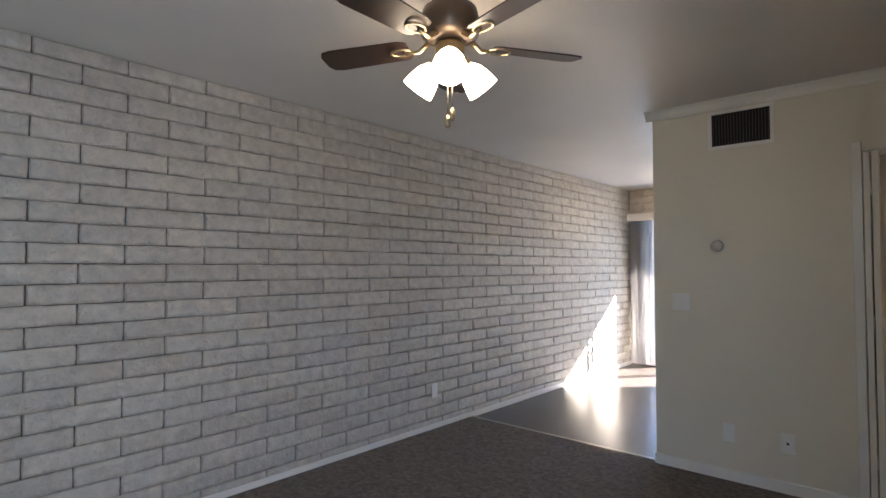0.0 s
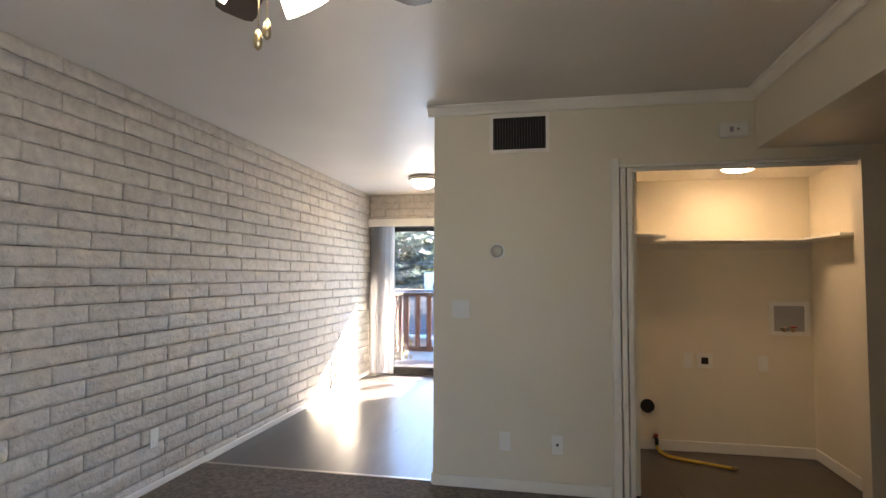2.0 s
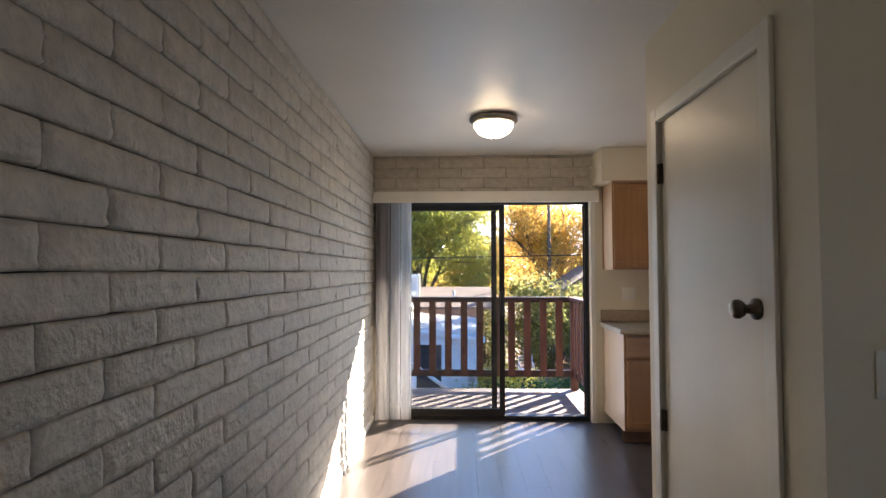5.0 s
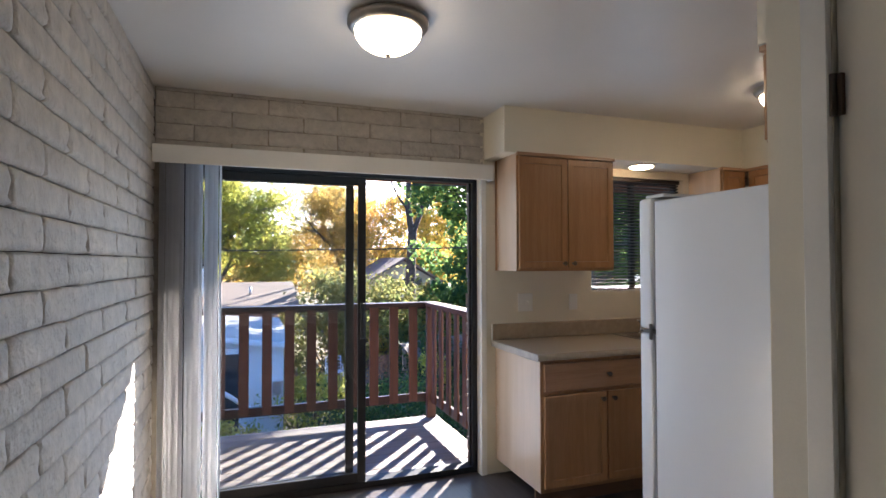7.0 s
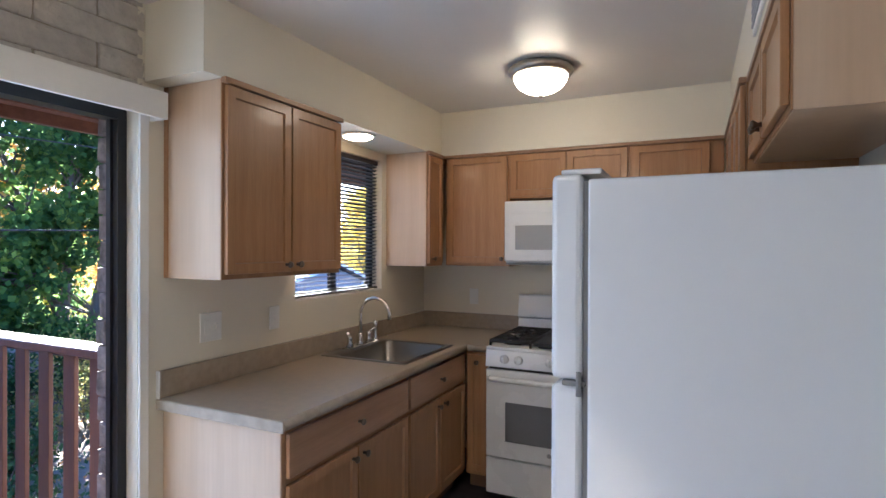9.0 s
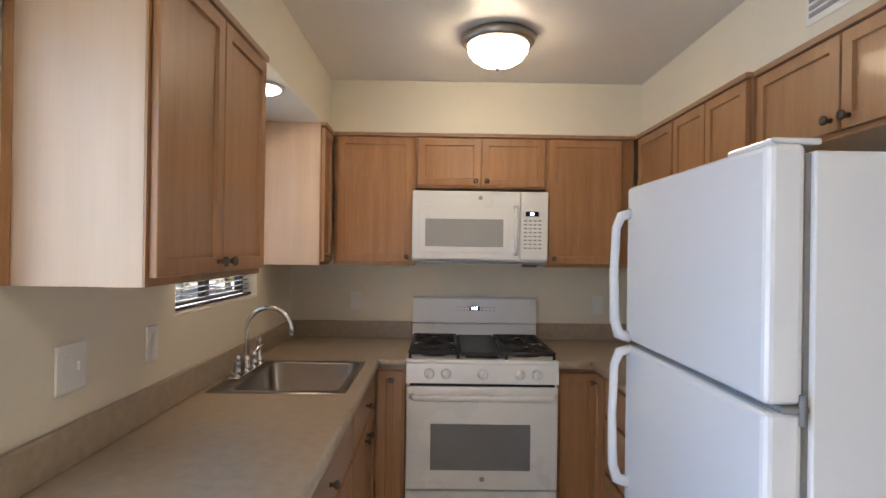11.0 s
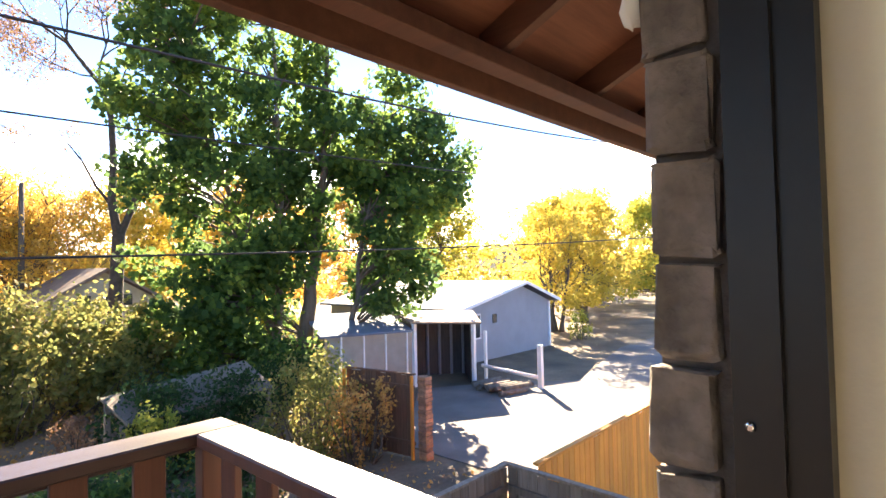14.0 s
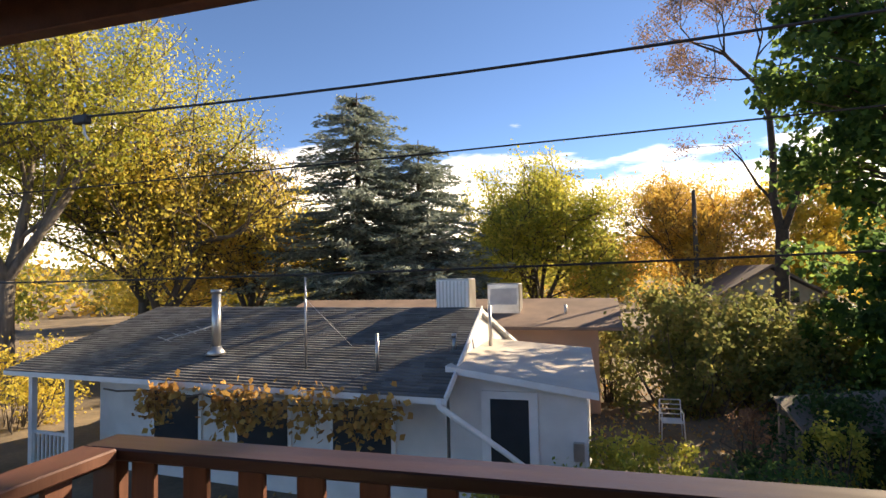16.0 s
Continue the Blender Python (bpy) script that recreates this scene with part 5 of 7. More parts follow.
def spruce(at, top, R0, label, seed, power=0.72):
    """A spruce: whorls of drooping boughs with tufts of needles and ragged tips."""
    g = np.random.default_rng(seed)
    t = thing("tree", at, label, "tree")
    x0, y0, z0 = at
    bm = bmesh.new()
    tube(bm, [(x0, y0, z0), (x0, y0, z0 + (top - z0) * 0.5), (x0, y0, top)], [0.34, 0.2, 0.03], 8)
    P_, A_ = [], []
    n_lev = int((top - z0) / 0.36)
    for lev in range(n_lev):
        u = lev / n_lev
        z = z0 + 1.0 + (top - z0 - 1.0) * u + g.uniform(-0.2, 0.2)
        R = R0 * (1 - u) ** power * (0.85 + 0.3 * g.random()) + 0.12
        for q in range(int(9 + 13 * (1 - u))):
            a = g.uniform(0, 2 * math.pi)
            L = R * g.uniform(0.55, 1.2)
            dx, dy = math.cos(a), math.sin(a)
            drop, lift = 0.05 + 0.3 * g.random(), 0.9 * g.random()
            bow = lambda s_: z - drop * L * s_ + lift * (L * s_ / 5) ** 2
            tube(bm, [(x0, y0, z), (x0 + dx * L * 0.5, y0 + dy * L * 0.5, bow(0.5)), (x0 + dx * L, y0 + dy * L, bow(1.0))], [0.04, 0.025, 0.008], 3, cap=False)
            m = int(20 + 44 * L / 2)
            s_ = g.uniform(0.2, 1.03, m)
            w_ = 0.10 + 0.16 * s_
            side = g.normal(size=m) * w_
            P_.append(np.stack([x0 + dx * L * s_ - dy * side, y0 + dy * L * s_ + dx * side, bow(s_) - np.abs(g.normal(size=m)) * 0.10], 1))
            A_.append(np.stack([dx - dy * side * 2.5, dy + dx * side * 2.5, g.uniform(-0.5, 0.25, m)], 1) + g.normal(size=(m, 3)) * 0.25)
    part("trunk", bm, BARK, t)
    leaf_mesh("crown", np.concatenate(P_), 0.33, NEEDLE, t, seed + 1, ratio=0.26, axis=np.concatenate(A_))
    return t


BARK = mat("grey_bark", (0.11, 0.085, 0.065), 0.9, var=0.35, scale=6, fine=40, stretch=(1, 1, 0.2), bump=1.0, depth=0.02)
BARKPALE = mat("pale_bark", (0.17, 0.14, 0.115), 0.9, var=0.35, scale=6, fine=40, stretch=(1, 1, 0.2), bump=1.0, depth=0.02)
GREEN = leafy("cottonwood_leaf", [(0.026, 0.066, 0.020), (0.045, 0.105, 0.026), (0.10, 0.185, 0.036), (0.27, 0.36, 0.06)], through_=0.64)
GOLD = leafy("golden_leaf", [(0.30, 0.26, 0.05), (0.52, 0.42, 0.07), (0.64, 0.47, 0.08), (0.66, 0.50, 0.12)], through_=0.55)
ORANGE = leafy("orange_leaf", [(0.44, 0.24, 0.06), (0.58, 0.34, 0.06), (0.62, 0.42, 0.08), (0.52, 0.32, 0.11)], through_=0.55)
YGREEN = leafy("yellow_green_leaf", [(0.16, 0.21, 0.04), (0.32, 0.34, 0.06), (0.50, 0.45, 0.07), (0.60, 0.49, 0.09)], through_=0.55)
OLIVE = leafy("olive_leaf", [(0.08, 0.11, 0.03), (0.17, 0.19, 0.05), (0.28, 0.26, 0.07), (0.30, 0.19, 0.07)], through_=0.5)
NEEDLE = leafy("spruce_needle", [(0.101, 0.135, 0.108), (0.189, 0.236, 0.196), (0.338, 0.385, 0.331)], through_=0.3)
RUST = leafy("rusty_vine_leaf", [(0.24, 0.11, 0.06), (0.46, 0.24, 0.07), (0.56, 0.34, 0.10), (0.34, 0.15, 0.08)], through_=0.5)
IVY = leafy("ivy_leaf", [(0.012, 0.035, 0.010), (0.025, 0.065, 0.015), (0.06, 0.10, 0.02)], through_=0.3)
TWIG = leafy("bare_twig_leaf", [(0.22, 0.13, 0.09), (0.32, 0.18, 0.10), (0.36, 0.22, 0.14)], through_=0.3)

# ---------------------------------------------------------------- ground
GZ = -2.75
DIRT = mat("dry_yard", (0.17, 0.125, 0.08), 0.95, var=0.45, scale=0.5, fine=9, bump=0.8, depth=0.03)
# concrete colour lowered overall to stand in for the trees' shadow on it
CONCRETE = mat("shade_toned_concrete", (0.155, 0.143, 0.134), 0.9, var=0.25, scale=0.8, fine=30, bump=0.4, depth=0.006)
gme = bmesh.new()
for a, b in (((-2500, -600), (2500, 4000)),):
    vs = [gme.verts.new((x, y, GZ)) for x, y in ((a[0], a[1]), (b[0], a[1]), (b[0], b[1]), (a[0], b[1]))]
    gme.faces.new(vs)
structure("ground", gme, DIRT, "dry bare yard earth with leaf litter", "ground")
bm = prism(bmesh.new(), [(10.3, 4.0, GZ), (45, 4.0, GZ), (60, 12.5, GZ), (27, 11.6, GZ), (19, 9.6, GZ), (17.3, 11.6, GZ), (14.6, 13.3, GZ), (10.3, 9.4, GZ)], (0, 0, 0.03))
structure("pavement_driveway", bm, CONCRETE, "cracked concrete driveway toned dark for tree shade", "driveway")

# ---------------------------------------------------------------- neighbouring house
SHINGLE = mat("asphalt_shingle", (0.14, 0.13, 0.125), 0.9, var=0.2, scale=2, fine=60, bump=0.6, depth=0.006, island=0.35)
STUCCO = mat("white_stucco", (0.62, 0.60, 0.58), 0.85, var=0.08, scale=2, fine=80, bump=0.5, depth=0.006)
WHITEP = mat("outdoor_white_paint", (0.70, 0.69, 0.68), 0.6, var=0.06)
ANNEXROOF = mat("rolled_roof", (0.52, 0.46, 0.40), 0.8, var=0.15, scale=0.9, fine=40, bump=0.4, depth=0.004)
BROWNROOF = mat("brown_shingle", (0.19, 0.125, 0.095), 0.9, var=0.2, scale=1.5, fine=40, bump=0.5, depth=0.006)
TANWALL = mat("tan_wall", (0.40, 0.235, 0.16), 0.85, var=0.1, scale=1, bump=0.3)
GREYWALL = mat("grey_siding", (0.27, 0.265, 0.29), 0.8, var=0.07, scale=1.5, bump=0.3)
METALROOF = mat("pale_metal_roof", (0.12, 0.15, 0.20), 0.85, metal=0.0, spec=0.2, var=0.15, scale=1.2, bump=0.2)
GALV = mat("galvanised", (0.45, 0.44, 0.43), 0.35, metal=0.9, var=0.15)
DARKGLASS = mat("dark_window", (0.03, 0.035, 0.04), 0.08, var=0.1, bump=0)
house = thing("house", (-0.963, 8.706, GZ), "low white house with grey shingle roof and vine-hung porch", "house")
ES, RE = (8.706, -0.42), (12.4, 0.80)
ZS = (RE[1] - ES[1]) / (RE[0] - ES[0])


bm = bmesh.new()
prism(bm, [(-0.963, ES[0], ES[1] - 0.09), (-1.4, RE[0], RE[1] - 0.09), (-11.1, RE[0], RE[1] - 0.09), (-11.75, ES[0], ES[1] - 0.09)], (0, 0, 0.085))
prism(bm, [(-1.4, RE[0], RE[1] - 0.09), (-1.4, 16.1, ES[1] - 0.09), (-11.1, 16.1, ES[1] - 0.09), (-11.1, RE[0], RE[1] - 0.09)], (0, 0, 0.085))
roof = part("roof", bm, WHITEP, house)
cv, cf = [], []
rows_n = 36
hx = where(house)
for r_ in range(rows_n):
    y0 = ES[0] - 0.03 + (RE[0] - ES[0]) * r_ / rows_n
    y1 = y0 + (RE[0] - ES[0]) / rows_n * 1.08
    xr = -0.95 - 0.118 * (y0 - ES[0])
    xl = -11.75 + 0.17 * (y0 - ES[0])
    x = xr
    while x > xl:
        w_ = float(rng.uniform(0.26, 0.36))
        lift = 0.028 + float(rng.uniform(0, 0.006))
        k0 = len(cv)
        xa, xb = x, max(xl, x - w_ + 0.006)
        za, zb = ES[1] + ZS * (y0 - ES[0]), ES[1] + ZS * (y1 - ES[0])
        for p in ((xa, y0, za), (xb, y0, za), (xb, y1, zb), (xa, y1, zb), (xa, y0, za + lift), (xb, y0, za + lift), (xb, y1, zb + 0.004), (xa, y1, zb + 0.004)):
            cv.append((p[0] - hx.x, p[1] - hx.y, p[2] - hx.z))
        cf += [(k0 + 4, k0 + 5, k0 + 6, k0 + 7), (k0, k0 + 1, k0 + 5, k0 + 4), (k0 + 1, k0 + 2, k0 + 6, k0 + 5), (k0 + 3, k0, k0 + 4, k0 + 7)]
        x -= w_
me = bpy.data.meshes.new("shingles")
me.from_pydata(cv, [], cf)
me.materials.append(SHINGLE)
o = new("shingles", me)
o.parent = house
tagged(o, "dark grey asphalt shingles in courses", kind="stuff")
bm = box(-10.0, -1.3, 9.7, 15.9, GZ, ES[1] - 0.1)
prism(bm, [(-1.3, 9.2, ES[1] - 0.099), (-1.5, RE[0], RE[1] - 0.12), (-1.5, 15.7, ES[1] - 0.099)], (-0.15, 0, 0))
part("wall", bm, STUCCO, house)
part("eave_board", box(-11.75, -0.95, ES[0] - 0.05, ES[0] - 0.025, ES[1] - 0.11, ES[1] - 0.01), WHITEP, house)
bm = prism(bmesh.new(), [(-0.95, ES[0] - 0.05, ES[1] - 0.12), (-1.39, RE[0], RE[1] - 0.12), (-1.39, RE[0], RE[1] + 0.03), (-0.95, ES[0] - 0.05, ES[1] + 0.03)], (0.03, 0, 0))
part("rake_board", bm, WHITEP, house)
for x in (-7.6, -5.3, -3.0):
    wd_ = part("window", box(x - 0.7, x + 0.7, 9.64, 9.699, -2.0, -0.85), WHITEP, house)
    part("pane", box(x - 0.62, x + 0.62, 9.625, 9.6395, -1.92, -0.93), DARKGLASS, wd_)
for x in (-11.1, -9.9):
    part("porch_post", box(x - 0.06, x + 0.06, 8.84, 8.96, GZ, ES[1] - 0.1), WHITEP, house)
prail = part("porch_rail", box(-11.1, -9.9, 8.88, 8.93, -1.85, -1.78), WHITEP, house)
for i in range(9):
    part("baluster", box(-11.05 + i * 0.13, -11.01 + i * 0.13, 8.89, 8.92, GZ, -1.85), WHITEP, prail)
part("downpipe", tube(bmesh.new(), [(-1.05, 8.66, -0.46), (-1.03, 8.66, -0.56), (-0.1, 9.0, -1.27), (0.5, 9.2, -1.75)], 0.05, 8), WHITEP, house, "white slanting downpipe")
fl = part("flue_pipe", tube(bmesh.new(), [(-6.6, 9.77, -0.15), (-6.6, 9.77, 1.26)], 0.095, 14), GALV, house, "tall galvanised flue")
part("flue_cap", tube(bmesh.new(), [(-6.6, 9.77, 1.26), (-6.6, 9.77, 1.34)], 0.12, 14), GALV, fl)
part("flashing", lathe(bmesh.new(), [(0.24, -0.06), (0.15, 0.03), (0.1, 0.12)], (-6.6, 9.77, 0)), GALV, fl)
part("aerial_mast", tube(bmesh.new(), [(-4.02, 9.34, -0.25), (-4.02, 9.34, 1.57)], 0.02, 8), GALV, house)
part("guy_wire", tube(bmesh.new(), [(-4.02, 9.34, 1.15), (-3.55, 10.3, 0.12)], 0.005, 4), GALV, house)
part("vent_pipe", tube(bmesh.new(), [(-2.52, 9.4, -0.25), (-2.52, 9.4, 0.50)], 0.035, 8), GALV, house)
vp = part("vent_pipe", tube(bmesh.new(), [(-1.34, 10.31, 0.05), (-1.34, 10.31, 0.36)], 0.035, 8), GALV, house)
part("vent_cap", tube(bmesh.new(), [(-1.34, 10.31, 0.36), (-1.34, 10.31, 0.42)], 0.06, 8), GALV, vp)
yagi = thing("roof_aerial", (-7.7, 10.8, 0.3), "old pale aerial lying on the shingle roof", "aerial")
part("boom", tube(bmesh.new(), [(-8.05, 10.45, 0.20), (-7.3, 11.25, 0.47)], 0.018, 6), GALV, yagi)
for f_, w_ in ((0.0, 0.42), (0.25, 0.36), (0.5, 0.32), (0.7, 0.28)):
    x, y, z = -8.05 + 0.75 * f_, 10.45 + 0.8 * f_, 0.22 + 0.27 * f_
    part("rod", tube(bmesh.new(), [(x - w_ * 0.7, y + w_ * 0.3, z + 0.04), (x + w_ * 0.7, y - w_ * 0.3, z - 0.03)], 0.009, 5), GALV, yagi)
cooler = thing("evaporative_cooler", (-1.75, 12.65, 0.78), "boxy pale louvred cooler on the roof ridge", "cooler")
part("case", box(-2.17, -1.36, 12.45, 13.15, 0.68, 1.46, 0.02), GALV, cooler)
for i in range(9):
    part("louvre", box(-2.14 + i * 0.087, -2.09 + i * 0.087, 12.43, 12.449, 0.74, 1.40), WHITEP, cooler)
# grape vine hanging on the eave
vine = thing("grape_vine", (-4.5, 8.66, -1.0), "rusty autumn grape vine hanging from the porch eave", "vine")
g_ = np.random.default_rng(5)
lv = []
vs_ = bmesh.new()
tube(vs_, wobble((-8.3, 9.1, -0.62), (-1.75, 8.62, -0.62), 14, 0.05, g_), 0.02, 5)
for c_ in range(38):
    x = float(g_.choice([-7.3, -7.0, -6.7, -5.2, -4.8, -4.4, -3.4, -2.9, -2.6, -2.0])) + float(g_.normal() * 0.16)
    y_ = 8.62 - 0.0733 * (x + 1.75)
    z = -0.58 - abs(float(g_.normal())) * 0.26
    tube(vs_, wobble((x, y_, -0.62), (x + 0.1, y_ - 0.03, z - 0.2), 4, 0.03, g_), 0.006, 4, cap=False)
    lv.append(np.array([x, y_ - 0.03, z]) + g_.normal(size=(30, 3)) * np.array([0.17, 0.08, 0.16]))
part("stem", vs_, BARK, vine)
leaf_mesh("foliage", np.concatenate(lv), 0.13, RUST, vine, 6, ratio=0.9)

house.rotation_euler = (0, 0, radians(-4.8))
annex = thing("garden_annex", (0.3, 11.2, GZ), "white stucco annex with pale low-slope roof", "building")
bm = box(-1.15, 1.24, 9.72, 13.2, GZ, -0.55)
prism(bm, [(-1.15, 9.72, -0.549), (1.24, 9.72, -0.549), (1.24, 9.72, -0.47), (-1.15, 9.72, -0.12)], (0, 0.12, 0))
part("wall", bm, STUCCO, annex)
bm = prism(bmesh.new(), [(-1.15, 9.5, -0.10), (1.44, 9.5, -0.475), (1.30, 13.2, -0.24), (-1.0, 13.2, -0.06)], (0, 0, 0.05))
part("roof", bm, ANNEXROOF, annex)
part("roof_edge", prism(bmesh.new(), [(-1.15, 9.478, -0.17), (1.44, 9.478, -0.545), (1.44, 9.478, -0.43), (-1.15, 9.478, -0.055)], (0, 0.018, 0)), WHITEP, annex)
dw = part("glass_door", box(-0.56, 0.42, 9.67, 9.719, -2.5, -0.50), WHITEP, annex, "white framed glazed door")
part("pane", box(-0.40, 0.27, 9.66, 9.6695, -2.4, -0.63), DARKGLASS, dw)
part("meter_box", box(1.0, 1.18, 9.62, 9.719, -1.6, -1.3), GALV, annex)
part("service_mast", tube(bmesh.new(), [(-0.85, 12.2, -0.1), (-0.85, 12.2, 0.85)], 0.04, 8), GALV, annex)

brown = thing("brown_roofed_house", (-2, 22, GZ), "long low house with brown shingle roof", "house")
part("wall", box(-9.5, 1.5, 17.4, 23, GZ, -0.08), TANWALL, brown)
part("roof", prism(bmesh.new(), [(-10, 17.0, -0.10), (-10, 20.2, 0.62), (-10, 23.4, -0.10), (-10, 23.4, -0.2), (-10, 20.2, 0.50), (-10, 17.0, -0.2)], (12.2, 0, 0)), BROWNROOF, brown)
part("roof_vent", tube(bmesh.new(), [(0.5, 18.4, 0.1), (0.5, 18.4, 0.5)], 0.05, 8), GALV, brown)
cooler2 = thing("evaporative_cooler", (-1.5, 18.8, 0.3), "small pale cooler on the brown roof", "cooler")
part("case", box(-2.1, -1.0, 18.4, 19.2, 0.17, 1.22, 0.03), GALV, cooler2)
part("panel", box(-2.0, -1.1, 18.38, 18.399, 0.5, 1.05), BAR, cooler2)
far_house = thing("far_house", (9.5, 33, GZ), "tan house gable among the trees", "house")
bm = box(8.2, 13, 33, 40, GZ, 0.1)
prism(bm, [(8.2, 33, 0.101), (13, 33, 0.101), (10.6, 33, 1.5)], (0, 7, 0))
part("wall", bm, mat("pale_tan_wall", (0.45, 0.36, 0.24), 0.85), far_house)
bm = prism(bmesh.new(), [(7.8, 32.6, -0.05), (10.6, 32.6, 1.6), (13.4, 32.6, -0.05), (13.4, 32.6, 0.1), (10.6, 32.6, 1.76), (7.8, 32.6, 0.1)], (0, 7.5, 0))
part("roof", bm, BROWNROOF, far_house)
for x in (9.6, 10.6, 11.6):
    part("window", box(x - 0.3, x + 0.3, 32.95, 32.999, -0.3, 0.3), DARKGLASS, far_house)

# ---------------------------------------------------------------- garage, carport
gar = thing("garage", (23, 18, GZ), "grey-sided garage with pale roof and white window", "garage")
bm = box(20.5, 27.6, 14.9, 24, GZ, -0.4)
prism(bm, [(20.5, 14.9, -0.399), (27.6, 14.9, -0.399), (25.0, 14.9, 0.50)], (0, 9.1, 0))
part("wall", bm, GREYWALL, gar)
bm = prism(bmesh.new(), [(20.0, 14.5, -0.45), (25.0, 14.5, 0.58), (28.1, 14.5, -0.45), (28.1, 14.5, -0.35), (25.0, 14.5, 0.70), (20.0, 14.5, -0.35)], (0, 9.8, 0))
part("roof", bm, METALROOF, gar)
bm = prism(bmesh.new(), [(19.98, 14.46, -0.49), (25.0, 14.46, 0.55), (25.0, 14.46, 0.69), (19.98, 14.46, -0.33)], (0, 0.035, 0))
prism(bm, [(25.001, 14.46, 0.55), (28.12, 14.46, -0.49), (28.12, 14.46, -0.33), (25.001, 14.46, 0.69)], (0, 0.035, 0))
part("barge_board", bm, WHITEP, gar)
wg = part("window", box(20.95, 21.85, 14.86, 14.899, -1.75, -0.65), WHITEP, gar, "white two-pane window")
for x in (21.02, 21.42):
    part("pane", box(x, x + 0.36, 14.845, 14.8595, -1.68, -0.72), DARKGLASS, wg)
part("vent_opening", box(22.75, 23.05, 14.87, 14.899, -1.15, -0.75), DARKGLASS, gar)
part("corner_board", box(27.5, 27.64, 14.84, 14.898, GZ, -0.45), WHITEP, gar)
shed = thing("carport_shed", (14.5, 15, GZ), "beige shed with an open dark bay and pale roof", "shed")
gar.location.x -= 1.75
SHEDW = mat("beige_board", (0.30, 0.265, 0.22), 0.8, var=0.1)
DKWOOD = wood("dark_shed_boards", (0.05, 0.04, 0.035), (0.10, 0.08, 0.07), 0.8, "z")
bm = prism(bmesh.new(), [(12.2, 14.95, GZ), (15.08, 13.74, GZ), (15.12, 13.84, GZ), (12.24, 15.05, GZ)], (0, 0, 2.0))
part("front_wall", bm, SHEDW, shed)
for i in range(4):
    x, y = 12.7 + i * 0.72, 14.74 - i * 0.302
    part("batten", box(x, x + 0.05, y - 0.05, y - 0.005, GZ, -0.78), WHITEP, shed)
bm = prism(bmesh.new(), [(15.9, 15.6, GZ), (18.2, 13.9, GZ), (18.25, 14.0, GZ), (15.95, 15.7, GZ)], (0, 0, 2.2))
prism(bm, [(15.12, 13.84, GZ), (15.2, 13.8, GZ), (16.0, 15.6, GZ), (15.9, 15.64, GZ)], (0, 0, 2.2))
prism(bm, [(16.85, 12.55, GZ), (16.93, 12.5, GZ), (18.25, 13.9, GZ), (18.18, 13.95, GZ)], (0, 0, 2.2))
part("bay_wall", bm, DKWOOD, shed, "dark unpainted bay boards")
for i in range(6):
    f_ = (i + 0.5) / 6
    x, y = 15.95 + 2.25 * f_, 15.55 - 1.7 * f_
    part("stud", box(x - 0.04, x + 0.04, y - 0.14, y - 0.06, GZ, -0.6), GREYWALL, shed)
for x, y in ((15.12, 13.68), (16.86, 12.4)):
    part("post", box(x - 0.06, x + 0.06, y - 0.06, y + 0.06, GZ, -0.45), WHITEP, shed)
bm = prism(bmesh.new(), [(11.9, 14.75, -0.78), (14.9, 13.5, -0.78), (16.0, 16.2, -0.3), (13.1, 17.4, -0.3)], (0, 0, 0.07))
part("roof", bm, METALROOF, shed)
bm = prism(bmesh.new(), [(14.8, 13.55, -0.50), (16.95, 12.1, -0.62), (18.7, 13.9, -0.40), (16.2, 16.0, -0.30)], (0, 0, 0.07))
part("bay_roof", bm, BROWNROOF, shed)

shed.location.x -= 0.3

# ---------------------------------------------------------------- fences, gate, posts, wires
FENCEO = wood("new_cedar", (0.74, 0.24, 0.03), (0.84, 0.35, 0.05), 0.7, "z", rand=0.2, bump=0.5)
FENCEG = wood("weathered_board", (0.20, 0.155, 0.12), (0.30, 0.24, 0.19), 0.85, "z", rand=0.3, bump=0.6)
FENCEB = wood("brown_gate", (0.13, 0.06, 0.035), (0.20, 0.095, 0.055), 0.8, "z", rand=0.2, bump=0.5)
FENCED = wood("blue_grey_fence", (0.07, 0.085, 0.10), (0.12, 0.14, 0.16), 0.85, "z", rand=0.25, bump=0.5)


def fence(a, b, top_, material, label, rails=WHITEP, posts=True, step=0.15):
    a, b = Vector((*a, 0)), Vector((*b, 0))
    L = (b - a).length
    ang = math.degrees(math.atan2(b.y - a.y, b.x - a.x))
    f = thing("fence", (a.x, a.y, GZ), label, "fence", rz=ang)
    h_ = top_ - GZ
    n = int(L / step)
    src = None
    for i in range(n):
        if src is None:
            src = part("board", box(0.003, step - 0.005, -0.01, 0.01, 0.03, h_, 0.003), material, f, local=True)
        else:
            o = src.copy()
            scene.collection.objects.link(o)
            o.location = (i * step, 0, float(rng.uniform(-0.015, 0.015)))
    for z in (0.35, h_ - 0.25):
        part("rail", box(0, L, -0.06, -0.012, z - 0.04, z + 0.04), material, f, local=True)
    part("cap", box(0, L, -0.05, 0.03, h_ + 0.016, h_ + 0.05, 0.003), material, f, local=True)
    if posts:
        for i in range(int(L / 2.0) + 1):
            part("post", box(min(L, i * 2.0) - 0.03, min(L, i * 2.0) + 0.03, -0.13, -0.061, 0, h_ + 0.01, 0.004), rails, f, local=True)
    return f


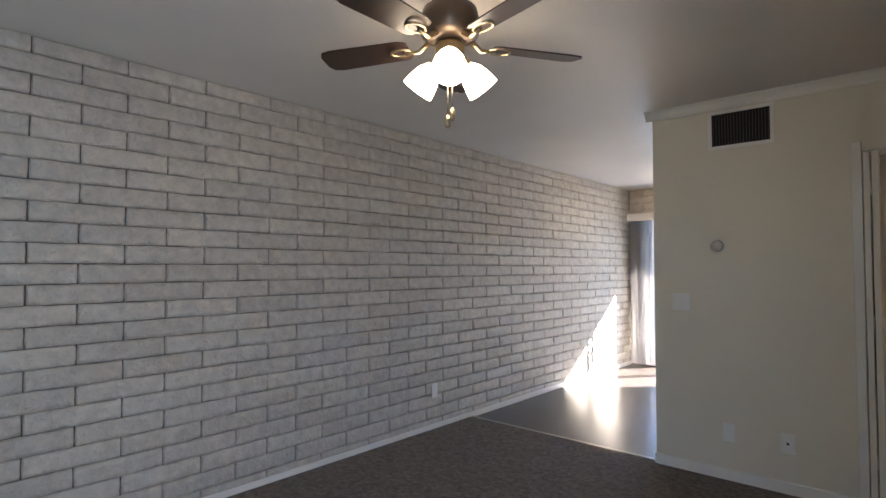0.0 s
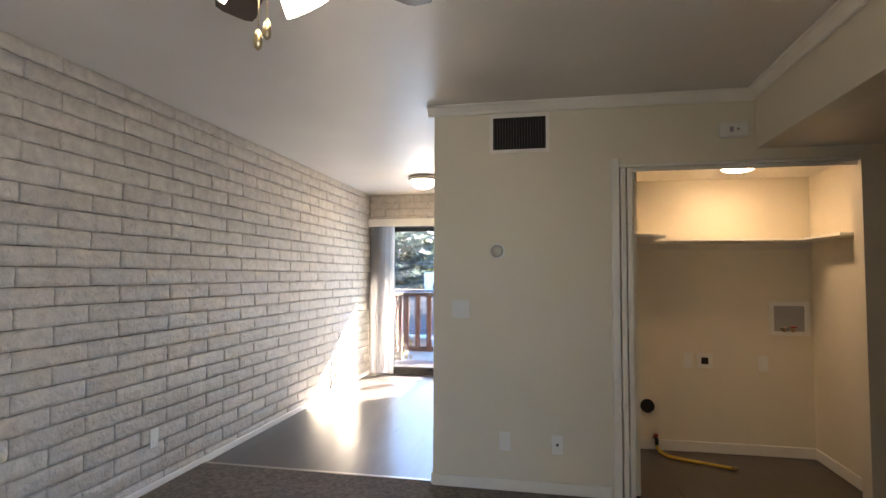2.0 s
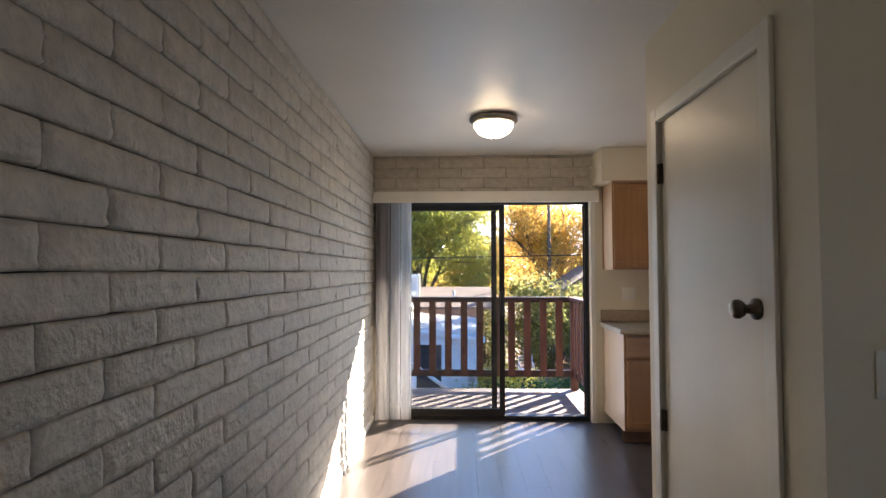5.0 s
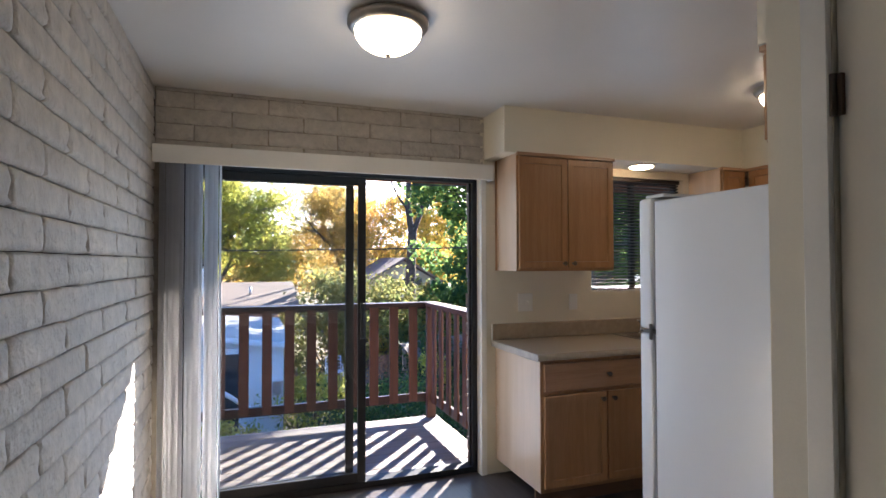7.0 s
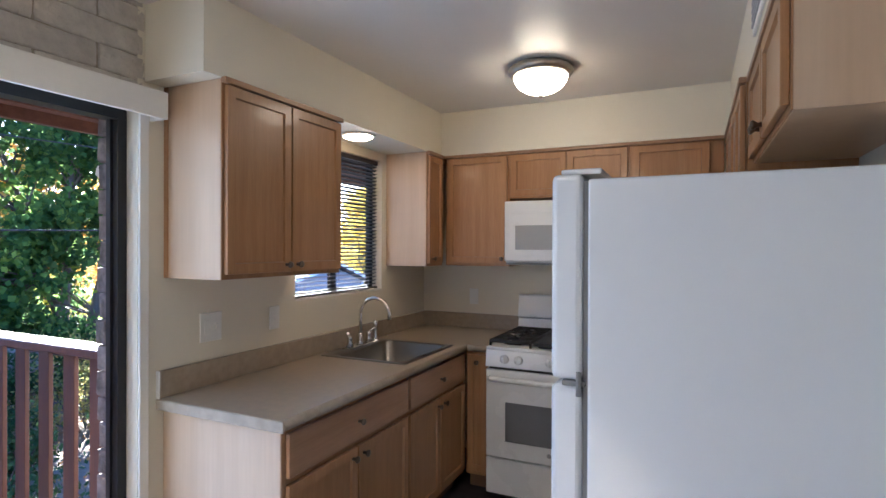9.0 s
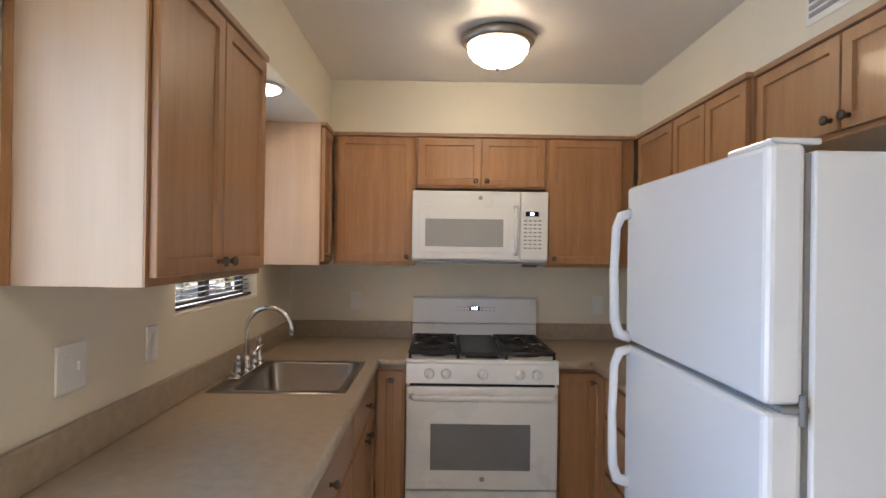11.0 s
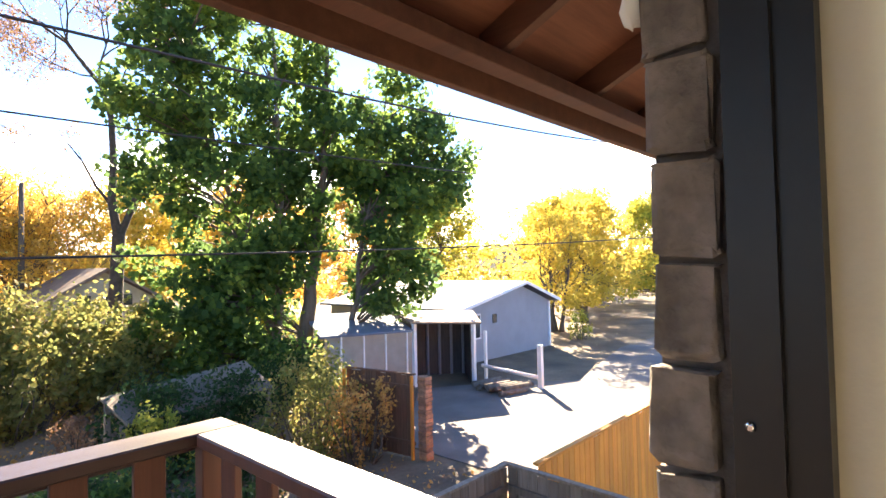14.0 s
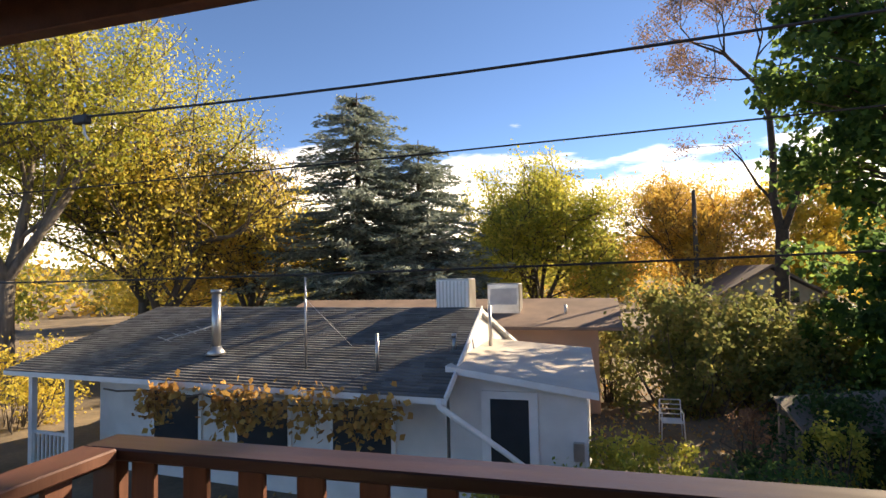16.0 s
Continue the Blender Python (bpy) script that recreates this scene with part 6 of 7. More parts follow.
fence((19.0, 3.80), (7.25, 3.80), -1.05, FENCEO, "new orange cedar plank fence", posts=True)
fence((5.1, 4.13), (7.08, 4.13), -1.05, FENCEG, "weathered grey plank fence", FENCEG)
fence((7.06, 4.10), (6.95, 0.6), -1.05, FENCEG, "weathered grey plank fence turning to the house", FENCEG)
fence((9.5, 10.6), (9.85, 8.6), -0.92, FENCEB, "brown wooden gate panel", FENCEO)
fence((5.0, 19.6), (12.0, 17.9), -1.05, FENCED, "shaded blue-grey board fence", FENCED)
gp = thing("brick_pier", (9.95, 8.45, GZ), "rough brick gate pier", "pier")
BRICKM = mat("rough_brick", (0.40, 0.20, 0.12), 0.9, var=0.3, scale=10, bump=0.8, depth=0.01, rand=0.3)
for i in range(20):
    part("brick", box(9.86 + rng.uniform(-0.015, 0.015), 10.08 + rng.uniform(-0.02, 0.02), 8.30, 8.55, GZ + i * 0.092, GZ + i * 0.092 + 0.08, 0.008), BRICKM, gp)
bar = thing("gate_barrier", (17.2, 10.0, GZ), "white post with a low white rail", "barrier")
part("post", box(17.1, 17.26, 9.92, 10.08, GZ, -1.25, 0.01), WHITEP, bar)
part("rail", tube(bmesh.new(), [(17.1, 10.05, -2.35), (16.9, 12.3, -2.15)], 0.07, 6), WHITEP, bar)
part("post", box(16.95, 17.05, 12.15, 12.25, GZ, -0.9, 0.01), WHITEP, bar)
logs = thing("log_pile", (16.5, 11.2, GZ), "low pile of grey split logs", "logs")
for i in range(14):
    y = 10.4 + 0.11 * i + rng.uniform(-0.05, 0.05)
    part("log", tube(bmesh.new(), [(15.6 + rng.uniform(-0.2, 0.3), y, GZ + 0.09 + 0.12 * (i % 2)), (16.8 + rng.uniform(-0.2, 0.2), y - 0.3, GZ + 0.09 + 0.12 * (i % 2))], 0.085, 7), BARKPALE, logs)


def wire(pts, r, label):
    w_ = thing("power_line", pts[0], label, "cable")
    part("cable", tube(bmesh.new(), pts, r, 6), IRON, w_)


def hang(bow, slope, mid, y=4.5):
    """A slack line across the yard."""
    return [(float(x), y, mid + slope * float(x) + bow * float(x) ** 2) for x in np.linspace(-24, 24, 60)]


wire(hang(0.0042, 0.0063, 3.207), 0.012, "black overhead cable across the yard")
wire(hang(0.0012, 0.0168, 2.559), 0.007, "thin overhead wire across the yard")
wire(hang(0.0016, 0.0130, 1.593), 0.010, "black overhead cable across the yard")
splice = thing("cable_splice", (-3.54, 4.5, 3.2), "black splice box with a loose tail on the cable", "splice")
part("case", box(-3.64, -3.46, 4.46, 4.54, 3.16, 3.26, 0.02, 2), IRON, splice)
part("tail", tube(bmesh.new(), [(-3.53, 4.5, 3.165), (-3.51, 4.5, 3.06), (-3.46, 4.5, 2.99)], 0.012, 6), PLASTIC, splice, "pale loose cord")
pole = thing("utility_pole", (8.15, 40, GZ), "wooden utility pole among the trees", "pole")
part("shaft", tube(bmesh.new(), [(8.15, 40, GZ), (8.15, 40, 6.95)], [0.2, 0.13], 10), BARK, pole)
pole2 = thing("utility_pole", (2.8, 60, GZ), "far thin grey metal pole", "pole")
part("shaft", tube(bmesh.new(), [(2.8, 60, GZ), (2.8, 60, 6.6)], [0.15, 0.1], 8), GALV, pole2)

# garden chair
chair = thing("garden_chair", (3.47, 15.1, GZ), "white metal garden armchair in the yard", "chair")
cx, cy = 3.47, 15.1
part("seat", box(cx - 0.26, cx + 0.26, cy - 0.25, cy + 0.25, GZ + 0.42, GZ + 0.45, 0.01), WHITEP, chair)
for sx in (-1, 1):
    for sy in (-1, 1):
        part("leg", tube(bmesh.new(), [(cx + sx * 0.25, cy + sy * 0.24, GZ + (0.92 if sy > 0 else 0.66)), (cx + sx * 0.28, cy + sy * 0.28, GZ)], 0.018, 6), WHITEP, chair)
    part("arm", tube(bmesh.new(), [(cx + sx * 0.26, cy - 0.25, GZ + 0.66), (cx + sx * 0.26, cy + 0.24, GZ + 0.68)], 0.018, 6), WHITEP, chair)
bm = bmesh.new()
for z in (0.55, 0.68, 0.80, 0.92):
    tube(bm, [(cx - 0.25, cy + 0.25, GZ + z), (cx + 0.25, cy + 0.25, GZ + z)], 0.014, 6)
part("backrest", bm, WHITEP, chair)
chair.location = (3.23, 15.36, GZ)

# ---------------------------------------------------------------- planting
# the large cottonwood: four trunks from one stool, a crown of separate lobes
cotton = thing("tree", (12.2, 17.0, GZ), "large green cottonwood with several pale trunks", "tree")
g_ = np.random.default_rng(11)
TRUNKS = [
    ([(11.5, 17.4, -2.85), (11.75, 17.3, 1.5), (11.8, 17.25, 5.3), (11.55, 17.4, 10.4), (11.5, 17.4, 14.0)], 0.21, BARKPALE),
    ([(12.3, 16.95, -2.85), (12.45, 16.85, -0.3), (12.8, 16.6, 2.1), (13.0, 16.4, 6.0), (13.2, 16.3, 12.8)], 0.40, BARK),
    ([(12.6, 16.8, -2.75), (13.15, 16.3, -1.7), (13.75, 15.9, -0.75), (14.0, 15.7, 1.6), (14.9, 15.0, 8.0)], 0.27, BARK),
    ([(11.9, 17.3, -2.8), (11.0, 17.8, 1.5), (9.9, 18.3, 5.5), (8.9, 18.8, 11.0)], 0.20, BARK),
]
spine = []
for pts, r0, bark_ in TRUNKS:
    fine_ = []
    for a, b in zip(pts, pts[1:]):
        for f_ in (0.0, 0.25, 0.5, 0.75):
            fine_.append(np.array(a) * (1 - f_) + np.array(b) * f_)
    fine_.append(np.array(pts[-1]))
    fine_ = [p + (g_.normal(size=3) * 0.05 if 0 < k_ < len(fine_) - 1 else 0) for k_, p in enumerate(fine_)]
    bm = tube(bmesh.new(), [tuple(p) for p in fine_], [r0 * (1.25 if k_ == 0 else 1) * (1 - 0.95 * (k_ / len(fine_)) ** 0.7) for k_ in range(len(fine_))], 10)
    part("trunk", bm, bark_, cotton)
    spine += fine_[3:]
spine = np.array(spine)
LOBES = [(-3.7, 0.0, 7.4, 2.4, 2.2, 4.8, 90), (-2.6, -0.4, 0.9, 2.5, 1.7, 3.2, 86), (-0.1, 0.3, 5.4, 2.0, 2.2, 5.2, 96), (4.0, -0.3, 5.7, 2.8, 2.2, 3.3, 92), (3.5, -0.6, 1.3, 1.8, 1.5, 2.0, 32), (-2.6, 0.3, 12.2, 2.9, 2.4, 2.8, 60)]
lv, limbs = [], bmesh.new()
for s_, d_, z_, rs, rd, rz, count in LOBES:
    for c_ in range(count):
        u = g_.normal(size=3)
        u *= (g_.uniform(0, 1) ** 0.42) / np.linalg.norm(u)
        a, b = s_ + rs * u[0], d_ + rd * u[1]
        c = np.array([12.1 + 0.851 * a + 0.525 * b, 17.05 - 0.525 * a + 0.851 * b, z_ + rz * u[2]])
        gap = np.linalg.norm(spine - c, axis=1) + 0.9 * np.abs(spine[:, 2] - c[2] + 1.4)
        st = spine[int(np.argmin(gap))]
        mid = st * 0.5 + c * 0.5 + np.array([0, 0, 0.15]) + g_.normal(size=3) * 0.12
        tube(limbs, [tuple(st), tuple(mid), tuple(c)], [0.05, 0.03, 0.008], 5, cap=False)
        R = g_.uniform(0.38, 0.85)
        m = int(150 * R ** 1.5 * g_.uniform(0.8, 1.5)) + 20
        w_ = g_.normal(size=(m, 3))
        w_ *= (g_.uniform(0, 1, (m, 1)) ** 0.45) / np.linalg.norm(w_, axis=1)[:, None]
        lv.append(c + w_ * R * np.array([1.1, 1.1, 0.95]))
part("branchwork", limbs, BARK, cotton)
leaf_mesh("crown", np.concatenate(lv), 0.235, GREEN, cotton, 12, ratio=0.85)
# half-bare tree: forked trunk, spreading limbs, fine twigs, few leaves
dead = thing("tree", (9.0, 26.16, GZ), "half-bare tree with forked trunk and fine reddish twigs", "tree")
g_ = np.random.default_rng(22)
dw_ = bmesh.new()
dl_ = []


def branch(p, d, L, r, level):
    """A limb that bends and divides down to twigs."""
    p, d = np.array(p, float), np.array(d, float)
    pts = [tuple(p)]
    q = p.copy()
    for k_ in range(3):
        d = d + g_.normal(size=3) * 0.13 + np.array([0, 0, 0.05])
        d /= np.linalg.norm(d)
        q = q + d * L / 3
        pts.append(tuple(q))
    tube(dw_, pts, [r, r * 0.85, r * 0.7, r * 0.55], 6 if r > 0.03 else 3, cap=False)
    if level == 0:
        f_ = g_.uniform(0, 1, (26, 1))
        dl_.append(p * (1 - f_) + q * f_ + g_.normal(size=(26, 3)) * 0.24)
        return
    for k_ in range(3):
        e = d + g_.normal(size=3) * 0.42
        branch(pts[3 if k_ < 2 else 2], e / np.linalg.norm(e), L * g_.uniform(0.6, 0.82), r * 0.64, level - 1)


tube(dw_, [(9.0, 26.16, GZ - 0.1), (9.05, 26.16, -0.5), (9.12, 26.14, 1.5), (9.2, 26.1, 3.15)], [0.38, 0.30, 0.27, 0.25], 10, cap=False)
tube(dw_, [(9.18, 26.1, 2.9), (8.95, 26.2, 4.6), (9.02, 26.2, 6.3), (8.95, 26.2, 8.2), (8.57, 26.3, 9.6), (7.4, 26.6, 11.2), (5.8, 26.9, 12.2)], [0.19, 0.17, 0.15, 0.13, 0.10, 0.07, 0.03], 8, cap=False)
tube(dw_, [(8.95, 26.2, 4.4), (8.4, 26.35, 5.2), (7.9, 26.5, 6.3), (7.4, 26.6, 7.0)], [0.08, 0.06, 0.045, 0.025], 6, cap=False)
tube(dw_, [(9.2, 26.1, 3.0), (9.6, 26.0, 4.1), (9.85, 25.9, 5.0), (10.3, 25.8, 5.8)], [0.17, 0.14, 0.11, 0.08], 7, cap=False)
branch((7.4, 26.6, 7.0), (-0.8, 0, 0.3), 1.1, 0.022, 2)
branch((8.2, 26.4, 5.6), (-0.5, 0.1, 0.9), 1.0, 0.02, 2)
branch((10.3, 25.8, 5.8), (0.4, 0, 1), 2.4, 0.07, 3)
branch((9.7, 26.0, 4.5), (0.8, 0.1, 0.5), 1.6, 0.05, 3)
for p_, d_, L_, r_ in (((8.9, 26.2, 8.6), (0.35, 0, 1), 1.9, 0.06), ((8.57, 26.3, 9.6), (0.1, 0.1, 1), 1.9, 0.07), ((8.0, 26.45, 10.3), (-0.5, 0.1, 0.7), 1.7, 0.055), ((7.4, 26.6, 11.2), (-0.2, -0.1, 1), 1.7, 0.05), ((6.4, 26.8, 11.8), (-0.5, 0, 0.5), 1.2, 0.04), ((8.3, 26.3, 9.9), (-0.9, -0.1, -0.1), 1.4, 0.04)):
    branch(p_, d_, L_, r_, 4)
part("trunk", dw_, mat("dark_bark", (0.06, 0.045, 0.036), 0.9, var=0.35, scale=6, fine=40, bump=1.0, depth=0.02), dead)
leaf_mesh("crown", np.concatenate(dl_), 0.105, TWIG, dead, 23)
spruce((-12.2, 30.2, GZ), 12.8, 7.3, "tall dense dark blue-green spruce", 3, power=0.5)
spruce((-8.9, 32.0, GZ), 10.0, 6.0, "shorter ragged spruce beside the tall one", 4, power=0.5)

limbed_tree((-2.4, 39, GZ), 11.2, 0.20, YGREEN, BARK, "round yellow-green autumn tree", 31, forks=7, r=0.28, first=0.12, per=34, open_=0.72, puff=0.42)
limbed_tree((-20.6, 15.9, GZ), 17.0, 0.15, YGREEN, BARKPALE, "tall olive-gold cottonwood with forked trunk", 41, forks=4, r=0.34, first=0.26, per=48, open_=0.6, puff=0.45)
tree((-33, 21, GZ), 16, 2.0, 7, 6, 0.24, YGREEN, BARKPALE, "tall golden cottonwood in autumn", 42, clumps=170, per=150, trunk_r=0.35, trunks=2)
limbed_tree((-19.8, 21.6, GZ), 11.6, 0.17, GOLD, BARK, "golden tree with long spreading dark limbs", 43, forks=4, r=0.32, first=0.2, lean=(2.2, 1.8), per=15, open_=0.62, puff=0.4)
limbed_tree((-22.0, 24.0, GZ), 14.3, 0.17, YGREEN, BARK, "yellow-green tree with dark limbs", 46, forks=4, r=0.3, first=0.22, per=28, open_=0.6, puff=0.45)
limbed_tree((-18.0, 27.5, GZ), 10.6, 0.16, ORANGE, BARK, "thin orange tree with fine twigs", 45, forks=4, r=0.24, first=0.2, per=20, open_=0.6, puff=0.38)
limbed_tree((-20.2, 31.5, GZ), 9.5, 0.20, GOLD, BARK, "low half-bare tree with open limbs", 44, forks=4, r=0.3, first=0.18, per=7, open_=0.62, puff=0.35)
limbed_tree((9.2, 45, GZ), 11.4, 0.19, ORANGE, BARK, "orange autumn tree by the pole", 51, forks=7, r=0.26, first=0.12, per=24, open_=0.7, puff=0.42)
tree((17, 47, GZ), 11.5, 1.5, 6.0, 4.5, 0.32, GOLD, BARK, "golden autumn tree behind the yard", 52, clumps=120, per=150, trunk_r=0.28)
tree((24.5, 42, GZ), 11.5, 1.5, 6.0, 4.5, 0.32, ORANGE, BARK, "orange autumn tree behind the yard", 53, clumps=130, per=150, trunk_r=0.28)
tree((33, 39, GZ), 11.5, 1.5, 6.0, 5.0, 0.32, ORANGE, BARK, "orange autumn tree behind the garage", 58, clumps=130, per=150, trunk_r=0.3)
tree((42, 38, GZ), 12.5, 1.5, 6.5, 5.0, 0.32, YGREEN, BARK, "yellow-green tree behind the garage", 54, clumps=140, per=150, trunk_r=0.3)
tree((31.0, 17.5, GZ), 8.2, 1.6, 3.8, 3.4, 0.20, GOLD, BARK, "slim golden trees beside the driveway", 55, clumps=100, per=130, trunk_r=0.14, trunks=3)
tree((36.5, 18.5, GZ), 9.0, 1.4, 4.6, 4.0, 0.22, GOLD, BARK, "golden tree beside the driveway", 56, clumps=110, per=130, trunk_r=0.16, trunks=2)
tree((46, 24, GZ), 10.5, 1.2, 6.5, 5.5, 0.30, GOLD, BARK, "golden tree beyond the driveway", 57, clumps=120, per=140, trunk_r=0.25)
tree((55, 20, GZ), 10.5, 1.2, 6.5, 6.0, 0.34, YGREEN, BARK, "yellow-green tree beyond the driveway", 59, clumps=110, per=140, trunk_r=0.25)
tree((62, 34, GZ), 12.0, 1.0, 9.0, 7.0, 0.40, GOLD, BARK, "distant wide golden autumn tree", 60, clumps=120, per=140, trunk_r=0.3)
tree((-8, 58, GZ), 9.0, 1.0, 7.0, 5.0, 0.40, YGREEN, BARK, "distant round yellow-green tree", 61, clumps=90, per=110, trunk_r=0.3)
tree((30, 62, GZ), 11.0, 1.0, 9.0, 5.0, 0.42, GOLD, BARK, "distant wide golden autumn tree", 62, clumps=100, per=130, trunk_r=0.3)
tree((3, 68, GZ), 8.5, 1.0, 9.0, 5.0, 0.42, ORANGE, BARK, "distant wide orange autumn tree", 63, clumps=90, per=110, trunk_r=0.3)
tree((-38, 44, GZ), 13.0, 1.0, 9.0, 6.0, 0.40, GOLD, BARK, "distant wide golden autumn tree", 64, clumps=100, per=130, trunk_r=0.3)
tree((-30, 52, GZ), 11.0, 1.0, 9.0, 6.0, 0.40, YGREEN, BARK, "distant round yellow-green tree", 65, clumps=90, per=120, trunk_r=0.3)
bush((4.1, 18.0, GZ), 2.6, 1.5, 3.3, 0.17, OLIVE, BARK, "tall olive-green shrub with thinning leaves", 71, 9000, 70)
bush((6.9, 19.2, GZ), 2.4, 1.3, 3.1, 0.17, OLIVE, BARK, "tall olive-green shrub with thinning leaves", 72, 8000, 64)
bush((1.9, 19.0, GZ), 1.0, 0.8, 2.4, 0.10, OLIVE, BARK, "green shrub beside the annex", 73, 2500, 30)
bush((6.6, 12.4, GZ), 2.3, 1.6, 1.75, 0.10, IVY, BARK, "low dark ivy mound over a shed", 74, 9000, 80)
bush((8.6, 10.6, GZ), 1.5, 1.5, 2.1, 0.10, OLIVE, BARK, "tangled half-dry vine beside the gate", 75, 5000, 50)
bush((8.9, 9.4, GZ), 0.8, 0.8, 1.9, 0.09, RUST, BARK, "dry rust-tinged vine over the fence", 76, 1500, 26)
bush((10.2, 14.3, GZ), 1.6, 0.9, 1.5, 0.11, IVY, BARK, "dark shrub under the cottonwood", 77, 3000, 30)
bush((10.9, 15.3, GZ), 1.9, 1.2, 1.9, 0.18, GREEN, BARK, "leafy green suckers at the cottonwood's foot", 86, 3200, 50)
bush((10.5, 23.5, GZ), 3.0, 1.6, 2.6, 0.16, OLIVE, BARK, "wide olive-green shrub behind the fence", 89, 5000, 60)
bush((15.0, 24.5, GZ), 3.0, 1.6, 2.4, 0.16, YGREEN, BARK, "wide yellow-green shrub behind the fence", 90, 5000, 60)
bush((2.0, 10.2, GZ), 1.6, 0.9, 1.3, 0.09, YGREEN, BARK, "low yellow-green garden plants", 78, 4800, 60)
bush((3.9, 9.4, GZ), 1.5, 0.9, 1.2, 0.09, GREEN, BARK, "low leafy green garden plants", 87, 4000, 50)
bush((5.6, 8.6, GZ), 1.3, 0.9, 1.3, 0.09, IVY, BARK, "dark green creeper over the yard", 88, 4000, 50)
bush((-0.2, 8.6, GZ), 1.0, 0.5, 0.85, 0.08, YGREEN, BARK, "low green plants along the house", 79, 1600, 26)
bush((4.7, 13.8, GZ), 0.8, 0.7, 1.0, 0.08, TWIG, BARK, "dry purple-brown garden brush", 80, 900, 26)
bush((5.3, 11.2, GZ), 0.7, 0.6, 1.5, 0.09, YGREEN, BARK, "small yellow-green leafy shrub", 81, 1500, 24)
bush((28.6, 14.6, GZ), 0.8, 0.6, 1.4, 0.12, YGREEN, BARK, "small shrub at the garage corner", 82, 900, 18)
bush((3.2, 5.4, GZ), 2.6, 1.0, 1.9, 0.09, IVY, BARK, "green hedge below the balcony", 83, 6000, 60)
bush((-12.5, 8.5, GZ), 1.4, 1.2, 1.8, 0.10, GOLD, BARK, "golden shrub beside the porch", 84, 2500, 30)
bush((-15.5, 12.5, GZ), 2.5, 2.0, 2.4, 0.12, GOLD, BARK, "golden shrub beside the porch", 85, 3500, 40)
# lean-to roof under the ivy
lt = thing("lean_to", (6.6, 12.6, GZ), "small grey shed roof half covered by ivy", "shed")
part("roof", prism(bmesh.new(), [(4.9, 12.9, -1.15), (5.1, 11.9, -1.55), (8.6, 12.4, -1.5), (8.6, 13.9, -1.0)], (0, 0, 0.06)), FENCEG, lt)
for x, y in ((5.05, 12.0), (8.5, 12.5), (5.0, 12.8), (8.5, 13.7)):
    part("post", box(x - 0.05, x + 0.05, y - 0.05, y + 0.05, GZ, -1.55 if y < 12.6 else -1.16), FENCEG, lt)

# far woods along the horizon
g_ = np.random.default_rng(15)
for mt, n_, seed_ in ((GOLD, 9000, 16), (OLIVE, 7000, 17), (ORANGE, 6000, 18)):
    a_ = g_.uniform(-75, 85, n_)
    r_ = g_.uniform(78, 100, n_)
    lump = 3.6 + 1.6 * np.sin(a_ * 0.55 + seed_) + 1.2 * np.sin(a_ * 1.3 + 2 * seed_) + g_.normal(size=n_) * 0.5
    pts = np.stack([np.sin(np.radians(a_)) * r_, np.cos(np.radians(a_)) * r_, GZ + g_.uniform(0, 1, n_) ** 0.7 * np.maximum(lump, 0.8) * 1.5], 1)
    fw = leaf_mesh("far_woods", pts, 0.9, mt, None, seed_, label="far autumn trees along the horizon", kind="stuff")
    tagged(fw, category="trees")

# leaf litter
g_ = np.random.default_rng(9)
pts = np.stack([g_.uniform(-6, 10, 4000), g_.uniform(6, 22, 4000), np.full(4000, GZ + 0.04)], 1)
litter = leaf_mesh("leaf_litter", pts, 0.1, RUST, None, 10, label="fallen brown leaves on the yard", kind="stuff")
tagged(litter, category="leaves")

# far cloud bank
CLOUD = bpy.data.materials.new("cloud_bank")
n, l, b = nodes_of(CLOUD)
pos = n.new("ShaderNodeNewGeometry").outputs["Position"]
nf = noise_on(n, l, pos, 0.006, (1, 1, 4.2), 7.0)
sep = n.new("ShaderNodeSeparateXYZ")
l.new(pos, sep.inputs[0])
mr = n.new("ShaderNodeMapRange")
mr.inputs["From Min"].default_value, mr.inputs["From Max"].default_value = 40, 235
mr.inputs["To Min"].default_value, mr.inputs["To Max"].default_value = 0.50, -0.24
l.new(sep.outputs["Z"], mr.inputs["Value"])
ad = n.new("ShaderNodeMath")
ad.operation = "ADD"
l.new(nf, ad.inputs[0])
l.new(mr.outputs[0], ad.inputs[1])
rp = n.new("ShaderNodeValToRGB")
rp.color_ramp.elements[0].position, rp.color_ramp.elements[1].position = 0.42, 0.6
l.new(ad.outputs[0], rp.inputs[0])
em, tp, mx = n.new("ShaderNodeEmission"), n.new("ShaderNodeBsdfTransparent"), n.new("ShaderNodeMixShader")
em.inputs[0].default_value = (0.97, 0.98, 1.0, 1)
em.inputs[1].default_value = 1.05
l.new(rp.outputs[0], mx.inputs[0])
l.new(tp.outputs[0], mx.inputs[1])
l.new(em.outputs[0], mx.inputs[2])
l.new(mx.outputs[0], n["Material Output"].inputs["Surface"])
bm = bmesh.new()
ring = []
for a in np.linspace(-100, 60, 41):
    x, y = -math.sin(radians(a)) * 900, math.cos(radians(a)) * 900
    ring.append((bm.verts.new((x, y, -5)), bm.verts.new((x, y, 260))))
for (p, q), (r, s) in zip(ring, ring[1:]):
    bm.faces.new((p, r, s, q))
cb = structure("backdrop_clouds", bm, CLOUD, "white cloud bank low over the horizon", "clouds")
cb.visible_shadow = False
HILL = mat("far_hill", (0.09, 0.085, 0.06), 0.95, var=0.2, scale=0.02, bump=0)
bm = bmesh.new()
ring = []
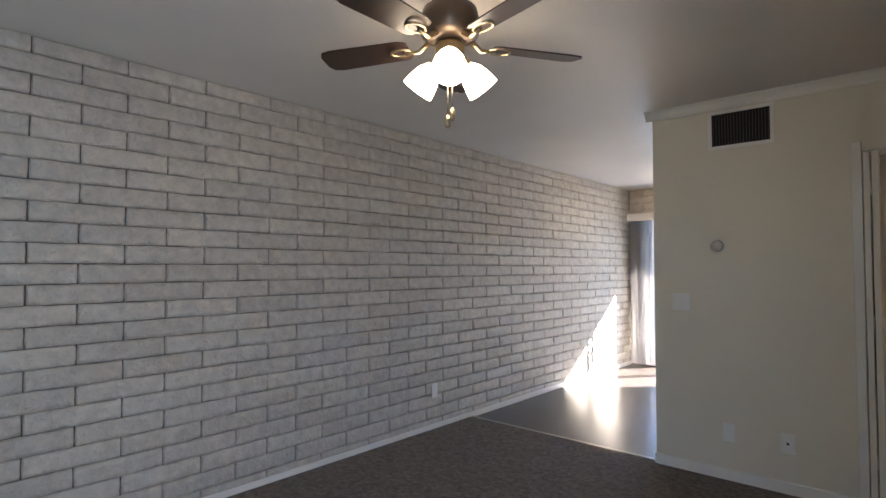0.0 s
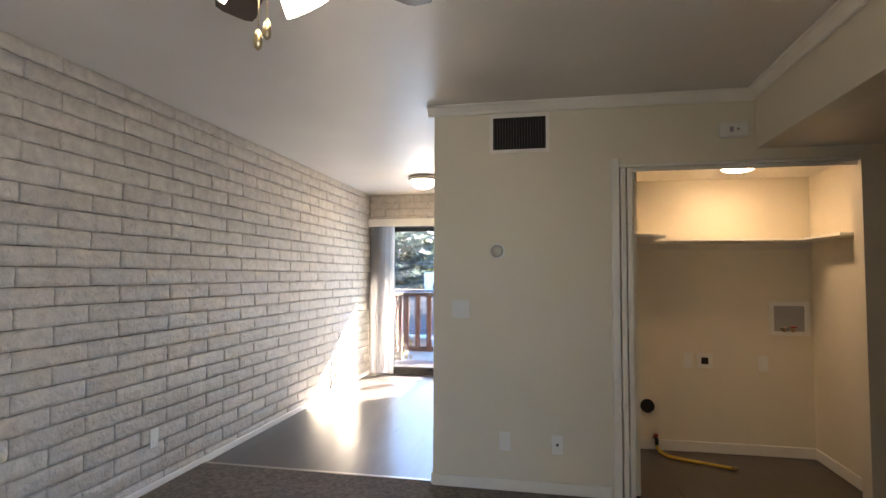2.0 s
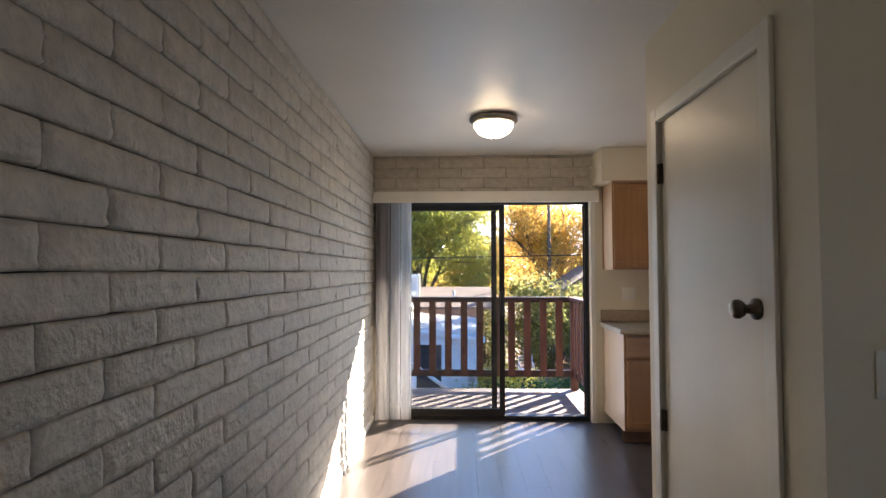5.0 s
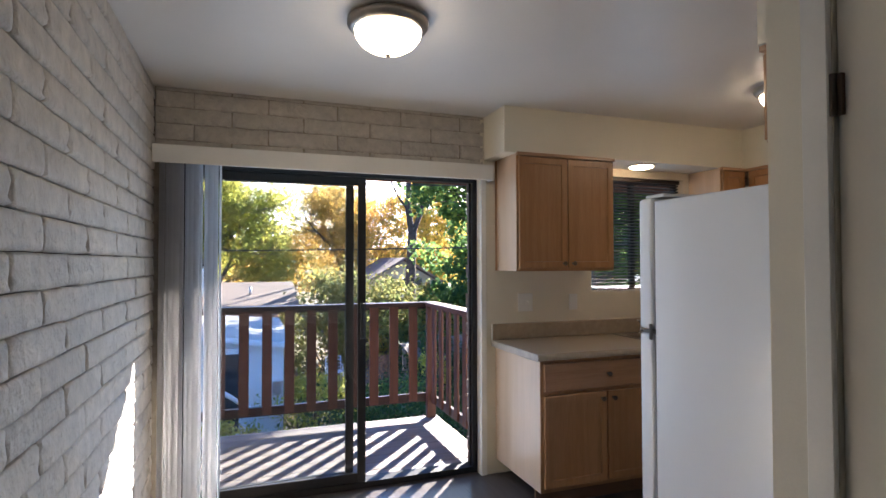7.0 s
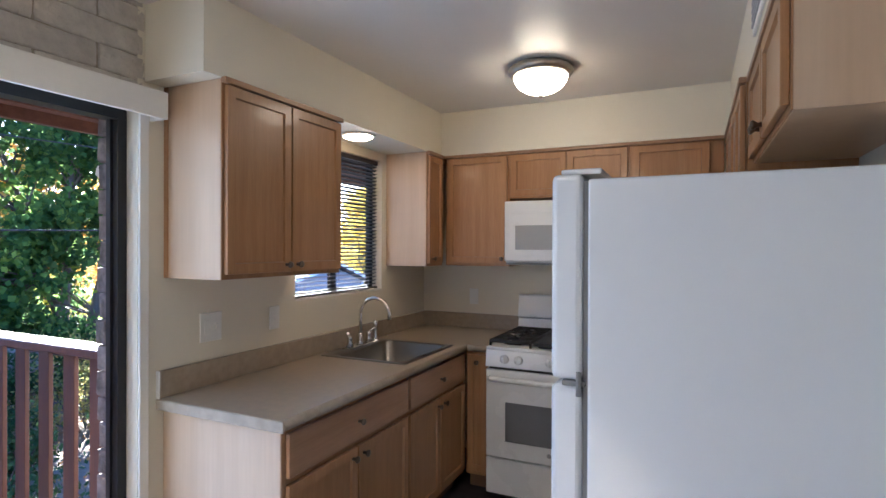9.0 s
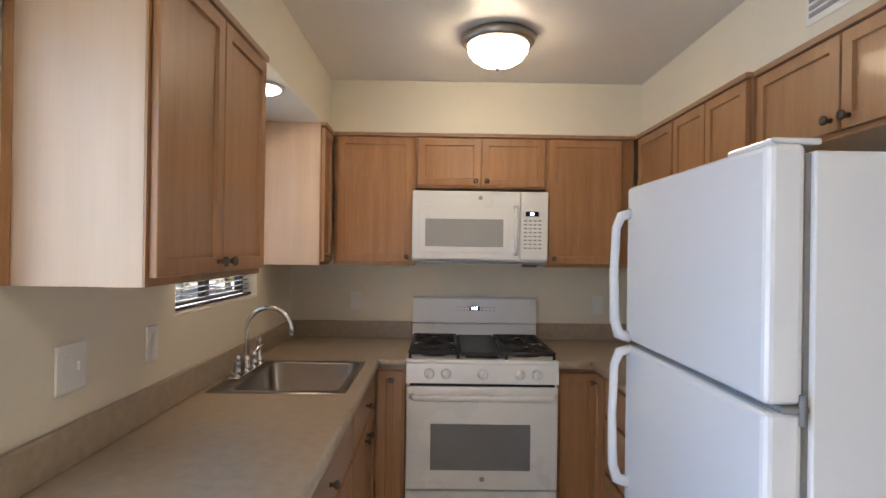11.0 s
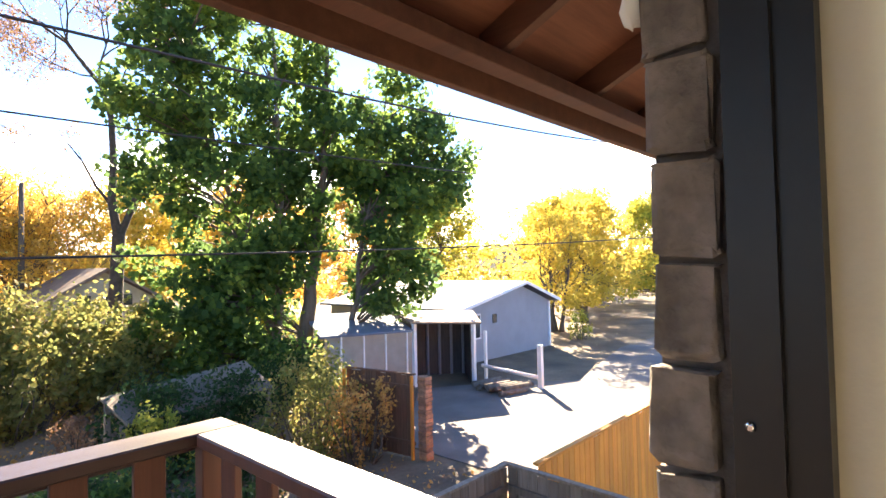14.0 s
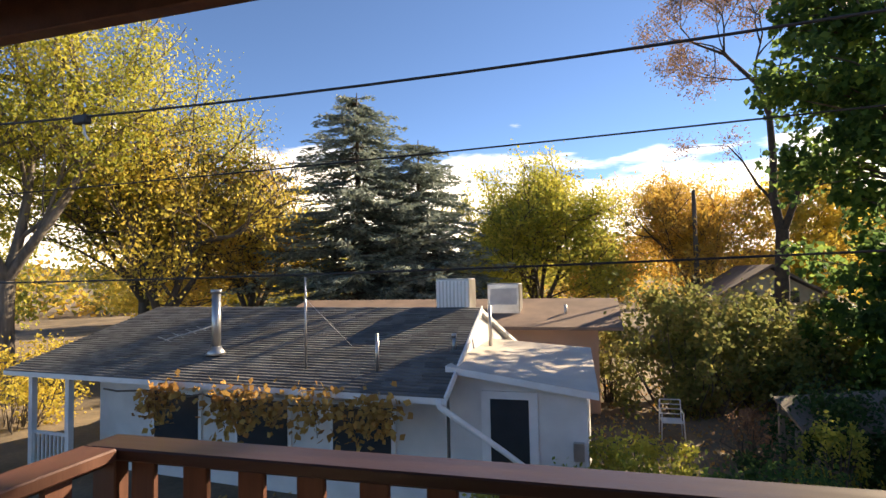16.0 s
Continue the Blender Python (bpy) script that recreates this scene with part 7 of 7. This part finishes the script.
for i, a in enumerate(np.linspace(-100, 60, 81)):
    x, y = -math.sin(radians(a)) * 400, math.cos(radians(a)) * 400
    ring.append((bm.verts.new((x, y, GZ)), bm.verts.new((x * 1.1, y * 1.1, 9 + 5 * math.sin(i * 0.35) + 3 * math.sin(i * 0.9)))))
for (p, q), (r, s) in zip(ring, ring[1:]):
    bm.faces.new((p, r, s, q))
structure("backdrop_hills", bm, HILL, "low far wooded hills", "hills")

# ---------------------------------------------------------------- pieces: planks, deck boards, blocks
def piece(name, src, parent, loc):
    o = src.copy()
    scene.collection.objects.link(o)
    o.parent = parent
    o.location = loc
    return o


def plank_floor(parent, x0, x1, y0, y1, w, L, z, th, material, along, name):
    e = 0.0022 if name == "deck_board" else 0.0003
    b_ = e * 1.2 if name == "deck_board" else 0.0
    bm = box(e, L - e, e, w - e, -th, 0, b_) if along == "x" else box(e, w - e, e, L - e, -th, 0, b_)
    src = solid(name, bm, material, parent, local=True)
    first = True
    a0, a1, b0, b1 = (x0, x1, y0, y1) if along == "x" else (y0, y1, x0, x1)
    k_ = 0
    b = b0
    while b < b1 - 0.01:
        a = a0 - (k_ * 0.37 % 1) * L
        while a < a1 - 0.02:
            s0, s1 = max(a, a0), min(a + L, a1)
            if s1 - s0 > 0.03:
                o = src if first else piece(name, src, parent, (0, 0, 0))
                first = False
                sc, sw = (s1 - s0) / L, min(w, b1 - b) / w
                o.location = (s0, b, z) if along == "x" else (b, s0, z)
                o.scale = (sc, sw, 1) if along == "x" else (sw, sc, 1)
            a += L
        b += w
        k_ += 1
    return src


plank_floor(floor, WX, PX - 0.002, PY + 0.08, -2.42, 0.152, 0.92, 0.0, 0.011, PLANK, "y", "plank")
plank_floor(floor, WX, KE, -2.42, 0.07, 0.152, 0.92, 0.0, 0.011, PLANK, "y", "plank")
plank_floor(floor, 2.93, 4.30, PY + 0.045, LDY, 0.152, 0.92, 0.0, 0.011, PLANK, "x", "plank")
plank_floor(deck, -0.08, 2.23, 0.21, 1.68, 0.142, 2.4, DECKZ, 0.023, DECKM, "x", "deck_board")

BH_, BL_, BZ0, BY0 = 0.0982, 0.4095, -0.0071, 0.155


def block_mesh(name, L, material, seed, deep=0.022):
    """A slump block's face: pillowed, with sagging lower edge, bowed ends and uneven skin. x is out of the wall."""
    g = np.random.default_rng(seed)
    bm = bmesh.new()
    h, w = BH_ - 0.0042, L - 0.0110
    us = [0.0, 0.014, 0.06, 0.3, 0.52, 0.75, 0.94, 0.986, 1.0]
    vs_ = [0.0, 0.07, 0.26, 0.62, 0.9, 1.0]
    tilt = float(g.normal()) * 0.0022
    sag = float(g.uniform(0.0, 0.004))
    grid = []
    for b in vs_:
        row = []
        for a in us:
            edge = min(min(a, 1 - a) * w, min(b, 1 - b) * h)
            x = -0.0065 * max(0.0, 1 - edge / 0.0075) ** 1.5 + 0.004 * (1 - b) * (edge > 0.003) + tilt * (a - 0.5)
            x += float(g.normal()) * (0.0018 if edge > 0.004 else 0.001)
            y = a * w + 0.0022 * math.sin(b * math.pi) * (1 if a > 0.5 else -1) * (abs(a - 0.5) > 0.4)
            z = b * h - sag * math.sin(a * math.pi) * (1 - b)
            row.append(bm.verts.new((x, y + float(g.normal()) * 0.001, z + float(g.normal()) * 0.0011)))
        grid.append(row)
    for ra, rb in zip(grid, grid[1:]):
        for k_ in range(len(us) - 1):
            bm.faces.new((ra[k_], ra[k_ + 1], rb[k_ + 1], rb[k_])).smooth = True
    rim = grid[0] + [r_[-1] for r_ in grid[1:-1]] + grid[-1][::-1] + [r_[0] for r_ in grid[-2:0:-1]]
    back = [bm.verts.new((-deep, v.co.y, v.co.z)) for v in rim]
    for k_ in range(len(rim)):
        q = (k_ + 1) % len(rim)
        bm.faces.new((rim[k_], back[k_], back[q], rim[q]))
    bmesh.ops.recalc_face_normals(bm, faces=bm.faces)
    me = bpy.data.meshes.new(name)
    bm.to_mesh(me)
    bm.free()
    me.materials.append(material)
    return me


variants = [block_mesh("block", BL_, BLOCK, 100 + i) for i in range(9)]
SPLIT = -4.35
far_v, far_f = [], []
r_ = -1
z = BZ0 - BH_
while z < H - 0.01:
    y = BY0 + (0 if r_ % 2 == 0 else BL_ / 2) - 24 * BL_
    while y < 0.0:
        y0, y1 = max(y, -9.2), min(y + BL_, 0.0)
        z0, z1 = max(z, 0.0), min(z + BH_, H)
        if y1 - y0 > 0.04 and z1 - z0 > 0.015:
            k_ = int(rng.integers(0, 9))
            loc = (WX + float(rng.normal() * 0.0012), y0 + 0.0055, z0 + 0.0021)
            sc = (1, (y1 - y0) / BL_, (z1 - z0) / BH_)
            if y0 > SPLIT:
                o = new("block", variants[k_])
                o.parent = wall_west
                o.location = loc
                o.scale = sc
            else:
                me = variants[k_]
                b0 = len(far_v)
                far_v += [(loc[0] + v.co.x, loc[1] + v.co.y * sc[1], loc[2] + v.co.z * sc[2]) for v in me.vertices]
                far_f += [tuple(b0 + i for i in p.vertices) for p in me.polygons]
        y += BL_
    z += BH_
    r_ += 1
me = bpy.data.meshes.new("blocks")
me.from_pydata(far_v, [], far_f)
me.shade_smooth()
me.materials.append(BLOCKS)
o = new("blocks", me)
o.parent = wall_west
tagged(o, "cream-painted blocks further along the wall", kind="stuff")

# blocks over the balcony door
for r_ in range(5):
    z0 = 2.134 + (r_ - 1) * 0.092
    z1 = min(z0 + 0.092, H)
    x = 0.186 - 2 * 0.409 + (0 if r_ % 2 else 0.2045)
    while x < DOOR_R:
        x0, x1 = max(x, WX), min(x + 0.409, KW - 0.002)
        if x1 - x0 > 0.03 and z1 - z0 > 0.01:
            o = new("block", variants[int(rng.integers(0, 9))])
            o.parent = wall_north
            o.location = (x0 + 0.0055, 0.0, z0 + 0.0021)
            o.rotation_euler = (0, 0, radians(-90))
            o.scale = (0.55, (x1 - x0) / BL_, (z1 - z0) / BH_)
        x += 0.409

# a lump of old foam squeezed out beside the door
foam = solid("foam_lump", lathe(bmesh.new(), [(0.003, -0.022), (0.011, -0.017), (0.016, -0.004), (0.013, 0.008), (0.015, 0.017), (0.005, 0.026)], (1.975, 0.224, 1.795), seg=12), PLASTIC)
for v in foam.data.vertices:
    v.co += Vector(rng.normal(size=3) * 0.0022)
tagged(foam, "pale lump of foam stuck on the raw blocks", "foam")

# raw blocks at the door's outer jamb
raw_src = []
for i in range(4):
    bm = box(0, 0.193, 0, 0.062, 0, 0.094, 0.006, 2)
    for v in bm.verts:
        v.co += Vector(rng.normal(size=3) * 0.0018)
    m_ = bpy.data.meshes.new("raw_block")
    bm.to_mesh(m_)
    bm.free()
    m_.materials.append(RAWBLOCK)
    raw_src.append(m_)
for k_ in range(32):
    z0 = -0.30 + k_ * 0.1016
    for j in range(4):
        o = new("raw_block", raw_src[int(rng.integers(0, 4))])
        o.parent = wall_outside
        o.location = (1.955 + j * 0.2 + (0.1 if (k_ % 2 and j) else 0) + float(rng.normal() * 0.004), 0.150 + float(rng.normal() * 0.003), z0)
        if j == 0 and k_ % 2:
            o.scale = (1.45, 1, 1)
